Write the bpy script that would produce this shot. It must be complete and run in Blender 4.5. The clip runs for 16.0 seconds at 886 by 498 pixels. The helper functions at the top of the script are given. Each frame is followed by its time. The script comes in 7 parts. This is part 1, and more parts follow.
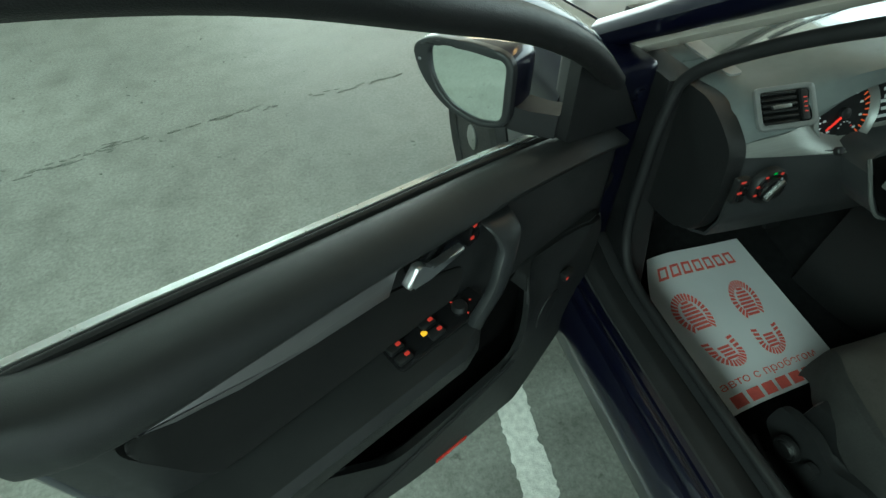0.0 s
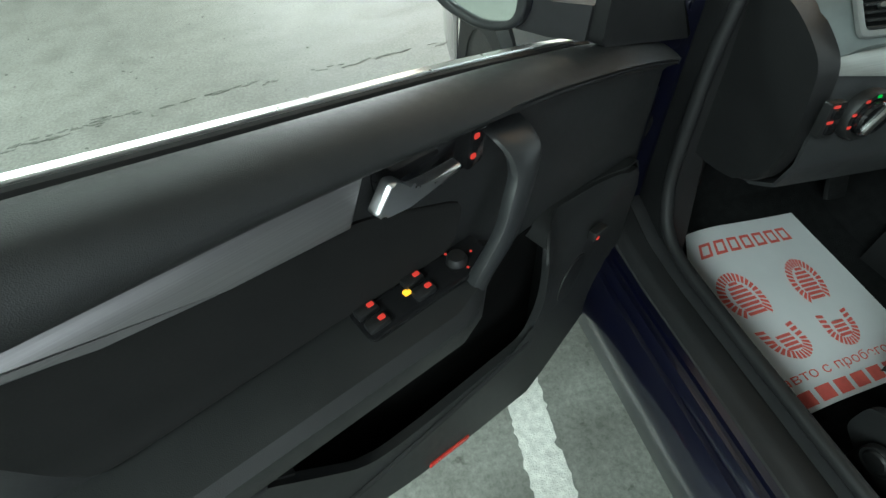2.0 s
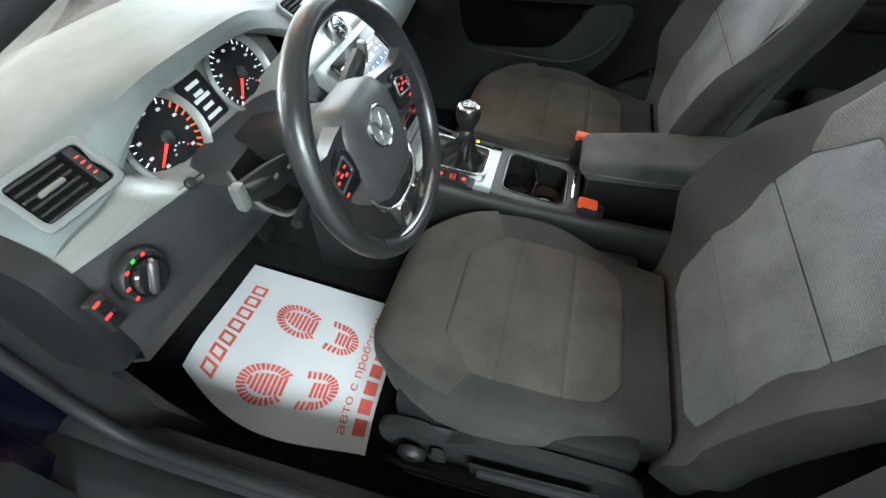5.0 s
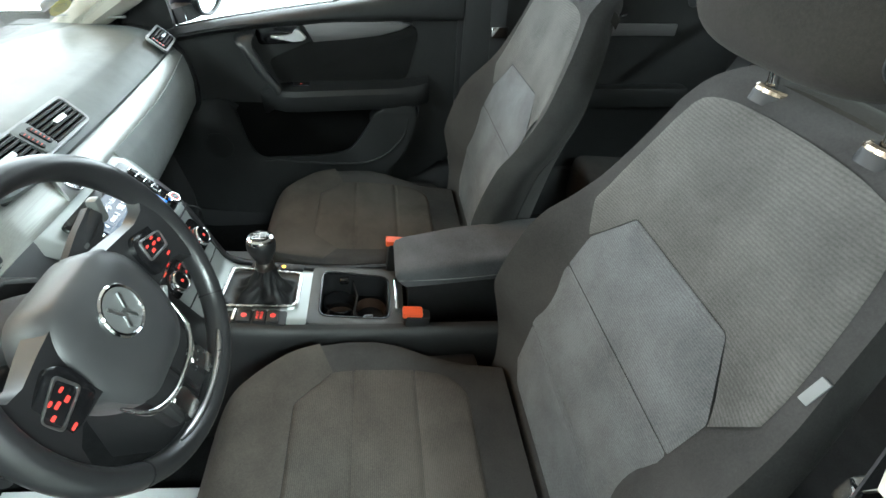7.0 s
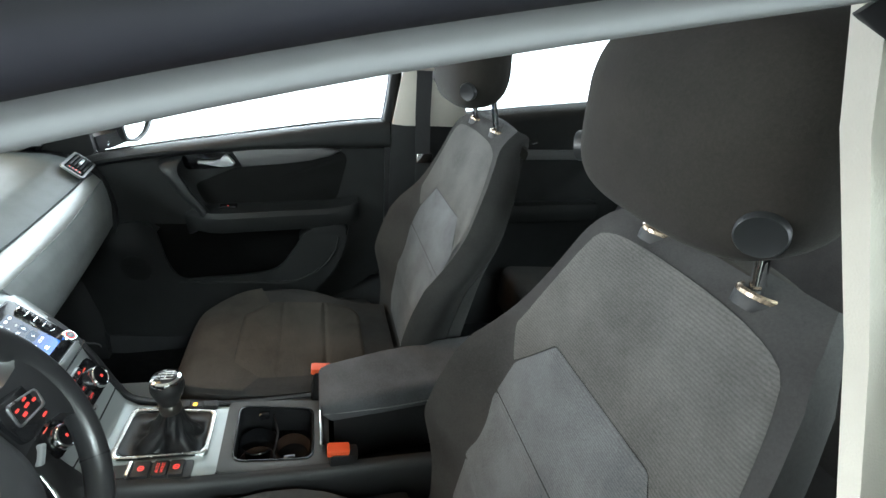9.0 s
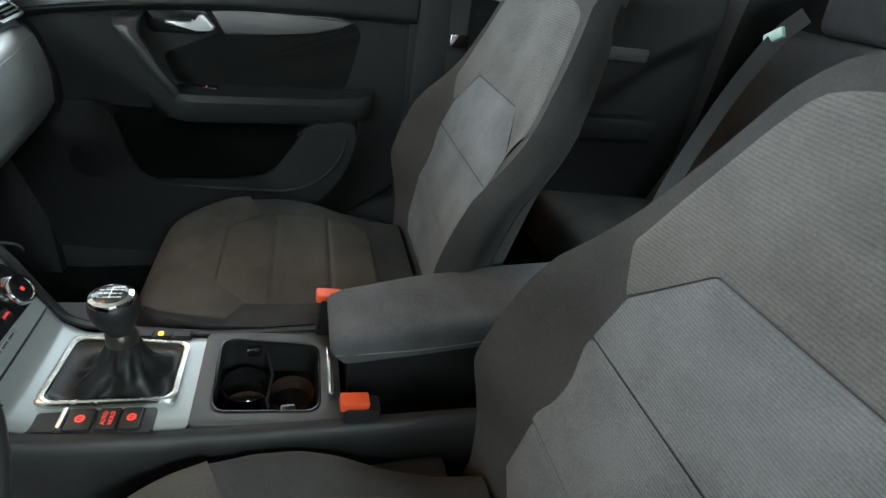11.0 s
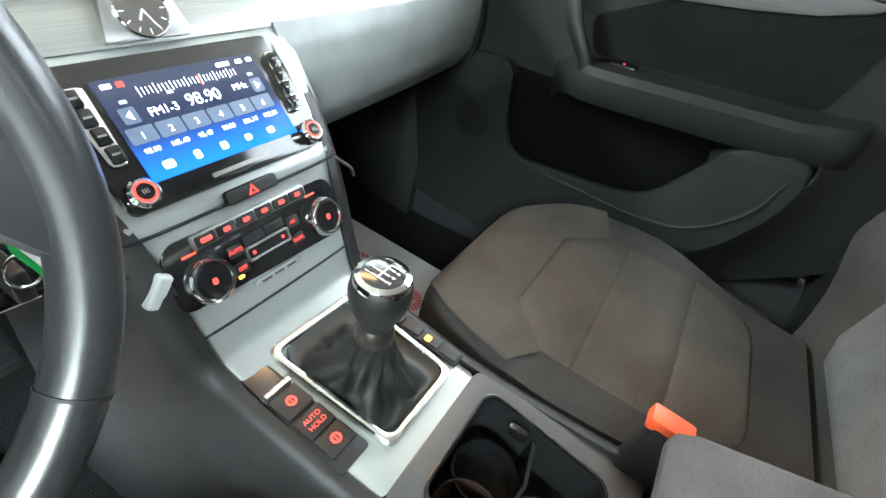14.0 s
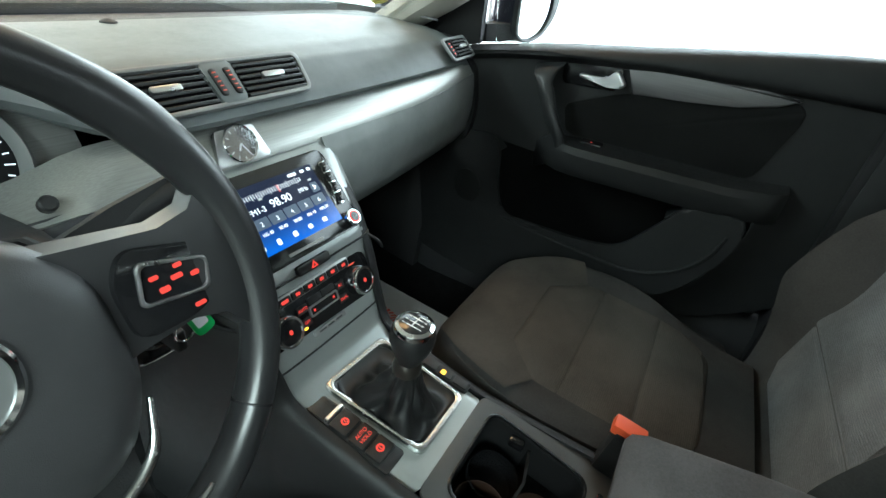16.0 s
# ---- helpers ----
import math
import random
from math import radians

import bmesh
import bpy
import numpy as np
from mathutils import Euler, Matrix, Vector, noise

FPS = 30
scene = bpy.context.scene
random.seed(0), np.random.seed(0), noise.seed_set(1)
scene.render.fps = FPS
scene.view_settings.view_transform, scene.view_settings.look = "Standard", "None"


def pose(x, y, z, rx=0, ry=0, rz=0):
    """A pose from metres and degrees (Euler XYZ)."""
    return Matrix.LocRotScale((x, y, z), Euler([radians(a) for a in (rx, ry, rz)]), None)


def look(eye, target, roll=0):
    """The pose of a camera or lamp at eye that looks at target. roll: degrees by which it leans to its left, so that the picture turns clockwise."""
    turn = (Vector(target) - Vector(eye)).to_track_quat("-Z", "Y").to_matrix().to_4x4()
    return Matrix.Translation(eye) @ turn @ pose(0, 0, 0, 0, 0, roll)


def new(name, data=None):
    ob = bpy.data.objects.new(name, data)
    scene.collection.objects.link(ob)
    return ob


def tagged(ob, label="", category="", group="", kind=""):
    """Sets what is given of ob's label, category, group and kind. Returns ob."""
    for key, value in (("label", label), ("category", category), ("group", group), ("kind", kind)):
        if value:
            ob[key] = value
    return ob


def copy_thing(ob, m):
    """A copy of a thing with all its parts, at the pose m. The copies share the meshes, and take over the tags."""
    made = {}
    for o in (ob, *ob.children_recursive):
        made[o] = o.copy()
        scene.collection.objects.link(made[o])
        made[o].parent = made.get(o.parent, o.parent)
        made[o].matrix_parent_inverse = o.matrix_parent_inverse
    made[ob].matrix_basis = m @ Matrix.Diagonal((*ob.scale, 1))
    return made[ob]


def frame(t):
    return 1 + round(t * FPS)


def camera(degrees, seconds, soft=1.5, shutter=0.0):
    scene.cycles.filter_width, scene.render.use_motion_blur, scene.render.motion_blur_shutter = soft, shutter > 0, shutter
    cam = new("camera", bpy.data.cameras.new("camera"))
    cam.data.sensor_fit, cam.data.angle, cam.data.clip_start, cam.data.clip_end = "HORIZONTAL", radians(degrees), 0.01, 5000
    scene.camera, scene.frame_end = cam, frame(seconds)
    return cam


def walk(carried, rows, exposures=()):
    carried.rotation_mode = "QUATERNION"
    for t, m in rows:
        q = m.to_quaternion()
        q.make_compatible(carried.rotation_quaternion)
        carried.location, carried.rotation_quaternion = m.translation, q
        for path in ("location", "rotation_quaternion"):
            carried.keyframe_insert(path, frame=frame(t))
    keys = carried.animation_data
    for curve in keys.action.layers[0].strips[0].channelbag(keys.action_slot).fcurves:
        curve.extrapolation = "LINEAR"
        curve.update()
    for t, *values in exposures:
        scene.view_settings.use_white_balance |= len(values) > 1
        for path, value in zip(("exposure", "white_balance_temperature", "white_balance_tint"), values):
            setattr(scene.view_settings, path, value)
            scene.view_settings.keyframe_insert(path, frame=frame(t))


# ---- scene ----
cam = camera(87.2, 16.0)
PATH = [
    (0, (-1.363, -0.199, 1.288), (-1.038, 1.115, -0.184), -2.4),
    (0.5, (-1.383, -0.184, 1.236), (-1.276, 1.138, -0.262), -1.5),
    (1, (-1.384, -0.168, 1.172), (-1.346, 1.145, -0.337), -1.6),
    (1.5, (-1.366, -0.158, 1.122), (-1.267, 1.174, -0.366), -2.8),
    (2, (-1.326, -0.142, 1.1), (-1.057, 1.194, -0.364), -3.6),
    (2.5, (-1.289, -0.129, 1.093), (-0.824, 1.196, -0.331), -3.9),
    (3, (-1.25, -0.118, 1.106), (-0.627, 1.185, -0.276), -3.7),
    (3.5, (-1.181, -0.119, 1.11), (-0.43, 1.07, -0.312), -3.9),
    (4, (-1.086, -0.138, 1.127), (-0.125, 0.821, -0.341), -2.7),
    (4.5, (-0.985, -0.17, 1.161), (0.167, 0.468, -0.344), -2.2),
    (5, (-0.899, -0.198, 1.19), (0.387, 0.174, -0.297), -1.2),
    (5.2, (-0.872, -0.205, 1.192), (0.459, 0.071, -0.275), -0.6),
    (7.3, (-0.758, -0.263, 1.206), (0.815, -0.553, 0.006), 3.1),
    (7.5, (-0.754, -0.27, 1.212), (0.839, -0.594, 0.047), 3.2),
    (8, (-0.748, -0.287, 1.227), (0.896, -0.68, 0.159), 3.0),
    (8.5, (-0.746, -0.291, 1.241), (0.977, -0.748, 0.334), 3.8),
    (8.7, (-0.745, -0.29, 1.248), (0.99, -0.776, 0.38), 4.2),
    (10.8, (-0.562, -0.254, 1.077), (1.032, -0.858, 0.03), 8.0),
    (11, (-0.524, -0.245, 1.055), (1.062, -0.781, -0.039), 8.9),
    (11.5, (-0.437, -0.213, 0.992), (1.114, -0.58, -0.217), 11.6),
    (12, (-0.379, -0.192, 0.937), (1.177, -0.354, -0.309), 14.0),
    (12.5, (-0.33, -0.187, 0.899), (1.238, -0.21, -0.342), 17.5),
    (13, (-0.302, -0.186, 0.873), (1.239, 0.024, -0.385), 16.0),
    (13.5, (-0.269, -0.183, 0.869), (1.215, 0.26, -0.397), 13.1),
    (14, (-0.251, -0.171, 0.898), (1.192, 0.525, -0.3), 10.2),
    (14.5, (-0.243, -0.171, 0.925), (1.191, 0.709, -0.156), 8.9),
    (15, (-0.244, -0.171, 0.948), (1.17, 0.859, -0.021), 7.4),
    (15.5, (-0.257, -0.18, 0.983), (1.21, 0.8, 0.042), 7.6),
    (16, (-0.372, -0.206, 1.007), (1.156, 0.546, -0.042), 8.1),
]
EXPOSE = [(0.0, -1.4, 5790, -16.0), (1.0, -1.23, 5860, -7.8), (2.0, -0.84, 5940, -0.8), (3.0, -0.57, 6050, 1.5), (3.5, -0.46, 6100, 4.0), (4.0, -0.02, 6130, 10.0), (4.5, 0.39, 6010, 11.0), (5.2, 0.47, 5921, 7.7), (7.3, 0.61, 5891, 4.3), (8.7, 0.32, 5874, 7.2), (11.0, 0.21, 5837, 7.0), (11.5, 1.0, 5680, 10.0), (12.0, 1.33, 5780, 9.5), (13.0, 1.61, 5935, 7.5), (14.0, 1.49, 5945, 9.0), (14.5, 1.3, 5860, 5.0), (15.0, 1.17, 5822, 2.5), (15.5, 0.75, 5790, 3.0), (16.0, 0.05, 5808, 1.0)]
walk(cam, [(t, look(eye, target, roll)) for t, eye, target, roll in PATH], EXPOSE)

# ---- world, sun and lamps ----
world = bpy.data.worlds.new("hall_daylight")
scene.world = world
world.use_nodes = True
world.node_tree.nodes["Background"].inputs[0].default_value = (0.85, 0.93, 1.0, 1)
world.node_tree.nodes["Background"].inputs[1].default_value = 1.0


def area_lamp(name, at, target, sx, sy, watts, colour):
    data = bpy.data.lights.new(name, "AREA")
    data.shape, data.size, data.size_y, data.energy, data.color = "RECTANGLE", sx, sy, watts, colour
    ob = new(name, data)
    ob.matrix_world = look(at, target)
    return ob


# ---- mesh helpers ----
REST = {}
MIRROR = [1]


def thing(name, label, category, at=(0, 0, 0), group="", kind="", place=None):
    """A top-level Empty at the base of a thing; parts are given in the place's own metres."""
    root = new(name)
    root.empty_display_size = 0.05
    REST[root] = Matrix.Translation(at).inverted()
    root.matrix_basis = place if place is not None else Matrix.Translation(at)
    return tagged(root, label, category, group, kind)


def part(name, bm, material, parent, label="", sharp=38, smooth=True):
    root = parent
    while root is not None and root.parent is not None:
        root = root.parent
    if MIRROR[0] < 0:
        bm.transform(Matrix.Diagonal((-1, 1, 1, 1)))
        bmesh.ops.reverse_faces(bm, faces=bm.faces)
    if root is not None and root in REST:
        bm.transform(REST[root])
    me = bpy.data.meshes.new(name)
    bm.to_mesh(me)
    bm.free()
    me.materials.append(material)
    if smooth:
        me.polygons.foreach_set("use_smooth", [True] * len(me.polygons))
        me.set_sharp_from_angle(angle=radians(sharp))
    ob = new(name, me)
    ob.parent = parent
    if label:
        ob["label"] = label
    return ob


def B():
    return bmesh.new()


def V(*a):
    return Vector(a)


def spline(pts, n):
    """Catmull-Rom through pts, n steps a piece."""
    P = [Vector(p) for p in pts]
    P = [2 * P[0] - P[1]] + P + [2 * P[-1] - P[-2]]
    out = []
    for i in range(1, len(P) - 2):
        for k in range(n):
            t = k / n
            a, b, c, d = P[i - 1], P[i], P[i + 1], P[i + 2]
            out.append(0.5 * (2 * b + (c - a) * t + (2 * a - 5 * b + 4 * c - d) * t * t + (3 * b - a - 3 * c + d) * t ** 3))
    out.append(P[-2])
    return out


def interp(x, xs, ys):
    return float(np.interp(x, xs, ys))


def loft(bm, rings, closed=True, caps=True, loop=False):
    vs = [[bm.verts.new(p) for p in r] for r in rings]
    n = len(vs[0])
    pairs = list(zip(vs, vs[1:])) + ([(vs[-1], vs[0])] if loop else [])
    for a, b in pairs:
        for i in range(n if closed else n - 1):
            j = (i + 1) % n
            bm.faces.new((a[i], a[j], b[j], b[i]))
    if caps and closed and not loop:
        bm.faces.new(vs[0][::-1])
        bm.faces.new(vs[-1])
    bmesh.ops.recalc_face_normals(bm, faces=bm.faces)
    return bm


def tube(bm, pts, r, n=10, steps=6, up=None, flat=1.0, closed=False):
    """A tube along a spline; r is a radius or one for each point; flat squeezes it along up."""
    P = spline(pts, steps) if steps > 1 else [Vector(p) for p in pts]
    m = len(P)
    rs = [r] * m if not isinstance(r, (list, tuple)) else [interp(i / (m - 1) * (len(r) - 1), range(len(r)), r) for i in range(m)]
    rings = []
    side = None
    for i, p in enumerate(P):
        d = (P[min(i + 1, m - 1)] - P[max(i - 1, 0)]).normalized()
        u = Vector(up) if up else (side if side else (Vector((0, 0, 1)) if abs(d.z) < 0.9 else Vector((1, 0, 0))))
        a = d.cross(u).normalized()
        b = a.cross(d).normalized()
        side = b
        rings.append([p + a * math.cos(q) * rs[i] + b * math.sin(q) * rs[i] * flat for q in [2 * math.pi * k / n for k in range(n)]])
    return loft(bm, rings)


def box(bm, c, s, r=0.003, rot=None, seg=2):
    """A box with rounded edges: centre, size; rot is a Matrix about its centre."""
    t = bmesh.new()
    bmesh.ops.create_cube(t, size=1)
    t.transform(Matrix.Diagonal((*s, 1)))
    if r:
        bmesh.ops.bevel(t, geom=t.edges[:] + t.verts[:], offset=min(r, min(s) * 0.45), segments=seg, profile=0.6, affect="EDGES")
    t.transform(Matrix.Translation(c) @ (rot.to_4x4() if rot else Matrix()))
    return join(bm, t)


def join(bm, t):
    me = bpy.data.meshes.new("t")
    t.to_mesh(me)
    t.free()
    bm.from_mesh(me)
    bpy.data.meshes.remove(me)
    return bm


def rounded(pts, r, n=4):
    """A 2D polygon with its corners rounded."""
    out = []
    m = len(pts)
    for i in range(m):
        p = Vector(pts[i]).to_2d()
        a = Vector(pts[i - 1]).to_2d() - p
        b = Vector(pts[(i + 1) % m]).to_2d() - p
        rr = r[i] if isinstance(r, (list, tuple)) else r
        rr = min(rr, a.length * 0.45, b.length * 0.45)
        p0, p1 = p + a.normalized() * rr, p + b.normalized() * rr
        for k in range(n + 1):
            t = k / n
            out.append((1 - t) ** 2 * p0 + 2 * t * (1 - t) * p + t * t * p1)
    return out


def axes(o, ux, uy):
    """A frame on a face: origin, its x and y directions, and the normal as z."""
    x = Vector(ux).normalized()
    z = x.cross(Vector(uy)).normalized()
    y = z.cross(x)
    m = Matrix((x, y, z)).transposed().to_4x4()
    m.translation = o
    return m


def slab(bm, pts, m, h, bevel=0.002, hole=None, seg=2):
    """A polygon in the face m, raised by h along its normal, its upper edge bevelled; hole: an inner polygon of as many points."""
    t = bmesh.new()
    if hole is None:
        lo = [t.verts.new((p[0], p[1], 0)) for p in pts]
        hi = [t.verts.new((p[0], p[1], h)) for p in pts]
        n = len(pts)
        for i in range(n):
            t.faces.new((lo[i], lo[(i + 1) % n], hi[(i + 1) % n], hi[i]))
        top = t.faces.new(hi)
        t.faces.new(lo[::-1])
        if bevel:
            bmesh.ops.bevel(t, geom=list(top.edges), offset=min(bevel, abs(h) * 0.9), segments=seg, profile=0.6, affect="EDGES")
    else:
        n = len(pts)
        L = [[t.verts.new((p[0], p[1], z)) for p in q] for q, z in ((pts, 0), (pts, h), (hole, h), (hole, 0))]
        top = []
        for k in range(4):
            a, b = L[k], L[(k + 1) % 4]
            for i in range(n):
                f = t.faces.new((a[i], a[(i + 1) % n], b[(i + 1) % n], b[i]))
                if k == 1:
                    top.append(f)
        if bevel:
            es = [e for e in t.edges if len([f for f in e.link_faces if f in top]) == 1]
            bmesh.ops.bevel(t, geom=es, offset=bevel, segments=seg, profile=0.6, affect="EDGES")
    bmesh.ops.recalc_face_normals(t, faces=t.faces)
    t.transform(m)
    return join(bm, t)


def rect(cx, cy, w, h):
    return [(cx - w / 2, cy - h / 2), (cx + w / 2, cy - h / 2), (cx + w / 2, cy + h / 2), (cx - w / 2, cy + h / 2)]


def rrect(cx, cy, w, h, r, n=3):
    return rounded(rect(cx, cy, w, h), r, n)


def circle(cx, cy, r, n=24):
    return [(cx + r * math.cos(2 * math.pi * k / n), cy + r * math.sin(2 * math.pi * k / n)) for k in range(n)]


def turned(bm, m, prof, n=28):
    """A turned body: profile rows (radius, height) along the normal of m."""
    rings = [[m @ Vector((max(r, 1e-4) * math.cos(2 * math.pi * k / n), max(r, 1e-4) * math.sin(2 * math.pi * k / n), z)) for k in range(n)] for r, z in prof]
    return loft(bm, rings)


def sheet(bm, f, nu, nv, thick, flip=False):
    """A shell over f(u, v), u and v from 0 to 1, with real thickness behind it."""
    P = [[Vector(f(i / nu, j / nv)) for j in range(nv + 1)] for i in range(nu + 1)]
    N = []
    for i in range(nu + 1):
        row = []
        for j in range(nv + 1):
            a = P[min(i + 1, nu)][j] - P[max(i - 1, 0)][j]
            b = P[i][min(j + 1, nv)] - P[i][max(j - 1, 0)]
            row.append(a.cross(b).normalized() * (-1 if flip else 1))
        N.append(row)
    A = [[bm.verts.new(P[i][j]) for j in range(nv + 1)] for i in range(nu + 1)]
    C = [[bm.verts.new(P[i][j] - N[i][j] * thick) for j in range(nv + 1)] for i in range(nu + 1)]
    for i in range(nu):
        for j in range(nv):
            bm.faces.new((A[i][j], A[i + 1][j], A[i + 1][j + 1], A[i][j + 1]))
            bm.faces.new((C[i][j], C[i][j + 1], C[i + 1][j + 1], C[i + 1][j]))
    for i in range(nu):
        bm.faces.new((A[i][0], C[i][0], C[i + 1][0], A[i + 1][0]))
        bm.faces.new((A[i][nv], A[i + 1][nv], C[i + 1][nv], C[i][nv]))
    for j in range(nv):
        bm.faces.new((A[0][j], A[0][j + 1], C[0][j + 1], C[0][j]))
        bm.faces.new((A[nu][j], C[nu][j], C[nu][j + 1], A[nu][j + 1]))
    bmesh.ops.recalc_face_normals(bm, faces=bm.faces)
    return bm


def surface(rows, steps=6):
    """f(u, v) over a net of points: rows of points, smooth both ways."""
    R = [spline(r, steps) for r in rows]
    cols = [spline([r[k] for r in R], steps) for k in range(len(R[0]))]

    def f(u, v):
        k = v * (len(cols) - 1)
        a, b = cols[int(k)], cols[min(int(k) + 1, len(cols) - 1)]
        i = u * (len(a) - 1)
        i0, i1 = int(i), min(int(i) + 1, len(a) - 1)
        p = a[i0].lerp(a[i1], i - i0)
        q = b[i0].lerp(b[i1], i - i0)
        return p.lerp(q, k - int(k))
    return f


def letters(bm, text, m, size, depth=0.0004, align="CENTER"):
    cu = bpy.data.curves.new("t", "FONT")
    cu.body, cu.size, cu.extrude, cu.align_x, cu.align_y = text, size, depth, align, "CENTER"
    ob = bpy.data.objects.new("t", cu)
    me = bpy.data.meshes.new_from_object(ob)
    t = bmesh.new()
    t.from_mesh(me)
    t.transform(m)
    bpy.data.objects.remove(ob)
    bpy.data.curves.remove(cu)
    bpy.data.meshes.remove(me)
    return join(bm, t)


# ---- materials ----
def nodes_of(name):
    m = bpy.data.materials.new(name)
    m.use_nodes = True
    t = m.node_tree
    return m, t, t.nodes["Principled BSDF"]


def noise_node(t, scale, detail=4, rough=0.55, vec=None):
    n = t.nodes.new("ShaderNodeTexNoise")
    n.inputs["Scale"].default_value, n.inputs["Detail"].default_value, n.inputs["Roughness"].default_value = scale, detail, rough
    if vec is not None:
        t.links.new(vec, n.inputs["Vector"])
    return n


def ramp_node(t, fac, a, b, lo=0.3, hi=0.7):
    r = t.nodes.new("ShaderNodeValToRGB")
    r.color_ramp.elements[0].position, r.color_ramp.elements[1].position = lo, hi
    r.color_ramp.elements[0].color, r.color_ramp.elements[1].color = (*a, 1), (*b, 1)
    t.links.new(fac, r.inputs[0])
    return r


def bump_node(t, p, height, strength, dist, prev=None):
    b = t.nodes.new("ShaderNodeBump")
    b.inputs["Strength"].default_value, b.inputs["Distance"].default_value = strength, dist
    t.links.new(height, b.inputs["Height"])
    if prev:
        t.links.new(prev.outputs[0], b.inputs["Normal"])
    t.links.new(b.outputs[0], p.inputs["Normal"])
    return b


def coords(t):
    return t.nodes.new("ShaderNodeTexCoord").outputs["Object"]


def stuff_mat(name, colour, rough=0.5, metal=0.0, vary=0.15, scale=14.0, grain=0.0, grain_scale=900.0, dist=0.0006, coat=0.0, rough_vary=0.08, spec=0.5):
    """A plain material with blotches at two scales, uneven gloss and a fine grain."""
    m, t, p = nodes_of(name)
    c = coords(t)
    a = noise_node(t, scale, 5, 0.6, c)
    dark, light = tuple(x * (1 - vary) for x in colour), tuple(min(x * (1 + vary), 1) for x in colour)
    r = ramp_node(t, a.outputs[0], dark, light)
    t.links.new(r.outputs[0], p.inputs["Base Color"])
    b = noise_node(t, scale * 6, 4, 0.6, c)
    mr = t.nodes.new("ShaderNodeMapRange")
    mr.inputs["To Min"].default_value, mr.inputs["To Max"].default_value = max(rough - rough_vary, 0.02), min(rough + rough_vary, 1)
    t.links.new(b.outputs[0], mr.inputs["Value"])
    t.links.new(mr.outputs[0], p.inputs["Roughness"])
    p.inputs["Metallic"].default_value = metal
    p.inputs["Specular IOR Level"].default_value = spec
    p.inputs["Coat Weight"].default_value = coat
    p.inputs["Coat Roughness"].default_value = 0.04
    if grain:
        g = t.nodes.new("ShaderNodeTexVoronoi")
        g.inputs["Scale"].default_value = grain_scale
        t.links.new(c, g.inputs["Vector"])
        bump_node(t, p, g.outputs["Distance"], grain, dist)
    return m


def glow_mat(name, colour, strength):
    m, t, p = nodes_of(name)
    p.inputs["Base Color"].default_value = (*[x * 0.3 for x in colour], 1)
    p.inputs["Emission Color"].default_value = (*colour, 1)
    p.inputs["Emission Strength"].default_value = strength
    p.inputs["Roughness"].default_value = 0.4
    return m


def cloth_mat(name, a, b, ribs, axis=2, weave=1400.0, strength=0.6):
    """Woven seat cloth: fine ribs across it, a weave, a soft sheen and faint wear."""
    m, t, p = nodes_of(name)
    c = coords(t)
    n = noise_node(t, 9, 5, 0.6, c)
    w = t.nodes.new("ShaderNodeTexWave")
    w.bands_direction = ("X", "Y", "Z")[axis]
    w.inputs["Scale"].default_value, w.inputs["Distortion"].default_value = max(ribs, 0.01), 2.2
    w.inputs["Detail"].default_value, w.inputs["Detail Scale"].default_value = 2, 3
    t.links.new(c, w.inputs["Vector"])
    f = noise_node(t, weave, 2, 0.5, c)
    mix = t.nodes.new("ShaderNodeMath")
    mix.operation = "MULTIPLY_ADD"
    t.links.new(f.outputs[0], mix.inputs[0])
    mix.inputs[1].default_value = 0.7
    rib = t.nodes.new("ShaderNodeMapRange")
    rib.inputs["To Min"].default_value, rib.inputs["To Max"].default_value = 0.26, 0.74
    t.links.new(w.outputs["Fac"], rib.inputs["Value"])
    t.links.new(rib.outputs[0], mix.inputs[2])
    r = ramp_node(t, mix.outputs[0], a, b, 0.2, 1.3)
    mul = t.nodes.new("ShaderNodeMixRGB")
    mul.blend_type = "MULTIPLY"
    mul.inputs[0].default_value = 1.0
    g = noise_node(t, 330, 3, 0.7, c)
    both = t.nodes.new("ShaderNodeMath")
    both.operation = "MULTIPLY_ADD"
    both.inputs[1].default_value = 0.62
    t.links.new(g.outputs[0], both.inputs[0])
    t.links.new(n.outputs[0], both.inputs[2])
    r2 = ramp_node(t, both.outputs[0], (0.62, 0.62, 0.62), (1.12, 1.12, 1.12), 0.56, 1.02)
    t.links.new(r.outputs[0], mul.inputs[1])
    t.links.new(r2.outputs[0], mul.inputs[2])
    t.links.new(mul.outputs[0], p.inputs["Base Color"])
    p.inputs["Roughness"].default_value = 0.92
    p.inputs["Specular IOR Level"].default_value = 0.2
    p.inputs["Sheen Weight"].default_value = 0.04
    p.inputs["Sheen Roughness"].default_value = 0.4
    bump_node(t, p, mix.outputs[0], strength, 0.0012)
    return m


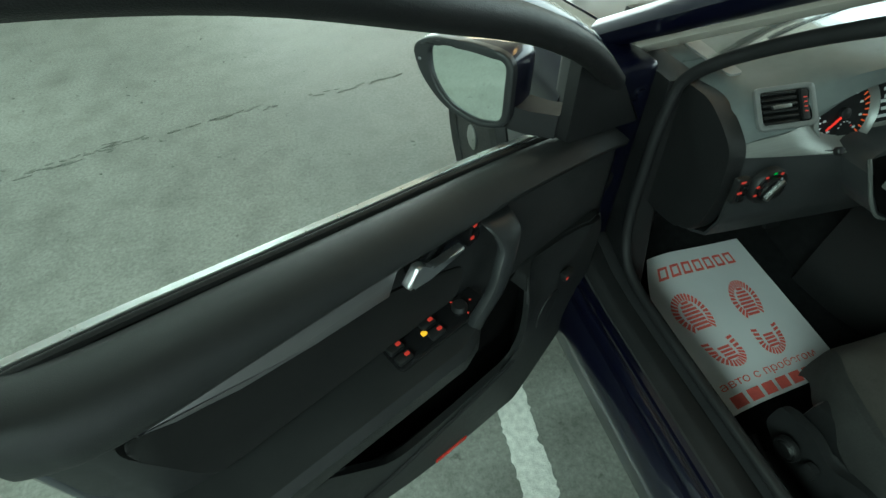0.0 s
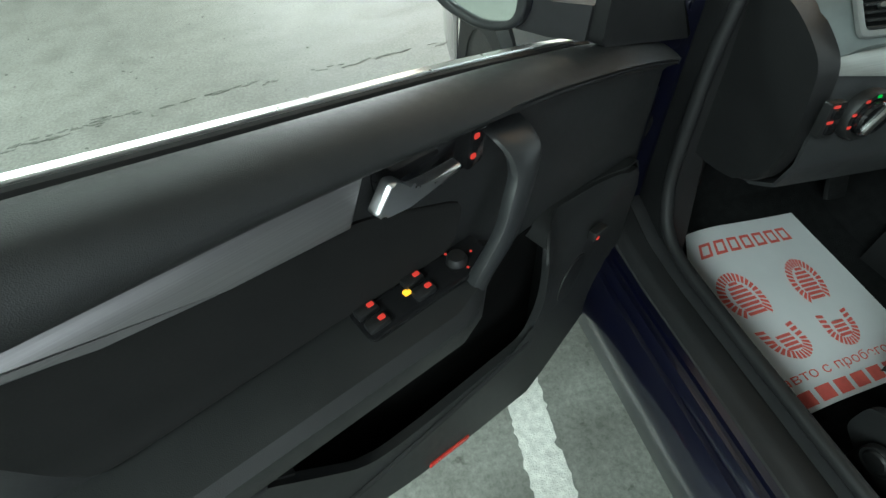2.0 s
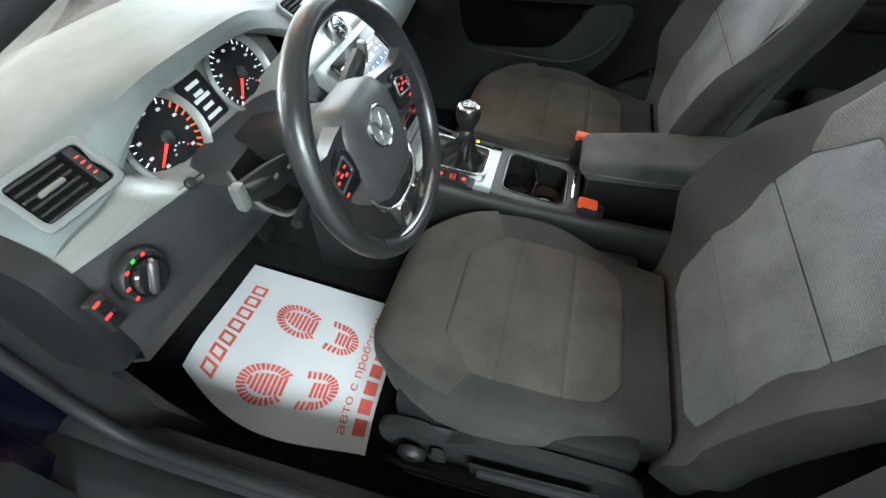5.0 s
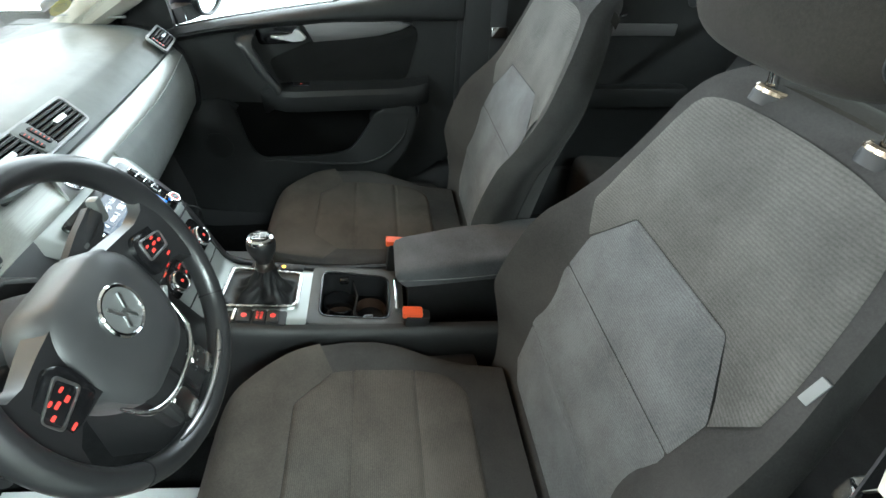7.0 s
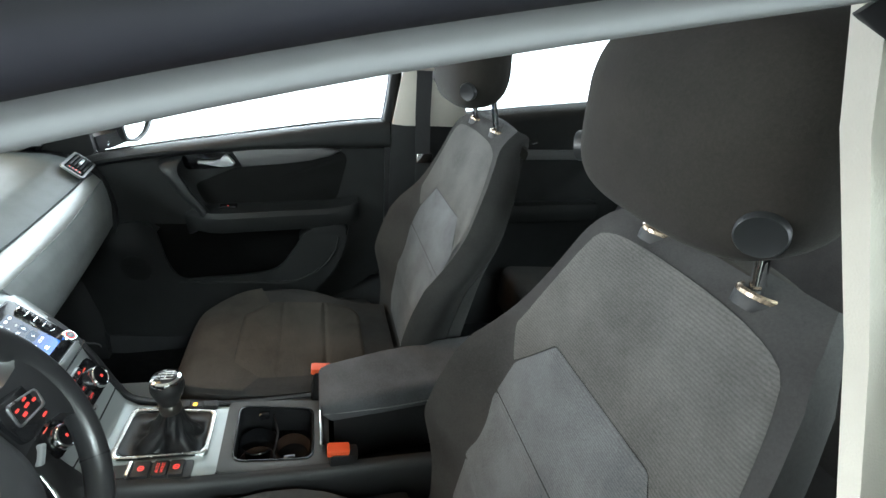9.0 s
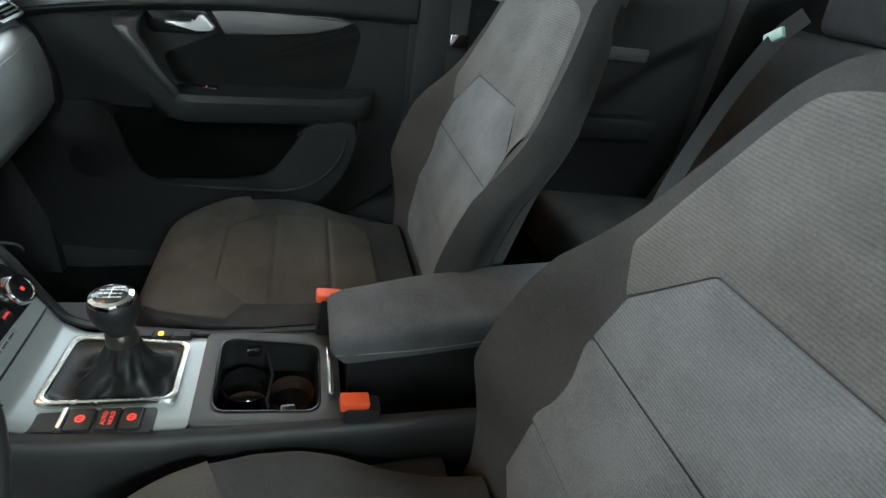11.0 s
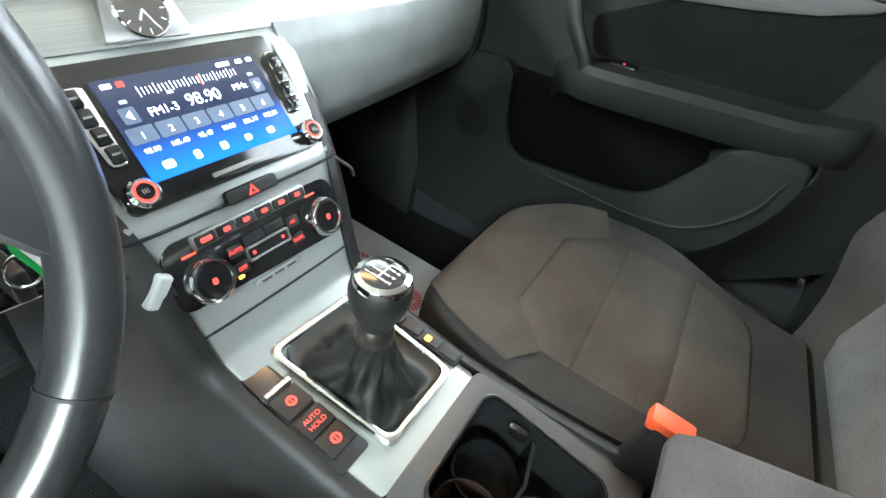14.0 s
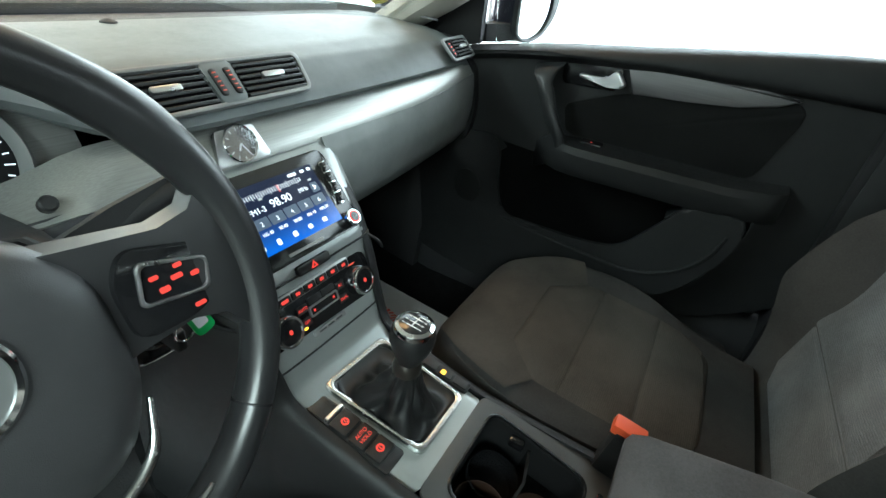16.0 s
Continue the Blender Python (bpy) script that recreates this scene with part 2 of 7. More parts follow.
M = {}
M["black"] = stuff_mat("black_plastic", (0.010, 0.010, 0.0107), 0.5, grain=0.35)
M["gloss"] = stuff_mat("gloss_black", (0.01, 0.01, 0.011), 0.12, vary=0.05, rough_vary=0.04)
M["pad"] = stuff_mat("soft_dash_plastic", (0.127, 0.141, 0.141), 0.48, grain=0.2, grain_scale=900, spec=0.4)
M["con_top"] = stuff_mat("console_top_plastic", (0.05, 0.049, 0.047), 0.45, grain=0.2, grain_scale=900)
# Pad plastic made paler: the glove box's reflected light is in the colour.
M["lid"] = stuff_mat("glove_box_sheen_plastic", (0.20, 0.212, 0.212), 0.42, grain=0.15, grain_scale=900, spec=0.45)
M["panel"] = stuff_mat("door_card_plastic", (0.0180, 0.0186, 0.0193), 0.5, grain=0.3, grain_scale=1100, spec=0.3)
M["insert"] = cloth_mat("door_card_cloth", (0.007, 0.007, 0.007), (0.013, 0.013, 0.013), 0, 1, strength=0.3)
M["bolster"] = cloth_mat("dark_seat_cloth", (0.030, 0.0292, 0.0288), (0.060, 0.0585, 0.0575), 0, 1, strength=0.5)
M["knit"] = cloth_mat("ribbed_seat_cloth", (0.064, 0.063, 0.060), (0.115, 0.113, 0.108), 80, 2, strength=0.45)
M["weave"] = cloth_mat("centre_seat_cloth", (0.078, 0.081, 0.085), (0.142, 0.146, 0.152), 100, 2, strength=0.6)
M["carpet"] = stuff_mat("black_carpet", (0.014, 0.014, 0.015), 0.95, vary=0.3, scale=40, grain=0.9, grain_scale=500, dist=0.003, spec=0.1)
M["rubber"] = stuff_mat("black_rubber", (0.012, 0.012, 0.013), 0.6, vary=0.2, spec=0.35)
M["chrome"] = stuff_mat("chrome", (0.75, 0.76, 0.77), 0.08, 1.0, vary=0.03, rough_vary=0.03)
M["satin"] = stuff_mat("satin_metal", (0.52, 0.53, 0.53), 0.3, 1.0, vary=0.05)
M["cream"] = stuff_mat("cream_trim", (0.53, 0.5, 0.44), 0.6, vary=0.05, grain=0.3)
M["leather"] = stuff_mat("black_leather", (0.020, 0.020, 0.021), 0.29, grain=0.1, grain_scale=1100, dist=0.0004, rough_vary=0.03)
M["orange"] = stuff_mat("orange_plastic", (0.75, 0.1, 0.03), 0.4, vary=0.08)
M["webbing"] = stuff_mat("belt_webbing", (0.03, 0.03, 0.032), 0.6, vary=0.1, grain=0.5, grain_scale=1200)
M["red_glow"] = glow_mat("red_symbol", (1.0, 0.07, 0.05), 0.85)
M["amber_glow"] = glow_mat("amber_symbol", (1.0, 0.5, 0.03), 3.0)
M["green_glow"] = glow_mat("green_symbol", (0.05, 0.8, 0.1), 0.8)
M["white_glow"] = glow_mat("white_symbol", (0.9, 0.95, 1.0), 1.6)
M["tyre"] = M["rubber"]


def brushed(name, colour, axis, rough=0.32):
    m, t, p = nodes_of(name)
    c = coords(t)
    mp = t.nodes.new("ShaderNodeMapping")
    s = [900.0, 900.0, 900.0]
    s[axis] = 6.0
    mp.inputs["Scale"].default_value = s
    t.links.new(c, mp.inputs["Vector"])
    n = noise_node(t, 1.0, 3, 0.6, mp.outputs[0])
    r = ramp_node(t, n.outputs[0], tuple(x * 0.85 for x in colour), tuple(min(1, x * 1.1) for x in colour))
    t.links.new(r.outputs[0], p.inputs["Base Color"])
    p.inputs["Metallic"].default_value, p.inputs["Roughness"].default_value = 0.55, rough
    bump_node(t, p, n.outputs[0], 0.12, 0.0004)
    return m


M["alu"] = brushed("brushed_aluminium", (0.35, 0.356, 0.336), 0, 0.34)
M["door_alu"] = brushed("brushed_door_trim", (0.19, 0.185, 0.19), 1, 0.4)
M["silver"] = stuff_mat("silver_paint", (0.36, 0.38, 0.375), 0.32, 0.5, vary=0.05)
M["vent_metal"] = stuff_mat("satin_vent_frame", (0.24, 0.245, 0.245), 0.38, 0.45, vary=0.06)


def paint_mat():
    m, t, p = nodes_of("dark_blue_paint")
    c = coords(t)
    f = noise_node(t, 2600, 1, 0.5, c)
    r = ramp_node(t, f.outputs[0], (0.0015, 0.0018, 0.010), (0.0045, 0.0062, 0.038), 0.45, 0.75)
    t.links.new(r.outputs[0], p.inputs["Base Color"])
    p.inputs["Metallic"].default_value, p.inputs["Roughness"].default_value = 0.45, 0.33
    p.inputs["Coat Weight"].default_value, p.inputs["Coat Roughness"].default_value = 1.0, 0.045
    return m


M["paint"] = paint_mat()


def glass_mat():
    m, t, p = nodes_of("window_glass")
    t.nodes.remove(p)
    a = t.nodes.new("ShaderNodeBsdfTransparent")
    a.inputs[0].default_value = (0.93, 0.95, 0.94, 1)
    g = t.nodes.new("ShaderNodeBsdfGlossy")
    g.inputs["Roughness"].default_value = 0.02
    lw = t.nodes.new("ShaderNodeLayerWeight")
    lw.inputs[0].default_value = 0.5
    fr = t.nodes.new("ShaderNodeMapRange")
    fr.inputs["From Min"].default_value, fr.inputs["To Min"].default_value, fr.inputs["To Max"].default_value = 0.45, 0.03, 0.6
    t.links.new(lw.outputs["Facing"], fr.inputs["Value"])
    mx = t.nodes.new("ShaderNodeMixShader")
    t.links.new(fr.outputs[0], mx.inputs[0])
    t.links.new(a.outputs[0], mx.inputs[1])
    t.links.new(g.outputs[0], mx.inputs[2])
    t.links.new(mx.outputs[0], t.nodes["Material Output"].inputs[0])
    return m


M["glass"] = glass_mat()
M["mirror"] = stuff_mat("mirror_glass", (0.86, 0.92, 0.9), 0.02, 1.0, vary=0.01, rough_vary=0.015)


def concrete_mat():
    m, t, p = nodes_of("garage_concrete")
    c = coords(t)
    big = noise_node(t, 0.7, 6, 0.6, c)
    mid = noise_node(t, 6, 8, 0.65, c)
    fine = noise_node(t, 70, 6, 0.8, c)
    r1 = ramp_node(t, big.outputs[0], (0.17, 0.177, 0.16), (0.265, 0.272, 0.246), 0.3, 0.7)
    r2 = ramp_node(t, mid.outputs[0], (0.55, 0.54, 0.52), (1, 1, 1), 0.30, 0.56)
    spots = noise_node(t, 26, 3, 0.5, c)
    r3 = ramp_node(t, spots.outputs[0], (0.35, 0.34, 0.32), (1, 1, 1), 0.24, 0.33)
    x = t.nodes.new("ShaderNodeMixRGB")
    x.blend_type, x.inputs[0].default_value = "MULTIPLY", 0.75
    y = t.nodes.new("ShaderNodeMixRGB")
    y.blend_type, y.inputs[0].default_value = "MULTIPLY", 0.8
    t.links.new(r1.outputs[0], x.inputs[1])
    t.links.new(r2.outputs[0], x.inputs[2])
    t.links.new(x.outputs[0], y.inputs[1])
    t.links.new(r3.outputs[0], y.inputs[2])
    r4 = ramp_node(t, fine.outputs[0], (0.4, 0.39, 0.38), (1.2, 1.2, 1.2), 0.32, 0.62)
    w = t.nodes.new("ShaderNodeMixRGB")
    w.blend_type, w.inputs[0].default_value = "MULTIPLY", 0.7
    t.links.new(y.outputs[0], w.inputs[1])
    t.links.new(r4.outputs[0], w.inputs[2])
    t.links.new(w.outputs[0], p.inputs["Base Color"])
    rr = ramp_node(t, mid.outputs[0], (0.45, 0.45, 0.45), (0.7, 0.7, 0.7))
    t.links.new(rr.outputs[0], p.inputs["Roughness"])
    bump_node(t, p, fine.outputs[0], 0.25, 0.004)
    return m


M["concrete"] = concrete_mat()
M["line"] = stuff_mat("worn_white_road_paint", (0.66, 0.66, 0.62), 0.7, vary=0.22, scale=60, grain=0.6, grain_scale=300, dist=0.002)
M["stain"] = stuff_mat("dark_joint_filler", (0.13, 0.135, 0.12), 0.8, vary=0.4, scale=30)
M["wall"] = stuff_mat("white_wall_paint", (0.78, 0.8, 0.77), 0.85, vary=0.03, scale=2)
M["ceil"] = stuff_mat("beige_ceiling", (0.30, 0.27, 0.225), 0.85, vary=0.1, scale=1)
M["paper"] = stuff_mat("white_paper", (0.74, 0.74, 0.77), 0.7, vary=0.03, scale=8)
M["print"] = stuff_mat("red_print", (0.72, 0.13, 0.11), 0.7, vary=0.1, scale=50)
M["grey_plastic"] = stuff_mat("grey_plastic", (0.25, 0.25, 0.25), 0.4)
M["white_dim"] = glow_mat("pale_symbol", (0.8, 0.85, 0.85), 0.45)
M["red_dim"] = glow_mat("dim_red_symbol", (1.0, 0.12, 0.06), 0.5)
M["needle_glow"] = glow_mat("needle", (1.0, 0.03, 0.02), 2.5)
M["orange_glow"] = glow_mat("orange_scale", (1.0, 0.13, 0.03), 1.2)
M["tile_glow"] = glow_mat("screen_tile", (0.12, 0.17, 0.25), 0.5)
M["white_paint"] = stuff_mat("white_paint", (0.75, 0.75, 0.75), 0.4, vary=0.03)
M["bolster2"] = cloth_mat("armrest_cloth", (0.064, 0.065, 0.069), (0.095, 0.096, 0.101), 0, 1, strength=0.25)
M["grab"] = stuff_mat("smooth_door_plastic", (0.019, 0.020, 0.0215), 0.4, vary=0.08)
M["strip"] = stuff_mat("satin_chrome_strip", (0.93, 0.93, 0.94), 0.3, 1.0, vary=0.04)
M["dial"] = stuff_mat("matt_dial_black", (0.008, 0.008, 0.009), 0.7, vary=0.1, spec=0.2)
M["hub"] = stuff_mat("airbag_plastic", (0.048, 0.048, 0.05), 0.4, grain=0.15, grain_scale=1500)
# Grey cloth browned in the colour to carry warm lamplight on the seat front.
M["front_warm"] = cloth_mat("seat_front_warm_lit_cloth", (0.047, 0.0425, 0.0380), (0.088, 0.0800, 0.0715), 0, 0, strength=0.4)
M["head"] = cloth_mat("headrest_cloth", (0.018, 0.0165, 0.0142), (0.034, 0.031, 0.0265), 0, 1, strength=0.3)
M["button"] = stuff_mat("tilt_button_plastic", (0.018, 0.020, 0.021), 0.42)
M["pearl"] = stuff_mat("grey_collar", (0.12, 0.125, 0.12), 0.3)
M["collar"] = stuff_mat("glossy_bronze_collar", (0.34, 0.27, 0.20), 0.25, 0.8)
M["tread"] = stuff_mat("tread_plate_plastic", (0.020, 0.0202, 0.0215), 0.66, grain=0.35, grain_scale=900, spec=0.3)
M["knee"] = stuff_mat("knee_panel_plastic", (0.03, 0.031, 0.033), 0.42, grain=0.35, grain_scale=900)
M["roof_seal"] = stuff_mat("grey_roof_seal", (0.26, 0.26, 0.27), 0.7, vary=0.08)
M["rail"] = stuff_mat("dark_rail_paint", (0.02, 0.019, 0.026), 0.5, vary=0.1)
M["boot"] = stuff_mat("soft_black_leather", (0.011, 0.011, 0.0115), 0.42, grain=0.3, grain_scale=700, spec=0.4)
M["dark_metal"] = stuff_mat("dark_lever_metal", (0.12, 0.11, 0.10), 0.3, 0.9)
M["frame_metal"] = stuff_mat("satin_frame_metal", (0.62, 0.62, 0.61), 0.25, 1.0, vary=0.04)
M["tag"] = stuff_mat("grey_fabric_tag", (0.2, 0.205, 0.21), 0.8)
M["yellow"] = stuff_mat("yellow_sticker", (0.85, 0.72, 0.04), 0.5, vary=0.04)
M["milky"] = stuff_mat("milky_white_plastic", (0.42, 0.44, 0.45), 0.3)
M["cup_tint"] = stuff_mat("brown_rubber", (0.034, 0.018, 0.011), 0.55, vary=0.2)
# Cushion centre: the same warm lamplight mixed into the grey cloth colour.
M["cushion_warm"] = cloth_mat("cushion_centre_warm_lit_cloth", (0.045, 0.0400, 0.0352), (0.082, 0.0735, 0.0650), 100, 1, strength=0.5)
M["pale_green"] = stuff_mat("pale_green_plastic", (0.45, 0.62, 0.52), 0.4)
# Near-black that paints shade into the pocket, vent wells, insert groove and column opening.
M["recess_shade"] = stuff_mat("recess_shade_black", (0.005, 0.005, 0.005), 1.0, vary=0.2, spec=0.05)
M["green_tag"] = stuff_mat("green_key_tag", (0.03, 0.42, 0.10), 0.4)
M["distance"] = glow_mat("white_backdrop_glow", (0.95, 0.98, 1.0), 4.0)

# ---- lamps of the hall, with added daylight panels ----
LAMP = 1.0
# Three unseen panels added to brighten the car from right, front and rear.
area_lamp("fill_right", (2.75, 0.2, 1.55), (0, 0.2, 1.55), 7.0, 3.0, 230 * LAMP, (0.93, 0.97, 1.0))
area_lamp("fill_front", (0.0, 7.85, 1.6), (0.0, 0, 1.6), 5.0, 3.0, 430 * LAMP, (1.0, 0.98, 0.95))
area_lamp("fill_rear", (-2.0, -7.05, 1.6), (-2.0, 0, 1.6), 6.0, 2.6, 280 * LAMP, (0.97, 0.98, 1.0))
STRIPS = [(-2.8, 3.1, 2.9, 0.45, 210, (0.9, 1.0, 0.93)), (-3.8, -2.1, 1.2, 2.6, 500, (0.9, 1.0, 0.93)), (1.25, 1.6, 0.5, 1.3, 30, (1.0, 0.52, 0.2)), (0.9, 4.9, 2.8, 0.6, 130, (1.0, 0.78, 0.55))]
for x, y, wx, wy, watts, tint in STRIPS:
    area_lamp("strip_light", (x, y, 3.12), (x, y, 0), wx, wy, watts * LAMP, tint)

# ---- the hall ----
def plane_slab(name, lo, hi, material, label, category):
    c = [(a + b) / 2 for a, b in zip(lo, hi)]
    s = [abs(b - a) for a, b in zip(lo, hi)]
    ob = part(name, box(B(), c, s, 0), material, None, smooth=False)
    return tagged(ob, label, category, kind="structure")


plane_slab("ground", (-40, -40, -0.2), (40, 40, 0.0), M["concrete"], "stained grey-green concrete floor of the parking hall", "floor")
plane_slab("wall_west", (-7.2, -7, 0), (-7.0, 8, 3.2), M["wall"], "plain white painted hall wall", "wall")


def open_wall(name, m, length, a0, a1, z0, z1):
    """A wall with one wide opening through it, added unseen to house a light panel."""
    bm = slab(B(), rect(length / 2, 1.6, length, 3.2), m, 0.2, 0, hole=rect((a0 + a1) / 2, (z0 + z1) / 2, a1 - a0, z1 - z0))
    return tagged(part(name, bm, M["wall"], None, smooth=False), "white painted hall wall with an added unseen opening for light", "wall", kind="structure")


open_wall("wall_east", axes((2.7, -7, 0), (0, 1, 0), (0, 0, 1)), 15.0, 3.7, 10.7, 0.05, 3.05)
open_wall("wall_south", axes((-7.2, -7.2, 0), (1, 0, 0), (0, 0, 1)), 10.1, 2.2, 8.2, 0.30, 2.90)
open_wall("wall_north", axes((2.9, 8.0, 0), (-1, 0, 0), (0, 0, 1)), 10.1, 0.4, 5.4, 0.10, 3.10)
plane_slab("ceiling", (-7.2, -7.2, 3.2), (2.9, 8, 3.4), M["ceil"], "beige hall ceiling above the car", "ceiling")


def backdrop(lo, hi):
    """Glowing white board added outside an opening, as distance and light source."""
    plane_slab("backdrop", lo, hi, M["distance"], "glowing white backdrop added outside the hall opening", "backdrop")


backdrop((3.05, -4.6, -0.1), (3.1, 5.0, 3.4))
backdrop((-3.6, 8.3, -0.1), (2.8, 8.35, 3.4))
backdrop((-5.6, -7.6, -0.1), (1.6, -7.55, 3.4))


def strip_light(x, y, wx, wy):
    """A shallow ceiling tray round a strip lamp."""
    t = thing("strip_light", "white ceiling strip light", "ceiling light", (x, y, 3.1), "ceiling strip lights")
    part("tray", slab(B(), rect(0, 0, wx + 0.11, wy + 0.11), axes((x, y, 3.2), (1, 0, 0), (0, -1, 0)), 0.10, 0, hole=rect(0, 0, wx + 0.03, wy + 0.03)), M["white_paint"], t, smooth=False)


for x, y, wx, wy, watts, tint in STRIPS:
    strip_light(x, y, wx, wy)


def painted_line():
    """A worn bay line: ragged edges, laid 3 mm over the concrete."""
    rng = random.Random(4)
    a, b = V(-1.027, 0.75, 0), V(-1.105, -0.55, 0)
    d = (b - a).normalized()
    n = V(-d.y, d.x, 0)
    bm = B()
    L, R = [], []
    for k in range(131):
        p = a + (b - a) * (k / 130)
        L.append(p - n * (0.047 + rng.uniform(-0.004, 0.003)))
        R.append(p + n * (0.047 + rng.uniform(-0.004, 0.003) - (0.012 if k in (55, 56, 70, 71, 72) else 0)))
    rows = [[bm.verts.new((p.x, p.y, z)) for p in q] for q, z in ((L, 0.0), (L, 0.003), (R, 0.003), (R, 0.0))]
    for r0, r1 in zip(rows, rows[1:]):
        for i in range(130):
            bm.faces.new((r0[i], r0[i + 1], r1[i + 1], r1[i]))
    bmesh.ops.recalc_face_normals(bm, faces=bm.faces)
    return tagged(part("painted_line", bm, M["line"], None), "worn white painted bay line on the concrete", "floor marking", kind="structure")


painted_line()


def floor_joint():
    """A broken dark joint across the floor, with spots of dirt beside it."""
    rng = random.Random(9)
    bm = B()

    def blot(x, y, rx, ry, turn):
        n = 9
        ring = []
        for k in range(n):
            q = 2 * math.pi * k / n
            s = rng.uniform(0.6, 1.2)
            u, v = rx * s * math.cos(q), ry * s * math.sin(q)
            ring.append((x + u * math.cos(turn) - v * math.sin(turn), y + u * math.sin(turn) + v * math.cos(turn), 0.002))
        vs = [bm.verts.new(p) for p in ring]
        lo = [bm.verts.new((p[0], p[1], -0.001)) for p in ring]
        bm.faces.new(vs)
        for i in range(n):
            bm.faces.new((lo[i], lo[(i + 1) % n], vs[(i + 1) % n], vs[i]))
    P = spline([(-4.2, 1.60, 0), (-2.84, 1.95, 0), (-2.2, 2.13, 0), (-1.03, 2.32, 0), (0.4, 2.45, 0)], 12)
    for p in P:
        for k in range(3):
            if rng.random() < 0.75:
                blot(p.x + rng.uniform(-0.06, 0.06), p.y + rng.gauss(0, 0.012), rng.uniform(0.008, 0.045), rng.uniform(0.003, 0.009), rng.uniform(0, 0.5))
    blot(-0.835, 0.414, 0.012, 0.008, 0.3)
    blot(-0.905, 0.208, 0.008, 0.006, 0)
    for k in range(90):
        blot(rng.uniform(-4.5, -0.9), rng.uniform(-0.6, 3.4), rng.uniform(0.003, 0.013), rng.uniform(0.003, 0.008), rng.uniform(0, 3))
    return tagged(part("floor_joint", bm, M["stain"], None), "broken dark joint and dirt spots in the concrete", "floor stains", kind="stuff")


floor_joint()

# ---- the body shell of the car ----
body = thing("car", "dark blue saloon body shell with open driver doorway", "car", (0, 0.3, 0.15))
MIR = (1, -1)


def sill_profile(kind):
    if kind == "blue":
        return [(0.866, 0.399), (0.878, 0.399), (0.881, 0.392), (0.886, 0.391), (0.890, 0.396), (0.897, 0.396), (0.902, 0.390), (0.906, 0.377), (0.916, 0.376), (0.922, 0.370), (0.938, 0.345), (0.942, 0.30), (0.915, 0.19), (0.862, 0.19)]
    return [(0.69, 0.19), (0.715, 0.31), (0.732, 0.36), (0.748, 0.381), (0.775, 0.390), (0.79, 0.386), (0.80, 0.394), (0.826, 0.3965), (0.8335, 0.3995), (0.841, 0.3975), (0.862, 0.400), (0.868, 0.396), (0.868, 0.37), (0.765, 0.36), (0.74, 0.19)]


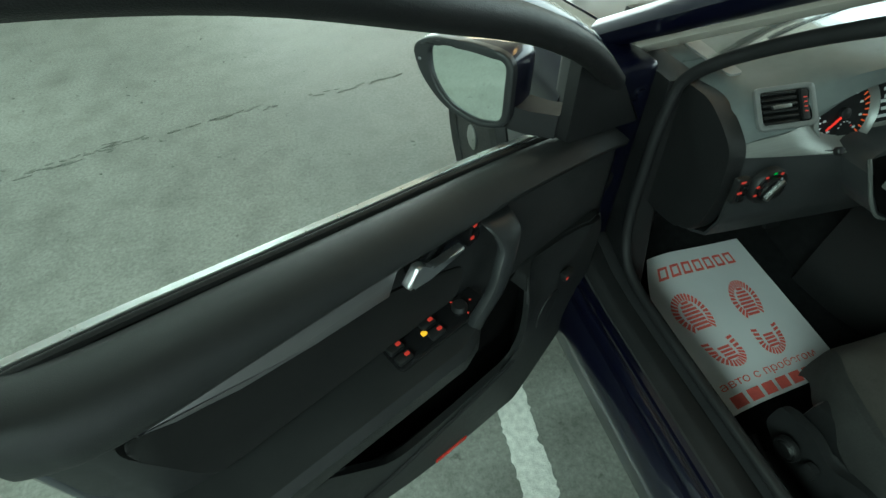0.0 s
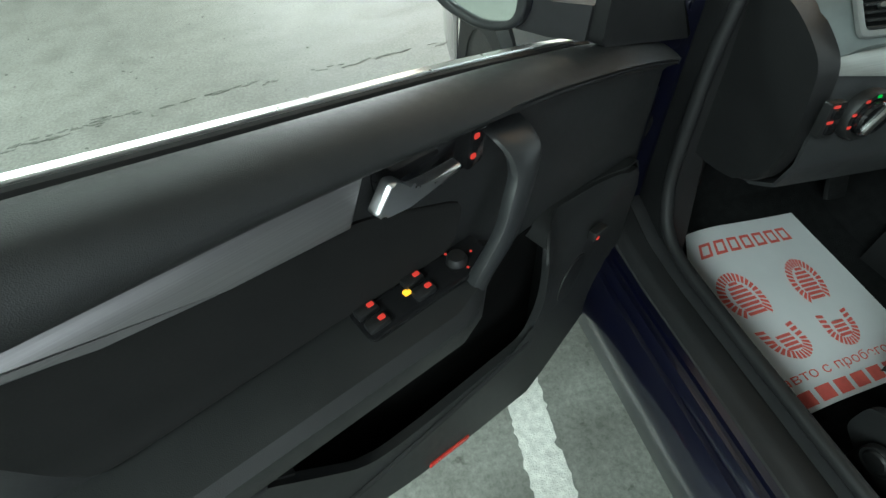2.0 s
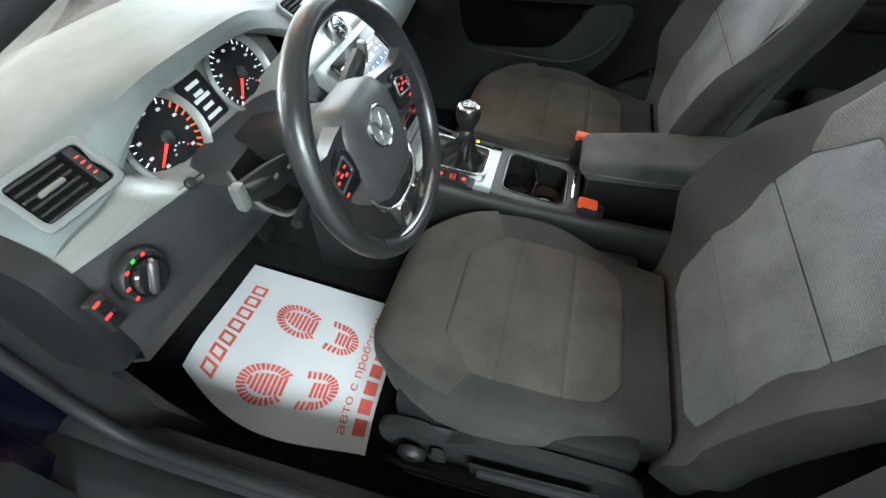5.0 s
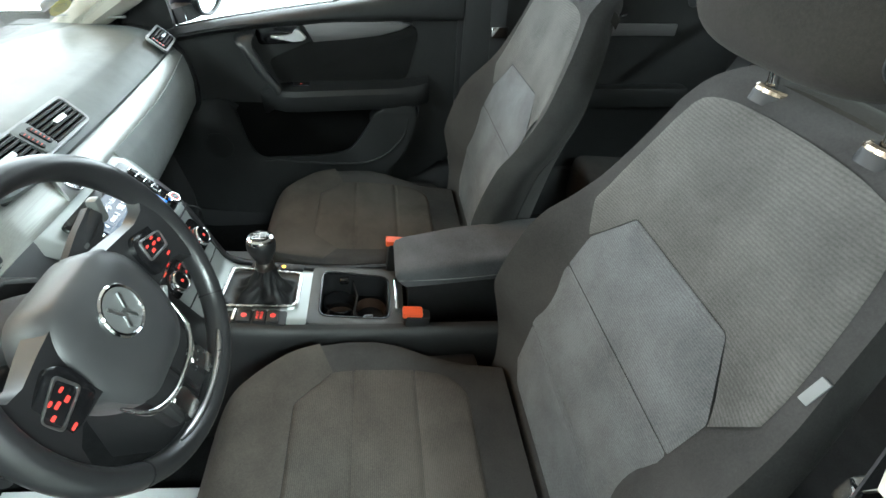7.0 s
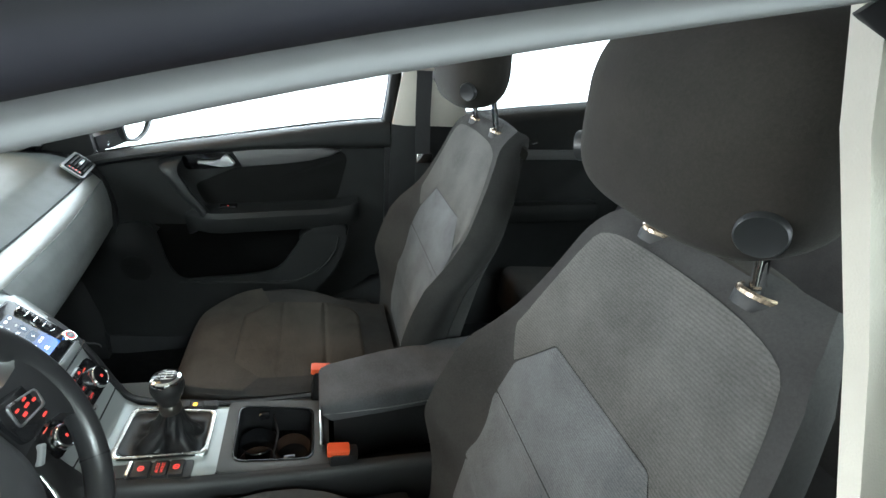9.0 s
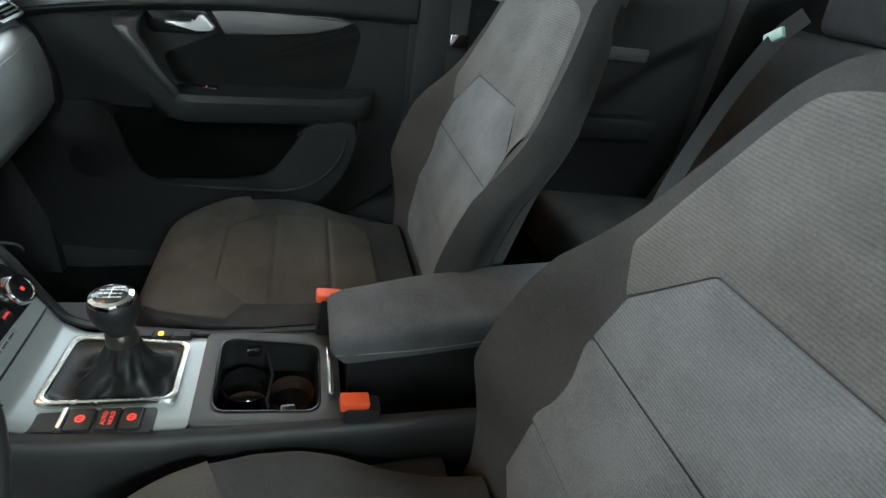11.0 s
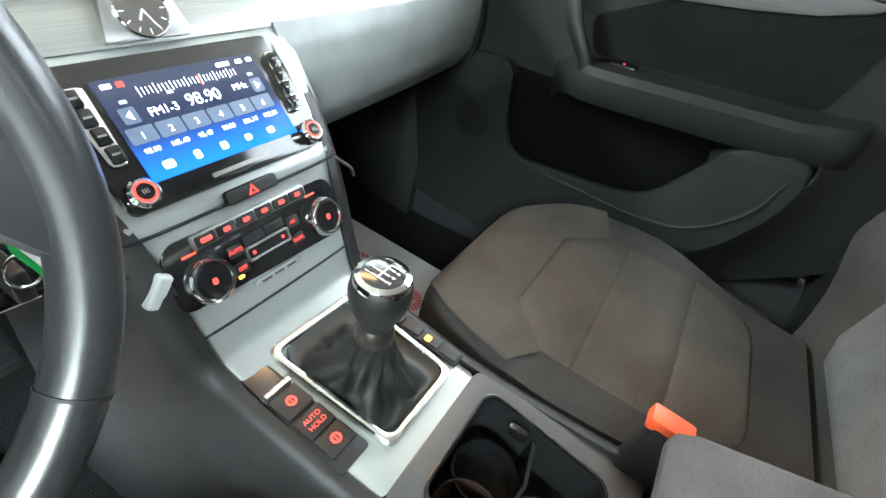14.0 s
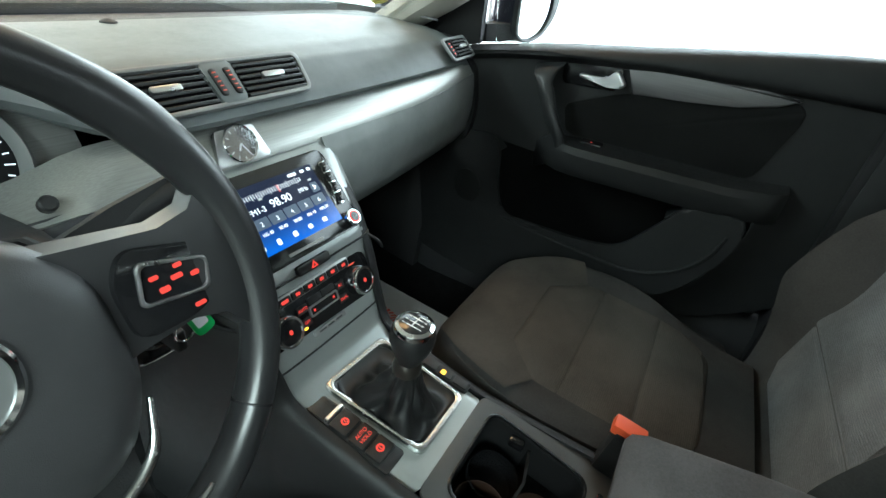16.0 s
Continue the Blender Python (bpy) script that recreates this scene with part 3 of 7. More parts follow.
for s in MIR:
    MIRROR[0] = s
    ys = [0.62, 0.5, 0.40, 0.3, 0.1, -0.2, -0.52]
    lift = [0.10, 0.035, 0.008, 0, 0, 0, 0]
    part("sill", loft(B(), [[(x, y, z + (l if z > 0.25 else 0)) for x, z in sill_profile("blue")] for y, l in zip(ys, lift)]), M["paint"], body, "glossy dark blue painted sill")
    part("sill_trim", loft(B(), [[(x, y, z + (l * 1.3 if z > 0.25 else 0)) for x, z in sill_profile("trim")] for y, l in zip(ys, lift)]), M["tread"], body, "black plastic tread plate")
    # hinge pillar
    part("hinge_pillar", box(B(), (0.822, 0.575, 0.60), (0.14, 0.15, 0.56), 0.025, seg=4), M["paint"], body)
    part("hinge_bolt", turned(B(), axes((0.785, 0.503, 0.82), (1, 0, 0), (0, 0, 1)), [(0.016, -0.004), (0.016, 0.004), (0.010, 0.005), (0.010, 0.011), (0.0, 0.012)], 12), M["paint"], body, "blue painted hinge bolt")
    for z in (0.78, 0.40):
        part("hinge_leaf", box(B(), (0.815, 0.52, z), (0.06, 0.05, 0.055), 0.008), M["paint"], body, "blue painted door hinge")
    part("cable_boot", tube(B(), [(0.80, 0.52, 0.62), (0.815, 0.50, 0.615), (0.83, 0.49, 0.61)], [0.022, 0.019, 0.022], 12, 4), M["rubber"], body)
    # door seal, all round the front opening
    seal = [(0.772, -0.47, 0.40), (0.772, -0.2, 0.408), (0.772, 0.2, 0.41), (0.770, 0.36, 0.425), (0.765, 0.425, 0.50), (0.762, 0.445, 0.65), (0.752, 0.455, 0.80), (0.735, 0.44, 0.88), (0.70, 0.31, 0.985), (0.660, 0.10, 1.105), (0.638, -0.1, 1.184), (0.632, -0.2, 1.212), (0.630, -0.30, 1.236), (0.630, -0.44, 1.262), (0.70, -0.52, 1.17), (0.72, -0.50, 0.9), (0.765, -0.49, 0.6), (0.772, -0.47, 0.40)]
    part("door_seal", tube(B(), seal[:10], 0.012, 10, 6), M["rubber"], body, "soft black rubber door seal")
    part("door_seal", tube(B(), seal[9:14], 0.0055, 10, 6), M["roof_seal"], body, "soft grey roof seal")
    part("rail_flange", tube(B(), [(x + 0.012, y + 0.004, z + 0.016) for x, y, z in seal[9:14]], 0.013, 10, 6), M["rail"], body, "matt dark door flange")
    part("door_seal", tube(B(), seal[13:], 0.012, 10, 6), M["rubber"], body, "soft black rubber door seal")
    part("footwell_side", loft(B(), [[(0.66, y, 0.19), (0.76, y, 0.19), (0.762, y, z1), (0.70, y, z1)] for y, z1 in ((0.72, 0.86), (0.46, 0.86), (0.44, 0.55), (0.40, 0.38))]), M["black"], body)
    # windscreen pillar with cream inner trim
    a = [(0.765, 0.60, 0.86), (0.73, 0.40, 0.975), (0.664, 0.12, 1.135), (0.632, -0.08, 1.23)]
    part("screen_pillar", tube(B(), [(x + 0.03, y + 0.05, z + 0.015) for x, y, z in a], 0.038, 10, 5, flat=0.8), M["paint"], body)
    off = (0.048, 0.004, 0.062) if s > 0 else (0.025, 0.045, 0.044)
    part("pillar_trim", tube(B(), [(x - off[0], y + off[1], z - (0.028 if s > 0 else 0)) for x, y, z in a], [0.052, off[2], off[2] - 0.004, off[2] - 0.008], 10, 5, flat=0.7), M["cream"], body, "cream plastic windscreen pillar trim")
    # roof rail, centre pillar
    part("roof_rail", tube(B(), [(0.662, -0.02, 1.222), (0.655, -0.2, 1.266), (0.652, -0.5, 1.318), (0.64, -0.9, 1.33), (0.65, -1.4, 1.27)], 0.034, 10, 5), M["rail"], body, "dark roof rail over the door opening")
    part("centre_pillar", loft(B(), [[(x - 0.03, y0, z), (x + 0.055, y0 - 0.01, z), (x + 0.055, y1, z), (x - 0.03, y1, z)] for x, y0, y1, z in ((0.735, -0.52, -0.70, 0.36), (0.735, -0.52, -0.70, 0.9), (0.70, -0.53, -0.66, 1.1), (0.65, -0.52, -0.62, 1.29))]), M["paint"], body)
    part("centre_pillar_trim", loft(B(), [[(x, y0, z), (x - 0.02, y0 - 0.03, z), (x - 0.02, y1 + 0.03, z), (x, y1, z), (x + 0.01, y1, z), (x + 0.01, y0, z)] for x, y0, y1, z in ((0.68, -0.505, -0.735, 0.955), (0.657, -0.515, -0.725, 1.03), (0.632, -0.53 if s > 0 else -0.492, -0.70, 1.135), (0.622, -0.49 if s > 0 else -0.453, -0.70, 1.22), (0.622, -0.455 if s > 0 else -0.428, -0.70, 1.275), (0.62, -0.42, -0.72, 1.325))]), M["cream"], body, "cream plastic upper pillar trim")
    part("centre_pillar_lower_trim", loft(B(), [[(x, y0, z), (x - 0.015, y0 - 0.03, z), (x - 0.015, y1 + 0.03, z), (x, y1, z), (x + 0.01, y1, z), (x + 0.01, y0, z)] for x, y0, y1, z in ((0.70, -0.50, -0.74, 0.38), (0.70, -0.50, -0.74, 0.7), (0.69, -0.505, -0.735, 0.952))]), M["panel"], body, "dark grey lower pillar trim")
    part("door_gap_seal", box(B(), (0.765, -0.508, 0.58), (0.13, 0.045, 0.72), 0.008), M["rubber"], body)
    # front wing with its wheel arch
    def wing(u, v, arch=(1.17, 0.31, 0.375)):
        y = 0.615 + u * 1.45
        top = 0.872 - 0.13 * max(0, (y - 0.7) / 1.4) ** 1.3
        d = abs(y - arch[0])
        low = arch[1] + math.sqrt(max(arch[2] ** 2 - d * d, 0)) if d < arch[2] else 0.22
        z = low + (top - low) * v
        x = 0.905 - 0.09 * max(0, (y - 1.3) / 0.8) ** 2 - 0.19 * max(0, (z - 0.72) / 0.2) ** 2.2 - 0.02 * (1 - v) * 0.5
        return (x, y, z)
    part("front_wing", sheet(B(), wing, 48, 14, 0.004, flip=False), M["paint"], body, "dark blue front wing")
    part("wheel_housing", sheet(B(), lambda u, v: (0.66 + 0.22 * v, 1.17 + 0.37 * math.cos(math.pi * u), 0.30 + 0.37 * math.sin(math.pi * u)), 16, 2, 0.004), M["black"], body)
MIRROR[0] = 1
part("bonnet", sheet(B(), lambda u, v: ((u - 0.5) * 1.40, 0.70 + v * 1.45, 0.866 - 0.15 * v ** 1.2 - 0.03 * abs(2 * u - 1) ** 2.6), 28, 14, 0.006), M["paint"], body, "glossy dark blue bonnet")
part("scuttle", box(B(), (0, 0.66, 0.850), (1.36, 0.10, 0.03), 0.01), M["black"], body, "black windscreen scuttle panel")
part("windscreen", sheet(B(), lambda u, v: ((u - 0.5) * (1.40 - 0.24 * v), 0.645 - 0.705 * v - 0.13 * (2 * u - 1) ** 2 * (1 - 0.3 * v), 0.880 + 0.410 * v - 0.02 * (2 * u - 1) ** 2), 14, 8, 0.004), M["glass"], body, "clear windscreen").visible_shadow = False
part("roof", sheet(B(), lambda u, v: ((u - 0.5) * 1.28, -0.10 - 1.45 * v, 1.365 + 0.06 * (1 - (2 * u - 1) ** 2)), 12, 8, 0.004), M["paint"], body)
part("headliner", sheet(B(), lambda u, v: ((u - 0.5) * 1.22, -0.08 - 1.45 * v, 1.335 + 0.05 * (1 - (2 * u - 1) ** 2)), 12, 8, 0.006), M["cream"], body, "cream fabric headliner")
part("floor_carpet", box(B(), (0, -0.45, 0.165), (1.42, 2.5, 0.05), 0.01), M["carpet"], body, "black carpet floor")
for s in MIR:
    part("footwell_carpet", loft(B(), [[(s * 0.12, y, z), (s * 0.72, y, z), (s * 0.72, y, z - 0.02), (s * 0.12, y, z - 0.02)] for y, z in ((0.16, 0.180), (0.36, 0.190), (0.52, 0.212), (0.60, 0.25), (0.68, 0.42), (0.70, 0.75))]), M["carpet"], body)
part("tunnel", loft(B(), [[(-0.135, y, 0.18), (-0.115, y, z), (0.115, y, z), (0.135, y, 0.18)] for y, z in ((0.70, 0.46), (0.3, 0.44), (0.1, 0.42), (-0.8, 0.36), (-1.3, 0.30))]), M["carpet"], body)
part("bulkhead", box(B(), (0, 0.74, 0.52), (1.36, 0.05, 0.72), 0.01), M["black"], body)
part("rear_bulkhead", box(B(), (0, -1.62, 0.70), (1.36, 0.05, 1.0), 0.01), M["black"], body)
for s in MIR:
    part("rear_side", box(B(), (s * 0.78, -1.60, 0.65), (0.12, 0.30, 0.9), 0.03), M["paint"], body)
    part("rear_sill", box(B(), (s * 0.775, -1.06, 0.285), (0.19, 1.10, 0.21), 0.02), M["black"], body, "black rear sill cover")
    part("rear_pillar_trim", loft(B(), [[(s * x, y0, z), (s * (x - 0.04), y0 - 0.02, z), (s * (x - 0.04), -1.66, z), (s * (x + 0.05), -1.66, z), (s * (x + 0.05), y0, z)] for x, y0, z in ((0.71, -1.40, 0.45), (0.70, -1.38, 0.98), (0.67, -1.36, 1.15), (0.63, -1.30, 1.33))]), M["panel"], body, "dark rear pillar trim")
part("rear_window", sheet(B(), lambda u, v: ((u - 0.5) * 1.15, -1.55 - 0.3 * (1 - v), 0.98 + 0.33 * v), 4, 2, 0.004), M["glass"], body).visible_shadow = False


def wheel(s):
    m = axes((s * 0.80, 1.17, 0.315), (0, 1, 0), (0, 0, 1)) if s > 0 else axes((s * 0.80, 1.17, 0.315), (0, -1, 0), (0, 0, 1))
    w = part("front_wheel", turned(B(), m, [(0.20, -0.10), (0.29, -0.105), (0.312, -0.08), (0.315, 0), (0.312, 0.08), (0.29, 0.105), (0.215, 0.10), (0.20, 0.06)], 40), M["rubber"], body, "black tyre on a silver alloy wheel")
    part("rim", turned(B(), m, [(0.215, 0.095), (0.22, 0.10), (0.205, 0.09), (0.19, 0.03), (0.02, 0.02), (0.02, -0.05), (0.2, -0.06)], 40), M["black"], w)
    for k in range(5):
        q = 2 * math.pi * k / 5
        mm = m @ Matrix.Rotation(q, 4, "Z")
        part("spoke", slab(B(), [(0.03, -0.03), (0.20, -0.02), (0.20, 0.02), (0.03, 0.03)], mm @ Matrix.Translation((0, 0, 0.06)), 0.03, 0.006), M["satin"], w)
    part("hub_cap", turned(B(), m, [(0.045, 0.06), (0.045, 0.1), (0.03, 0.108), (0.0, 0.11)], 20), M["satin"], w)


for s in MIR:
    wheel(s)

# ---- front doors ----
HINGE = (0.842, 0.567)


def belt(y):
    return interp(y, [-0.5, -0.4, -0.28, -0.15, 0.0, 0.15, 0.25, 0.35, 0.44, 0.51], [0.961, 0.952, 0.937, 0.918, 0.897, 0.876, 0.859, 0.838, 0.812, 0.79])


def frame_x(z):
    return 0.745 - max(0, z - 0.86) * 0.32


def icon(bm, p, w, h, inward=-1):
    """A small square symbol on a face that looks inward."""
    m = axes(p, (0, -1, 0), (0.2, 0, 1)) if inward < 0 else axes(p, (1, 0, 0), (0, 1, 0.0))
    return slab(bm, rrect(0, 0, w, h, min(w, h) * 0.3), m, 0.0008, 0.0002, hole=None)


def front_door(side, place, label, driver):
    MIRROR[0] = side
    d = thing("front_door", label, "car door", (side * HINGE[0], HINGE[1], 0.3), "front doors", place=place)
    # outer skin: dark blue shell below the belt line
    def skin(u, v):
        y = 0.59 - u * 1.05 - 0.02 * (1 - v) * u
        zt = belt(y) - 0.018
        z = 0.27 + 0.03 * u + (zt - 0.27 - 0.03 * u) * v
        x = interp(zt - z, [0.0, 0.02, 0.05, 0.10, 0.17, 0.28, 0.40, 0.60], [0.80, 0.822, 0.845, 0.868, 0.886, 0.898, 0.90, 0.875])
        return (x, y, z)
    part("outer_skin", sheet(B(), skin, 22, 16, 0.003), M["paint"], d, "dark blue painted outer panel")
    # inner shell that closes the door's edges
    edge = [(0.545, 0.30), (0.545, 0.71), (0.50, 0.735), (0.24, 0.79), (-0.18, 0.845), (-0.415, 0.875), (-0.442, 0.85), (-0.440, 0.595), (-0.420, 0.35), (-0.358, 0.254)]
    part("inner_shell", slab(B(), [(-y, z) for y, z in edge][::-1], axes((0.855, 0, 0), (0, -1, 0), (0, 0, 1)), 0.11, 0.012, seg=3), M["paint"], d)
    # door card
    ys = [0.485, 0.42, 0.32, 0.18, 0.05, -0.1, -0.22, -0.32, -0.37, -0.39, -0.405, -0.42] + ([] if driver else [-0.47, -0.50])
    rows = []
    for y in ys:
        zb = belt(y) - 0.004
        zc = min(interp(y, [-0.5, -0.35, -0.1, 0.05, 0.2, 0.35, 0.5], [0.882, 0.880, 0.872, 0.860, 0.845, 0.818, 0.770]), zb - 0.018)
        e = max(0, (-0.33 - y) / 0.10) if driver else 0
        low = interp(y, [-0.42, -0.405, -0.39, -0.36, -0.25, -0.05, 0.2, 0.54] if driver else [-0.5, -0.42, -0.36, -0.25, -0.05, 0.2, 0.54], [0.775, 0.74, 0.60, 0.47, 0.37, 0.32, 0.29, 0.29] if driver else [0.46, 0.40, 0.36, 0.32, 0.29, 0.28, 0.28])
        f = max(0, (y - 0.2) / 0.35)
        rows.append([(x + 0.035 * e * e + 0.02 * f * f, y - (0.03 * max(0, z - 0.62) * min(1, max(0, (-0.2 - y) / 0.2)) if driver else 0), z) for x, z in (
            (0.77, zb - 0.012), (0.752, zb - 0.002), (0.725, zb), (0.703, zb - 0.006), (0.692, 0.6 * zb + 0.4 * zc - 0.004), (0.693, zc + 0.008), (0.708, zc - 0.002),
            (0.716, zc - 0.012), (0.716, max(0.76, low + 0.02)), (0.716, max(0.66, low + 0.015)), (0.716, max(0.58, low + 0.01)), (0.716, max(0.5, low + 0.005)), (0.72, low))])
    part("door_card", sheet(B(), surface(rows, 4), 44, 52, 0.004), M["panel"], d, "black grained plastic door card")
    # lower bin with its open pocket
    outline = [(0.475, 0.275), (0.485, 0.60), (0.40, 0.632), (0.235, 0.652), (0.188, 0.632), (0.170, 0.53), (0.145, 0.474), (-0.06, 0.480), (-0.145, 0.494), (-0.215, 0.592), (-0.245, 0.636), (-0.368, 0.650), (-0.352, 0.55), (-0.29, 0.435), (-0.09, 0.32), (0.2, 0.262)]
    rr = [0.03, 0.04, 0.03, 0.03, 0.05, 0.05, 0.05, 0.05, 0.05, 0.03, 0.03, 0.05, 0.05, 0.06, 0.08, 0.05]
    lip = rounded([(-y, z) for y, z in outline], rr, 5)
    def tuck(bm):
        """The bin sinks into the card towards the hinge."""
        for co, no in [((0, 0.13 + 0.03 * k, 0), (0, 1, 0)) for k in range(12)] + [((0, 0, 0.48 + 0.02 * k), (0, 0, 1)) for k in range(9)]:
            bmesh.ops.bisect_plane(bm, geom=bm.verts[:] + bm.edges[:] + bm.faces[:], plane_co=co, plane_no=no)
        for q in bm.verts:
            fy = min(1, max(0, (q.co.y - 0.17) / 0.30))
            fz = min(1, max(0, (q.co.z - 0.50) / 0.14)) ** 1.6 * min(1, max(0, (q.co.y - 0.165) / 0.07))
            q.co.x += 0.056 * max(fy, fz) * min(1, max(0, (0.735 - q.co.x) / 0.06))
        return bm
    db = part("door_bin", tuck(slab(B(), lip[::-1], axes((0.662, 0, 0), (0, -1, 0), (0, 0, 1)), 0.013, 0.008, seg=4)), M["panel"], d, "black plastic door bin with open pocket")
    rim = spline([(0, -p.x, p.y) for p in [Vector(q) for q in ((-0.188, 0.630), (-0.235, 0.650), (-0.40, 0.632), (-0.48, 0.60), (-0.485, 0.45), (-0.472, 0.28), (-0.2, 0.264), (0.09, 0.322), (0.29, 0.437), (0.351, 0.55), (0.366, 0.646), (0.30, 0.640), (0.248, 0.632), (0.212, 0.598))]], 5)

    def bin_wall(u, v):
        k = u * (len(rim) - 1)
        p = rim[int(k)].lerp(rim[min(int(k) + 1, len(rim) - 1)], k - int(k))
        return (0.724 - 0.068 * v, p.y, p.z)
    part("bin_wall", tuck(sheet(B(), bin_wall, 60, 2, 0.004)), M["panel"], db)
    # Flat dark sheet that gives the bin pocket its shade by colour.
    part("pocket_back", slab(B(), rounded([(-0.22, 0.30), (0.10, 0.36), (0.25, 0.46), (0.25, 0.62), (-0.22, 0.64)], 0.02), axes((0.715, 0, 0), (0, -1, 0), (0, 0, 1)), 0.005, 0.001), M["recess_shade"], db, "near-black sheet for the shade inside the pocket")
    ridge = [(0.648, y, z) for y, z in ((0.150, 0.468), (0.06, 0.462), (-0.08, 0.452), (-0.19, 0.452), (-0.27, 0.488), (-0.318, 0.545), (-0.335, 0.60))]
    part("bin_ridge", tube(B(), ridge, [0.002, 0.0045, 0.0045, 0.0045, 0.0045, 0.0045, 0.002], 8, 5), M["panel"], db, "smooth raised edge of the door bin")
    # armrest
    def arm(y):
        k = interp(y, [-0.40, -0.38, -0.3, 0.0, 0.05, 0.085, 0.12], [0.62, 0.84, 0.92, 1.05, 0.85, 0.45, 0.04])
        dz = 0.026 + interp(y, [-0.40, -0.3, 0.0, 0.08, 0.12], [0.016, 0.004, 0.0, -0.005, -0.03])
        w = 0.085 * k
        return [(0.718, y, 0.673 + dz), (0.718 - w * 0.5, y, 0.672 + dz), (0.718 - w * 0.88, y, 0.668 + dz), (0.718 - w, y, 0.655 + dz), (0.718 - w * 0.98, y, 0.622 + dz), (0.718 - w * 0.84, y, 0.604 + dz), (0.718 - w * 0.4, y, 0.597 + dz), (0.718, y, 0.596 + dz)]
    part("armrest", loft(B(), [arm(y) for y in [0.12, 0.105, 0.08, 0.04, 0, -0.1, -0.2, -0.3, -0.35, -0.375, -0.39, -0.40]]), M["panel"], d, "padded black armrest")
    # cloth insert and brushed strip
    ins = [(0.055, 0.700), (0.075, 0.765), (-0.05, 0.815), (-0.2, 0.835), (-0.335, 0.864), (-0.364, 0.858), (-0.370, 0.835), (-0.350, 0.765), (-0.334, 0.706)]
    groove = [(y + (0.005 if y > 0 else -0.005), z + (0.006 if z > 0.73 else -0.003)) for y, z in ins]
    part("insert_groove", slab(B(), rounded([(-y, z) for y, z in groove], 0.024, 3)[::-1], axes((0.7165, 0, 0), (0, -1, 0), (0, 0, 1)), 0.0025, 0.001), M["recess_shade"], d, "dark groove round the cloth")
    part("cloth_insert", slab(B(), rounded([(-y, z) for y, z in ins], 0.02, 3)[::-1], axes((0.7165, 0, 0), (0, -1, 0), (0, 0, 1)), 0.008, 0.005), M["insert"], d, "black cloth door insert")
    top = [(-0.042, 0.862), (-0.12, 0.873), (-0.2, 0.878), (-0.27, 0.877), (-0.352, 0.869)]
    bot = [(-0.352, 0.866), (-0.32, 0.850), (-0.26, 0.836), (-0.17, 0.825), (-0.064, 0.816)]
    part("trim_strip", slab(B(), [(-y, z) for y, z in (top + bot)][::-1], axes((0.714, 0, 0), (0, -1, 0), (0, 0, 1)), 0.010, 0.004, seg=3), M["door_alu"], d, "brushed grey metal trim strip")
    # handle in its recess
    part("handle_recess", slab(B(), rounded([(-0.092, 0.806), (0.030, 0.812), (0.034, 0.860), (-0.03, 0.862), (-0.097, 0.850)], 0.014, 3), axes((0.716, 0, 0), (0, -1, 0), (0, 0, 1)), 0.006, 0.002), M["gloss"], d, "black handle recess")
    lever = [(y + 0.022, z + 0.031) for y, z in ((0.030, 0.806), (0.030, 0.799), (0.0, 0.796), (-0.032, 0.790), (-0.062, 0.793), (-0.070, 0.800), (-0.050, 0.826), (-0.040, 0.822), (-0.028, 0.808), (-0.008, 0.806))]
    h = part("inner_handle", slab(B(), rounded([(-y, z) for y, z in lever], 0.004, 3)[::-1], axes((0.700, 0, 0), (0, -1, 0), (0, 0, 1)), 0.013, 0.005, seg=3), M["strip"], d, "satin chrome inner handle")
    # grab handle
    blade = []
    for y0, z0, y1, z1, x, th in ((0.088, 0.832, 0.156, 0.816, 0.712, 0.010), (0.092, 0.824, 0.152, 0.812, 0.686, 0.014), (0.098, 0.808, 0.147, 0.800, 0.667, 0.017), (0.098, 0.788, 0.132, 0.780, 0.657, 0.019), (0.086, 0.768, 0.117, 0.757, 0.651, 0.019), (0.073, 0.738, 0.102, 0.726, 0.648, 0.018), (0.057, 0.710, 0.084, 0.699, 0.649, 0.018), (0.042, 0.686, 0.068, 0.677, 0.651, 0.019), (0.034, 0.664, 0.060, 0.657, 0.653, 0.020)):
        a, b = Vector((x, y0, z0 + 0.020)), Vector((x, y1, z1 + 0.020))
        ring = []
        for u, w in ((0, 0.5), (0.06, 0.15), (0.2, 0.0), (0.5, -0.12), (0.8, 0.0), (0.94, 0.15), (1, 0.5), (0.94, 0.85), (0.8, 1), (0.5, 1), (0.2, 1), (0.06, 0.85)):
            ring.append(a.lerp(b, u) + Vector((w * th, 0, 0)))
        blade.append(ring)
    part("grab_handle", loft(B(), [list(r) for r in zip(*[spline(list(c), 4) for c in zip(*blade)])]), M["grab"], d, "smooth grey-black plastic grab handle")
    # frame round the window
    inner = [(-0.475, 0.93), (-0.49, 1.08), (-0.485, 1.215), (-0.42, 1.247), (-0.28, 1.231), (-0.154, 1.200), (-0.017, 1.146), (0.094, 1.092), (0.2, 1.038), (0.30, 0.978), (0.43, 0.885)]
    ctr = [(frame_x(z) + 0.008, y + (0.02 if y > 0 else (-0.02 if y < -0.45 else 0)), z + (0.016 if y > -0.45 else 0)) for y, z in inner]
    part("window_frame", tube(B(), ctr, 0.018, 10, 5, flat=1.0), M["black"], d, "black window frame with rubber seal")
    part("frame_skin", tube(B(), [(x + 0.012, y + 0.006, z + 0.010) for x, y, z in ctr], 0.015, 10, 5), M["paint"], d, "dark blue outer window frame")
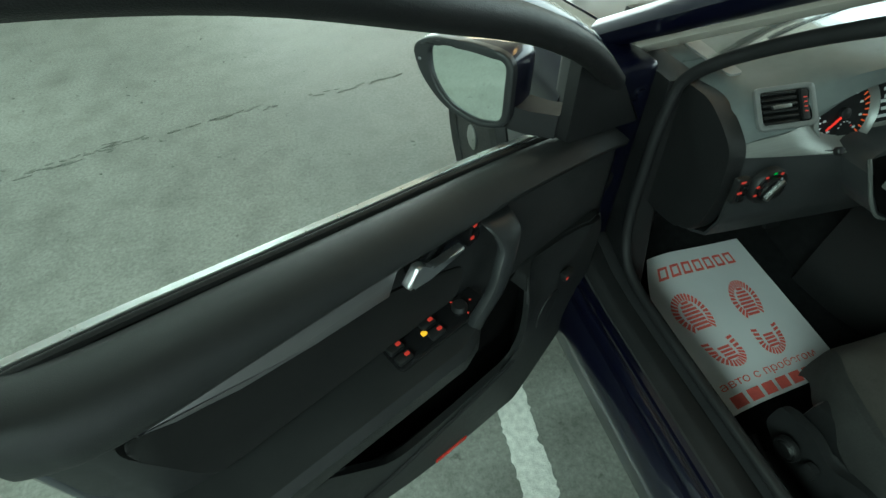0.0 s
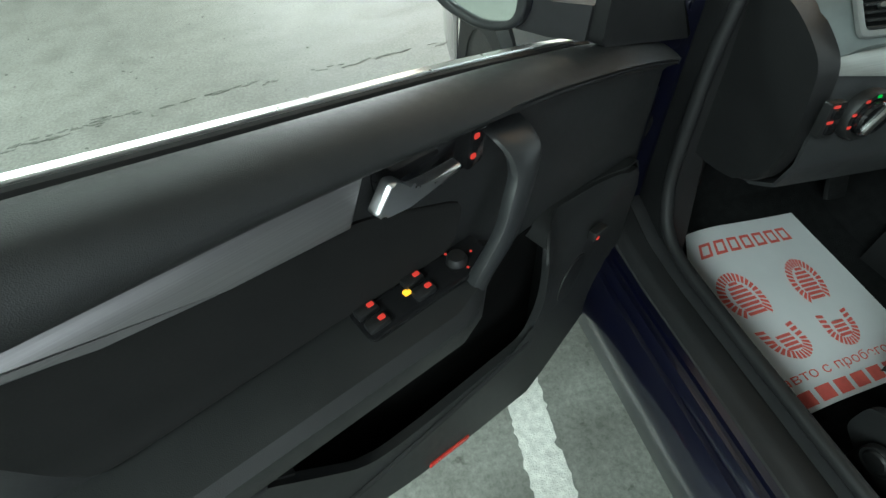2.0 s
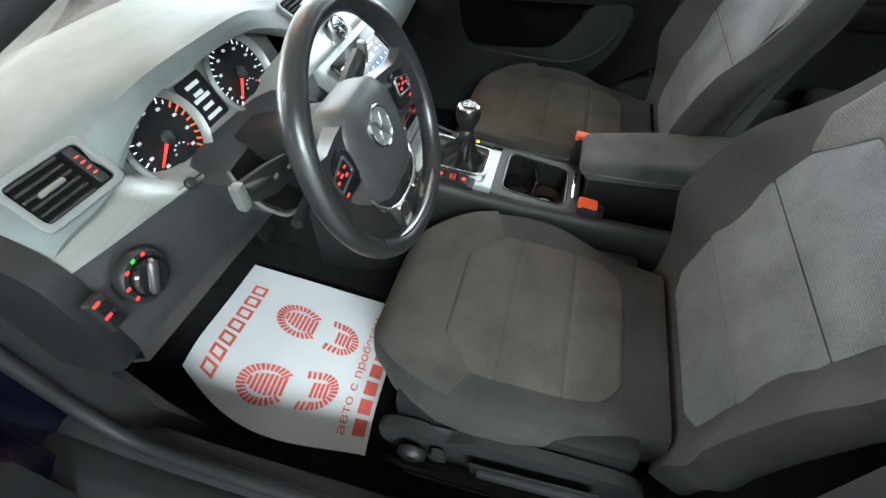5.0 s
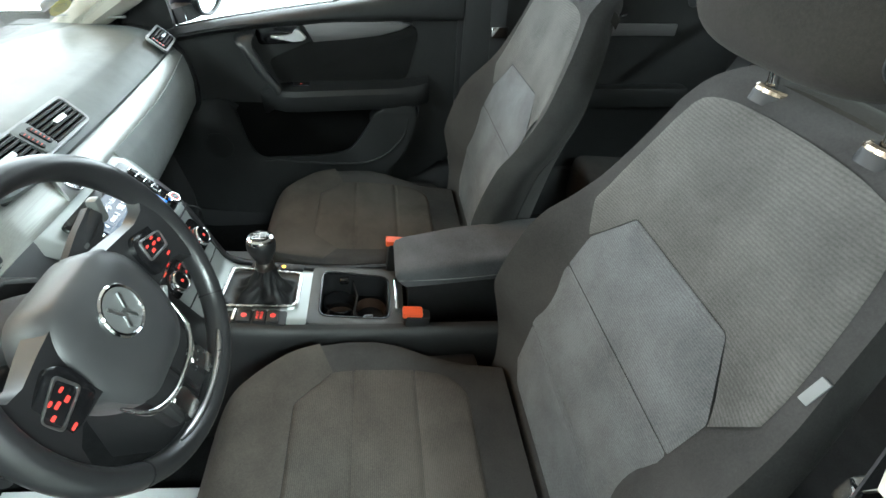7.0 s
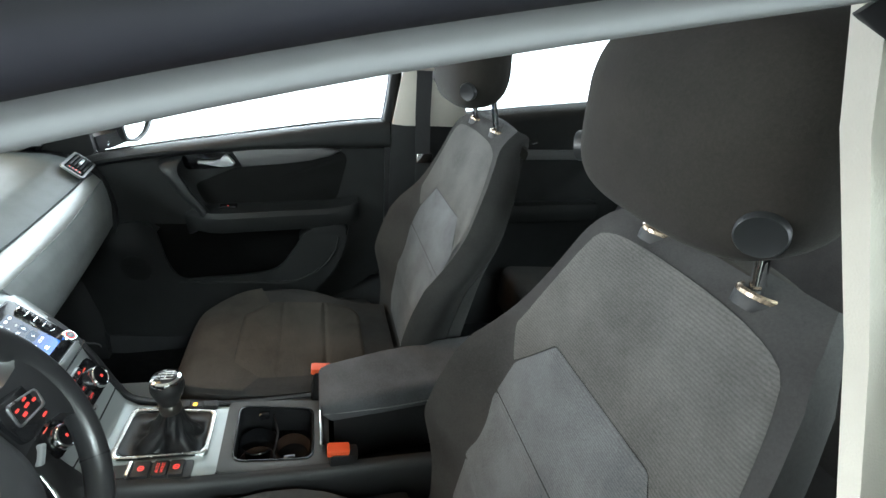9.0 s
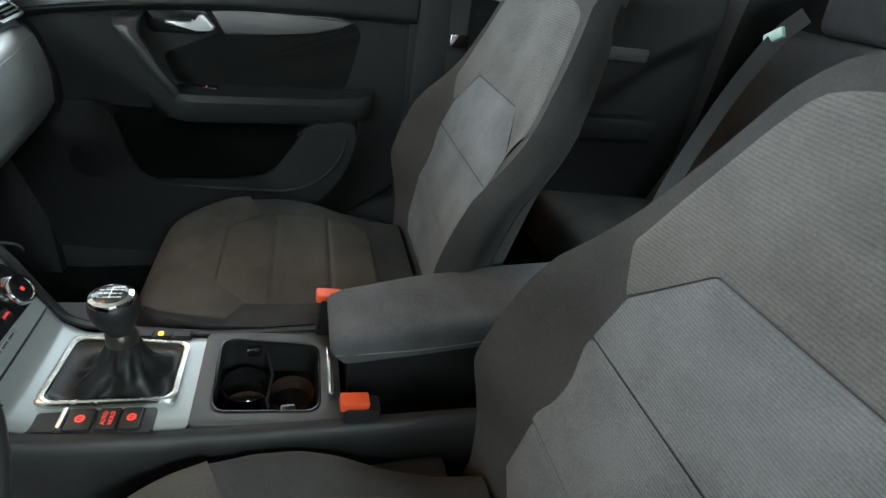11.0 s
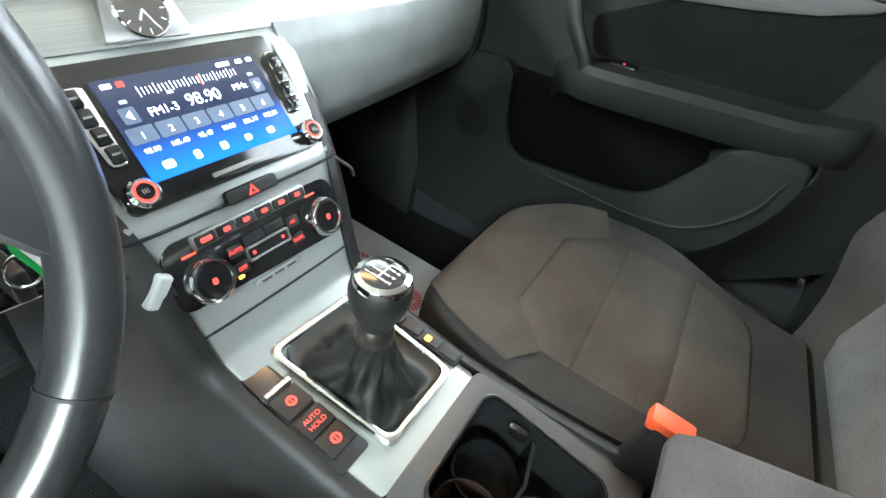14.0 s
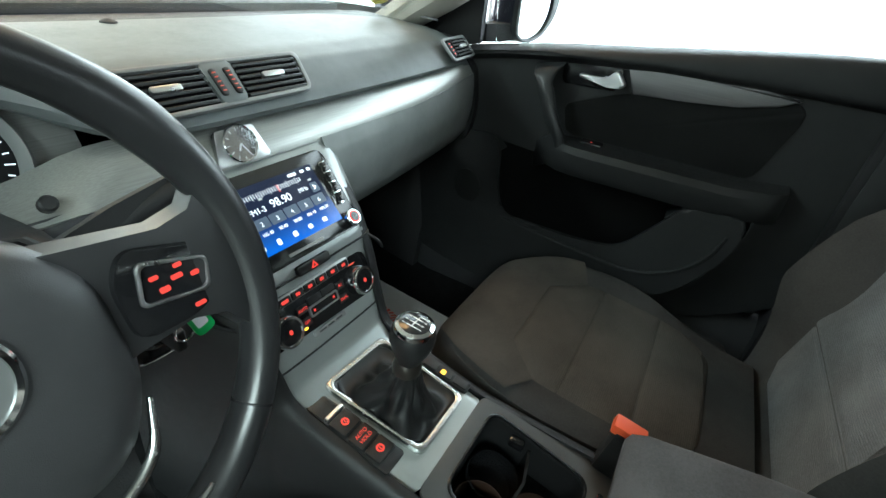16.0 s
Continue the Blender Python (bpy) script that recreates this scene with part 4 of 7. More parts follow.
    part("sail_panel", slab(B(), rounded([(-0.318, 0.846), (-0.560, 0.785), (-0.46, 0.90), (-0.322, 1.0)], 0.010)[::-1], axes((0.752, 0, 0), (0, -1, 0), (0, 0, 1)), 0.02, 0.006), M["black"], d, "black plastic mirror corner panel")
    if not driver:
        part("window_pane", sheet(B(), lambda u, v: (frame_x(z := belt(y := 0.29 - 0.80 * u) + v * (interp(y, [-0.52, -0.28, -0.017, 0.094, 0.2, 0.30], [1.24, 1.24, 1.158, 1.105, 1.053, 0.992]) - belt(y))) + 0.018, y, z), 12, 6, 0.0035), M["glass"], d, "clear side window").visible_shadow = False
    strip = []
    for p in spline([(0.794, y, belt(y) - (0.012 if driver else 0.009)) for y in (0.34, 0.26, 0.12, -0.03, -0.18, -0.34, -0.52)], 4):
        strip.append([p + Vector((a, 0, b)) for a, b in ((-0.006, -0.004), (-0.006, 0.0025), (-0.005, 0.004), (0.003, 0.0047), (0.0055, 0.002), (0.0055, -0.004))])
    part("belt_strip", loft(B(), strip), M["strip"], d, "bright chrome belt-line strip")
    part("belt_rubber", tube(B(), [(0.781, y, belt(y) - (0.014 if driver else 0.007)) for y in (0.36, 0.30, 0.12, -0.03, -0.18, -0.34, -0.52)], 0.006, 8, 4), M["rubber"], d)
    # outside mirror: a domed shell, a deep surround and the glass sunk in it
    g = axes((0.900, 0.262, 0.914), (1, -0.22, 0), (0, 0.06, 1))
    prof = rounded([(-0.090, -0.052), (-0.030, -0.068), (0.040, -0.050), (0.086, -0.006), (0.103, 0.040), (0.066, 0.062), (-0.02, 0.070), (-0.090, 0.064)], [0.03, 0.03, 0.05, 0.04, 0.022, 0.03, 0.05, 0.03], 5)
    glass = rounded([(-0.076, -0.046), (-0.028, -0.056), (0.028, -0.040), (0.062, -0.002), (0.066, 0.046), (0.03, 0.054), (-0.03, 0.056), (-0.076, 0.052)], [0.02, 0.02, 0.05, 0.04, 0.014, 0.02, 0.03, 0.014], 5)
    shell = [[g @ Vector((p.x * k, p.y * k, z)) for p in prof] for k, z in ((0.985, 0.010), (1.0, 0.004), (1.03, -0.02), (1.0, -0.05), (0.84, -0.085), (0.5, -0.108), (0.1, -0.115))]
    mh = part("mirror_housing", loft(B(), shell), M["paint"], d, "dark blue door mirror housing")
    part("mirror_bezel", slab(B(), prof, g @ Matrix.Translation((0, 0, 0.002)), 0.016, 0.005, hole=glass, seg=3), M["grab"], mh, "dark grey mirror surround")
    part("mirror_glass", slab(B(), glass, g @ Matrix.Translation((0, 0, 0.0085)), 0.003, 0), M["mirror"], mh, "clean mirror glass", smooth=False)
    part("mirror_lamp", slab(B(), rrect(0.084, 0.022, 0.006, 0.004, 0.001), g @ Matrix.Translation((0, 0, 0.018)), 0.001, 0), M["tag"], mh, "small pale warning lamp")
    part("mirror_foot", loft(B(), [[(x, 0.262 + dy + a, 0.872 + dz + b) for a, b in ((-0.026, -0.018), (0.03, -0.022), (0.034, 0.018), (-0.022, 0.022))] for x, dy, dz in ((0.752, 0.075, -0.004), (0.79, 0.05, -0.002), (0.83, 0.03, 0.004))]), M["rubber"], mh, "black mirror foot")
    # switches
    sw = part("switch_panel", slab(B(), rrect(0.014, 0, 0.175, 0.052, 0.012), axes((0.692, 0.012, 0.6962), (0, -1, 0), (1, 0, 0)), 0.005, 0.003), M["gloss"], d, "black window switch panel") if driver else part("switch_panel", slab(B(), rrect(0.03, 0, 0.05, 0.03, 0.006), axes((0.690, 0.016, 0.6965), (0, -1, 0), (1, 0, 0)), 0.006, 0.002), M["gloss"], d)
    if driver:
        for y, x in ((-0.066, 0.682), (-0.066, 0.703), (-0.005, 0.682), (-0.005, 0.703)):
            b = part("window_switch", box(B(), (x, y - 0.006, 0.703), (0.016, 0.026, 0.010), 0.004), M["black"], sw)
            part("switch_symbol", slab(B(), rrect(0, 0, 0.008, 0.006, 0.002), axes((x, y, 0.7082), (0, -1, 0), (1, 0, 0)), 0.0006, 0.0), M["red_glow"], b)
        part("switch_symbol", slab(B(), rrect(0, 0, 0.009, 0.008, 0.002), axes((0.694, -0.025, 0.7012), (0, -1, 0), (1, 0, 0)), 0.001, 0.0), M["amber_glow"], sw, "lit amber lock symbol")
        part("mirror_knob", turned(B(), axes((0.692, 0.045, 0.7005), (0, -1, 0), (1, 0, 0)), [(0.013, 0), (0.013, 0.004), (0.010, 0.010), (0.0, 0.0105)], 20), M["black"], sw)
        for x, y in ((0.676, 0.048), (0.708, 0.042), (0.692, 0.067)):
            part("switch_symbol", slab(B(), rrect(0, 0, 0.003, 0.003, 0.001), axes((x, y, 0.7012), (0, -1, 0), (1, 0, 0)), 0.0006, 0.0), M["red_glow"], sw)
        lk = part("lock_switch", slab(B(), rounded([(-0.093, 0.815), (-0.070, 0.809), (-0.076, 0.856), (-0.097, 0.858)], 0.004), axes((0.712, 0, 0), (0, -1, 0), (0, 0, 1)), 0.010, 0.002), M["gloss"], d, "black central locking switch")
        for z, y in ((0.845, 0.084), (0.824, 0.079)):
            part("switch_symbol", slab(B(), rrect(0, 0, 0.007, 0.006, 0.002), axes((0.7018, y, z), (0, -1, 0), (0, 0, 1)), 0.0008, 0.0), M["red_glow"], lk)
        bt = part("boot_switch", box(B(), (0.667, 0.308, 0.586), (0.014, 0.03, 0.018), 0.003), M["black"], d)
        part("switch_symbol", slab(B(), rrect(0, 0, 0.007, 0.006, 0.002), axes((0.6598, 0.300, 0.584), (0, -1, 0), (0, 0, 1)), 0.0008, 0.0), M["red_glow"], bt)
    else:
        part("switch_symbol", slab(B(), rrect(0, 0, 0.004, 0.004, 0.001), axes((0.684, -0.014, 0.7027), (0, -1, 0), (1, 0, 0)), 0.0008, 0.0), M["red_glow"], sw)
    part("speaker_grille", tuck(slab(B(), circle(-0.262, 0.515, 0.043, 32), axes((0.650, 0, 0), (0, -1, 0), (0, 0, 1)), 0.0025, 0.0008)), M["black"], db, "round black speaker grille")
    part("door_reflector", box(B(), (0.6485, -0.02, 0.318), (0.006, 0.085, 0.012), 0.003, Matrix.Rotation(radians(-14), 3, "X")), M["red_plastic"], d, "red safety reflector")
    MIRROR[0] = 1
    return d


M["red_plastic"] = stuff_mat("red_reflector", (0.55, 0.04, 0.03), 0.25, vary=0.1)
front_door(1, None, "closed front passenger door with black card", False)
OPEN = 63.5
front_door(-1, pose(-HINGE[0], HINGE[1], 0.3, 0, 0, -OPEN), "wide open dark blue driver door with black card", True)

# ---- dashboard ----
def bow(x):
    return 0.07 * x * x


dash = thing("dashboard", "dark grey soft dashboard with a brushed metal band", "dashboard", (0, 0.45, 0.55))
CL = -0.36


def pad(u, v):
    x = -0.70 + 1.40 * u
    ys = [0.287, 0.284, 0.292, 0.312, 0.334, 0.37, 0.44, 0.53, 0.575, 0.615]
    zs = [0.806, 0.813, 0.824, 0.842, 0.858, 0.868, 0.873, 0.876, 0.876, 0.868]
    k = v * 9
    y, z = interp(k, range(10), ys), interp(k, range(10), zs)
    h = math.exp(-((x - CL) / 0.19) ** 4)
    y += bow(x) - 0.035 * h * max(0, 1 - abs(k - 4) / 4)
    z += 0.046 * h * max(0, 1 - abs(k - 4.5) / 4.5)
    if k < 4.5:
        y += 0.045 * h * (4.5 - k) / 4.5
        z += 0.068 * h * (4.5 - k) / 4.5
    e = max(0, (abs(x) - 0.64) / 0.06)
    z -= 0.018 * e * e
    return (x, y, z)


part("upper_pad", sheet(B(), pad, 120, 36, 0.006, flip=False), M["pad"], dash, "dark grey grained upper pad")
part("sun_sensor", turned(B(), axes((0.02, 0.556, 0.874), (1, 0, 0), (0, 1, 0)), [(0.012, 0), (0.011, 0.004), (0.006, 0.007), (0, 0.008)], 18), M["black"], dash)


def band_rise(x):
    return 0.026 * max(0, (abs(x) - 0.40) / 0.29) ** 1.4


def band(u, v):
    x = -0.69 + 1.38 * u
    z0, z1 = 0.757 + band_rise(x), 0.808 + 0.014 * max(0, (abs(x) - 0.45) / 0.24) ** 1.5
    g = math.exp(-((x - CL) / 0.17) ** 6)
    z1 -= 0.034 * g
    z = z0 + (z1 - z0) * v
    return (x, 0.270 + bow(x) + 0.040 * v ** 1.4 * (1 - g) + 0.062 * g * v ** 0.8, z)


part("metal_band", sheet(B(), band, 70, 8, 0.006), M["alu"], dash, "brushed aluminium band across the dashboard")
part("band_gap", tube(B(), [(x, 0.303 + bow(x), 0.808) for x in (-0.12, 0.1, 0.3, 0.5, 0.69)], 0.006, 8, 8), M["black"], dash)


def lower(u, v):
    x = 0.135 + 0.555 * u
    ys = [0.274, 0.268, 0.266, 0.275, 0.30, 0.36, 0.46, 0.58]
    zs = [0.759, 0.735, 0.70, 0.65, 0.615, 0.59, 0.575, 0.57]
    k = v * 7
    return (x, interp(k, range(8), ys) + bow(x) - 0.02 * (1 - u) * min(1, k / 3) * (1 if k < 5 else 0), interp(k, range(8), zs) + band_rise(x) * max(0, 1 - k / 3))


part("glove_box", sheet(B(), lower, 24, 28, 0.006), M["lid"], dash, "dark grey glove box lid with its sheen painted paler")


def knee(u, v):
    x = -0.70 + 0.60 * u
    ys = [0.281, 0.274, 0.258, 0.25, 0.262, 0.30, 0.40, 0.55]
    zs = [0.757, 0.748, 0.72, 0.66, 0.615, 0.592, 0.585, 0.60]
    k = v * 7
    return (x, interp(k, range(8), ys) + bow(x), interp(k, range(8), zs) - 0.02 * max(0, 0.3 - u) * min(1, k / 2) + band_rise(x) * max(0, 1 - k / 3))


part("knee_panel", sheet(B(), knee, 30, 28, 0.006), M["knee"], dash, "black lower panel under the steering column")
for s in (-1, 1):
    part("end_cap", slab(B(), rounded([(0.27, 0.80), (0.25, 0.70), (0.27, 0.60), (0.36, 0.575), (0.55, 0.58), (0.62, 0.85), (0.36, 0.855), (0.31, 0.83)], 0.045, 5)[::s], axes((s * 0.692, 0.034, 0), (0, 1, 0), (0, 0, 1)), 0.034 * s, 0.014, seg=4), M["black"], dash, "black side cover of the dashboard")
part("dash_core", box(B(), (0, 0.58, 0.70), (1.38, 0.20, 0.28), 0.02), M["black"], dash)


def air_vent(name, m, w, h, slats, split=None, taper=0.0, wheel_side=1, rim=0.006):
    v = part(name, slab(B(), rounded([(-w / 2, -h / 2), (w / 2, -h / 2), (w / 2 + taper, h / 2), (-w / 2 - taper, h / 2)], 0.012, 4), m @ Matrix.Translation((0, 0, -0.002)), 0.006, 0.002,
                        hole=rounded([(-w / 2 + rim, -h / 2 + rim), (w / 2 - rim, -h / 2 + rim), (w / 2 + taper - rim, h / 2 - rim), (-w / 2 - taper + rim, h / 2 - rim)], 0.008, 4)), M["vent_metal"], dash, "air vent with satin metal frame")
    part("vent_well", slab(B(), rrect(0, 0, w - 2 * rim + 0.004, h - 2 * rim + 0.004, 0.008), m @ Matrix.Translation((0, 0, -0.002)), 0.0025, 0), M["recess_shade"], v)
    a, b = (-w / 2 + rim + 0.002, w / 2 - rim - 0.002)
    if wheel_side > 0:
        b -= 0.026
    elif wheel_side < 0:
        a += 0.026
    for k in range(slats):
        y = -h / 2 + 0.012 + (h - 0.024) * k / (slats - 1)
        part("slat", slat_bm(m, a, b, y), M["black"], v)
    part("vent_tab", slab(B(), rrect((a + b) / 2, 0, 0.034, 0.007, 0.003), m @ Matrix.Translation((0, 0, 0.005)), 0.005, 0.0015), M["satin"], v, "satin vent slider")
    if wheel_side:
        x = (b + 0.015) if wheel_side > 0 else (a - 0.015)
        part("vent_wheel", slab(B(), rrect(x, 0, 0.013, h - 0.022, 0.003), m, 0.005, 0.002), M["black"], v)
        for k in range(4):
            part("wheel_mark", slab(B(), rrect(x, -0.012 + 0.008 * k, 0.006, 0.002, 0.0005), m @ Matrix.Translation((0, 0, 0.0052)), 0.0004, 0), M["red_glow"], v)
    return v


def slat_bm(m, a, b, y, h=0.0036):
    t = box(B(), ((a + b) / 2, y, 0.002), (b - a, h, 0.008), 0.0007, Matrix.Rotation(radians(28), 3, "X"), seg=1)
    t.transform(m)
    return t


face = (0, 0.72, 0.69)
air_vent("left_vent", axes((-0.617, 0.337, 0.850), (1, -0.12, 0.02), face), 0.110, 0.074, 6, wheel_side=1, rim=0.009)
air_vent("right_vent", axes((0.634, 0.322, 0.842), (1, 0.12, 0), face), 0.128, 0.056, 5, wheel_side=-1)


def centre_vents():
    """Two vents in one long satin frame, with a bridge that holds the two wheels."""
    m = axes((0.004, 0.3045, 0.8425), (1, 0, 0), face)
    o = [(-0.122, -0.027), (0.132, -0.024), (0.142, 0.037), (-0.137, 0.037)]
    q = [(-0.116, -0.021), (0.126, -0.018), (0.134, 0.031), (-0.129, 0.031)]
    v = part("centre_vent", slab(B(), rounded(o, 0.014, 4), m, 0.006, 0.002, hole=rounded(q, 0.010, 4)), M["vent_metal"], dash, "long double air vent with satin metal frame")
    part("vent_well", slab(B(), rounded(q, 0.010, 4), m @ Matrix.Translation((0, 0, -0.001)), 0.002, 0), M["recess_shade"], v)
    part("bridge", slab(B(), rounded([(-0.014, -0.022), (0.022, -0.022), (0.026, 0.033), (-0.018, 0.033)], 0.006), m, 0.0065, 0.003), M["pad"], v)
    for s, a, b, x in ((-1, -0.124, -0.018, -0.006), (1, 0.026, 0.130, 0.014)):
        for k in range(6):
            y = -0.015 + 0.0082 * k
            part("slat", slat_bm(m @ Matrix.Translation((0, 0, 0.001)), a + (0.006 - 0.001 * k if s < 0 else 0), b - (0.006 - 0.001 * k if s > 0 else 0), y, 0.0042), M["black"], v)
        part("vent_tab", slab(B(), rrect((a + b) / 2, 0.006, 0.036, 0.0085, 0.003), m @ Matrix.Translation((0, 0, 0.004)), 0.006, 0.002), M["satin"], v, "satin vent slider")
        part("vent_wheel", slab(B(), rrect(x, 0.005, 0.0095, 0.036, 0.004), m @ Matrix.Translation((0, 0, 0.0055)), 0.004, 0.002), M["black"], v)
        for k in range(5):
            part("wheel_mark", slab(B(), rrect(x, -0.007 + 0.0060 * k, 0.005, 0.0012, 0.0004), m @ Matrix.Translation((0, 0, 0.0095)), 0.0004, 0), M["red_dim"], v)


centre_vents()

for s in (-1, 1):
    dv = part("side_demister", slab(B(), rounded([(0.0, -0.012), (0.16, -0.016), (0.17, 0.016), (0.0, 0.012)], 0.008), axes((s * 0.672, 0.41, 0.884), (0, 1, 0.03), (-s, 0.1, 0.1)), 0.004, 0.001), M["grey_plastic"], dash, "pale grey side window demister")
    for k in range(9):
        part("slat", slab(B(), rect(0.022 + 0.014 * k, 0, 0.003, 0.020), axes((s * 0.672, 0.41, 0.884), (0, 1, 0.03), (-s, 0.1, 0.1)) @ Matrix.Translation((0, 0, 0.004)), 0.002, 0), M["pearl"], dv)

# instrument cluster
cl = thing("instrument_cluster", "lit instrument cluster with two round dials", "instruments", (CL, 0.33, 0.80))
cm = axes((CL, 0.345, 0.806), (1, 0, 0), (0, 0.42, 0.90))
part("dial_backplate", slab(B(), rounded([(-0.205, -0.082), (0.215, -0.082), (0.215, 0.075), (-0.195, 0.085)], 0.03), cm @ Matrix.Translation((0, 0, -0.015)), 0.012, 0), M["alu"], cl, "brushed grey cluster surround")
for s in (-1, 1):
    dm = cm @ Matrix.Translation((s * 0.098, -0.003, 0.002))
    part("dial_ring", turned(B(), dm, [(0.067, -0.004), (0.071, 0.006), (0.067, 0.012), (0.060, 0.004), (0.058, -0.003)], 40), M["vent_metal"], cl, "satin silver dial ring")
    f = part("dial_face", turned(B(), dm, [(0.060, -0.004), (0.060, 0.0), (0, 0.0)], 36), M["dial"], cl, "matt black dial face")
    for k in range(25):
        q = radians(225 - k * 270 / 24)
        r0 = 0.050 if k % 3 else 0.047
        mk = dm @ Matrix.Rotation(q, 4, "Z")
        red = s < 0 and k > 16
        part("dial_mark", slab(B(), rect(0.053, 0, 0.055 - r0 + (0.004 if red else 0), 0.0022 if red else 0.0012), mk, 0.0008, 0), M["orange_glow"] if red else M["white_glow"], f)
    for k in range(9):
        q = radians(225 - k * 270 / 8)
        part("dial_number", slab(B(), rrect(0.041 * math.cos(q), 0.041 * math.sin(q), 0.007, 0.004, 0.001), dm, 0.0006, 0), M["white_dim"], f)
    nd = dm @ Matrix.Rotation(radians(212 if s < 0 else 222), 4, "Z")
    part("needle", slab(B(), [(0.008, -0.0022), (0.046, -0.0008), (0.046, 0.0008), (0.008, 0.0022)], nd @ Matrix.Translation((0, 0, 0.004)), 0.002, 0), M["needle_glow"], f, "glowing red needle")
    part("needle_cap", turned(B(), dm, [(0.011, 0), (0.011, 0.006), (0.008, 0.008), (0, 0.008)], 20), M["black"], f)
    sm = dm @ Matrix.Translation((0.006, -0.030, 0.001))
    part("small_gauge", turned(B(), sm, [(0.018, 0), (0.018, 0.001), (0, 0.001)], 20), M["dial"], f)
    for k in range(6):
        q = radians(160 - 28 * k)
        part("dial_mark", slab(B(), rect(0.015 * math.cos(q), 0.015 * math.sin(q), 0.003, 0.002), sm, 0.0018, 0), M["white_dim"] if k < 5 else M["red_glow"], f)
scr = part("trip_display", slab(B(), rrect(0, 0.004, 0.058, 0.074, 0.004), cm, 0.003, 0.001), M["dial"], cl, "dark trip display with pale bars")
for k, (y, w) in enumerate(((0.028, 0.03), (0.014, 0.02), (0.006, 0.036), (-0.008, 0.024), (-0.022, 0.034))):
    part("display_bar", slab(B(), rrect(0.0, y, w, 0.006, 0.001), cm @ Matrix.Translation((0, 0, 0.003)), 0.0005, 0), M["white_dim"], scr)
for s in (-1, 1):
    part("trip_button", turned(B(), axes((CL + s * 0.148, 0.283, 0.7715), (1, 0, 0), (0, 0.6, 0.8)), [(0.008, 0), (0.008, 0.008), (0.006, 0.01), (0, 0.01)], 16), M["black"], cl)

# light switch
lm = axes((-0.643, 0.271, 0.734), (1, 0, 0), (0, 0.12, 1))
ls = thing("light_switch", "round black light switch with red and green symbols", "switch", (-0.645, 0.268, 0.70))
part("switch_base", turned(B(), lm, [(0.036, -0.01), (0.036, 0.002), (0.033, 0.006), (0.027, 0.006), (0.025, 0.003)], 32), M["black"], ls)
part("switch_knob", turned(B(), lm, [(0.025, 0), (0.024, 0.012), (0.021, 0.015), (0, 0.015)], 28), M["gloss"], ls)
part("switch_grip", slab(B(), rrect(0, 0, 0.010, 0.044, 0.004), lm @ Matrix.Translation((0, 0, 0.012)) @ Matrix.Rotation(radians(-35), 4, "Z"), 0.008, 0.003), M["satin"], ls, "satin pointer grip")
for k, q in enumerate((100, 130, 160, 200, 235)):
    a = radians(q - 35)
    part("switch_symbol", slab(B(), rrect(0.030 * math.cos(a), 0.030 * math.sin(a), 0.006, 0.004, 0.001), lm @ Matrix.Translation((0, 0, 0.006)), 0.0008, 0), M["green_glow"] if k == 1 else M["red_glow"], ls)
dm2 = part("dimmer_panel", slab(B(), rrect(-0.062, 0.006, 0.026, 0.05, 0.004), lm @ Matrix.Translation((0, 0, -0.006)), 0.012, 0.003), M["black"], ls)
for y in (-0.006, 0.016):
    part("dimmer_wheel", slab(B(), rrect(-0.062, y, 0.014, 0.014, 0.003), lm @ Matrix.Translation((0, 0, 0.004)), 0.006, 0.002), M["gloss"], dm2)
    part("switch_symbol", slab(B(), rrect(-0.066, y + 0.010, 0.010, 0.004, 0.001), lm @ Matrix.Translation((0, 0, 0.0062)), 0.0006, 0), M["red_glow"], dm2)

# ---- centre stack and console ----
stack = thing("centre_console", "silver centre stack flowing into a black centre console", "console", (0, 0, 0.40))
prof = [(0.292, 0.772, 0.168), (0.25, 0.737, 0.154), (0.20, 0.69, 0.139), (0.168, 0.652, 0.124), (0.158, 0.625, 0.112), (0.140, 0.580, 0.106), (0.126, 0.552, 0.102), (0.112, 0.520, 0.098), (0.088, 0.501, 0.095), (0.04, 0.4922, 0.093), (0.0, 0.487, 0.091), (-0.078, 0.4769, 0.086)]


def fascia(u, v):
    k = u * (len(prof) - 1)
    y, z, w = (interp(k, range(len(prof)), [p[i] for p in prof]) for i in range(3))
    x = (2 * v - 1) * w
    e = max(0, (abs(2 * v - 1) - 0.86) / 0.14)
    return (x, y + 0.006 * e * e, z - 0.006 * e * e)


part("fascia", sheet(B(), fascia, 60, 20, 0.005), M["silver"], stack, "satin silver fascia")


def side_body(s):
    rows = []
    for y, zt, w in ((0.36, 0.74, 0.145), (0.24, 0.715, 0.138), (0.17, 0.645, 0.118), (0.13, 0.552, 0.108), (0.10, 0.508, 0.105), (0, 0.484, 0.102), (-0.1, 0.470, 0.100), (-0.28, 0.462, 0.105), (-0.5, 0.46, 0.115), (-0.8, 0.44, 0.12)):
        rows.append([(s * (w - 0.012), y, zt), (s * (w + 0.002), y, zt - 0.006), (s * (w + 0.012), y, zt - 0.05), (s * (w + 0.02), y, (zt + 0.2) / 2), (s * (w + 0.03), y, 0.2)])
    return rows


for s in MIR:
    part("side_panel", sheet(B(), surface(side_body(s), 4), 40, 16, 0.005, flip=s > 0), M["black"], stack, "dark grey console side")
# head unit
hm = axes((0, 0.1725, 0.6615), (1, 0, 0), (0, 0.69, 0.72))
hu = thing("head_unit", "black touchscreen radio with lit buttons and knobs", "car radio", (0, 0.2, 0.69))
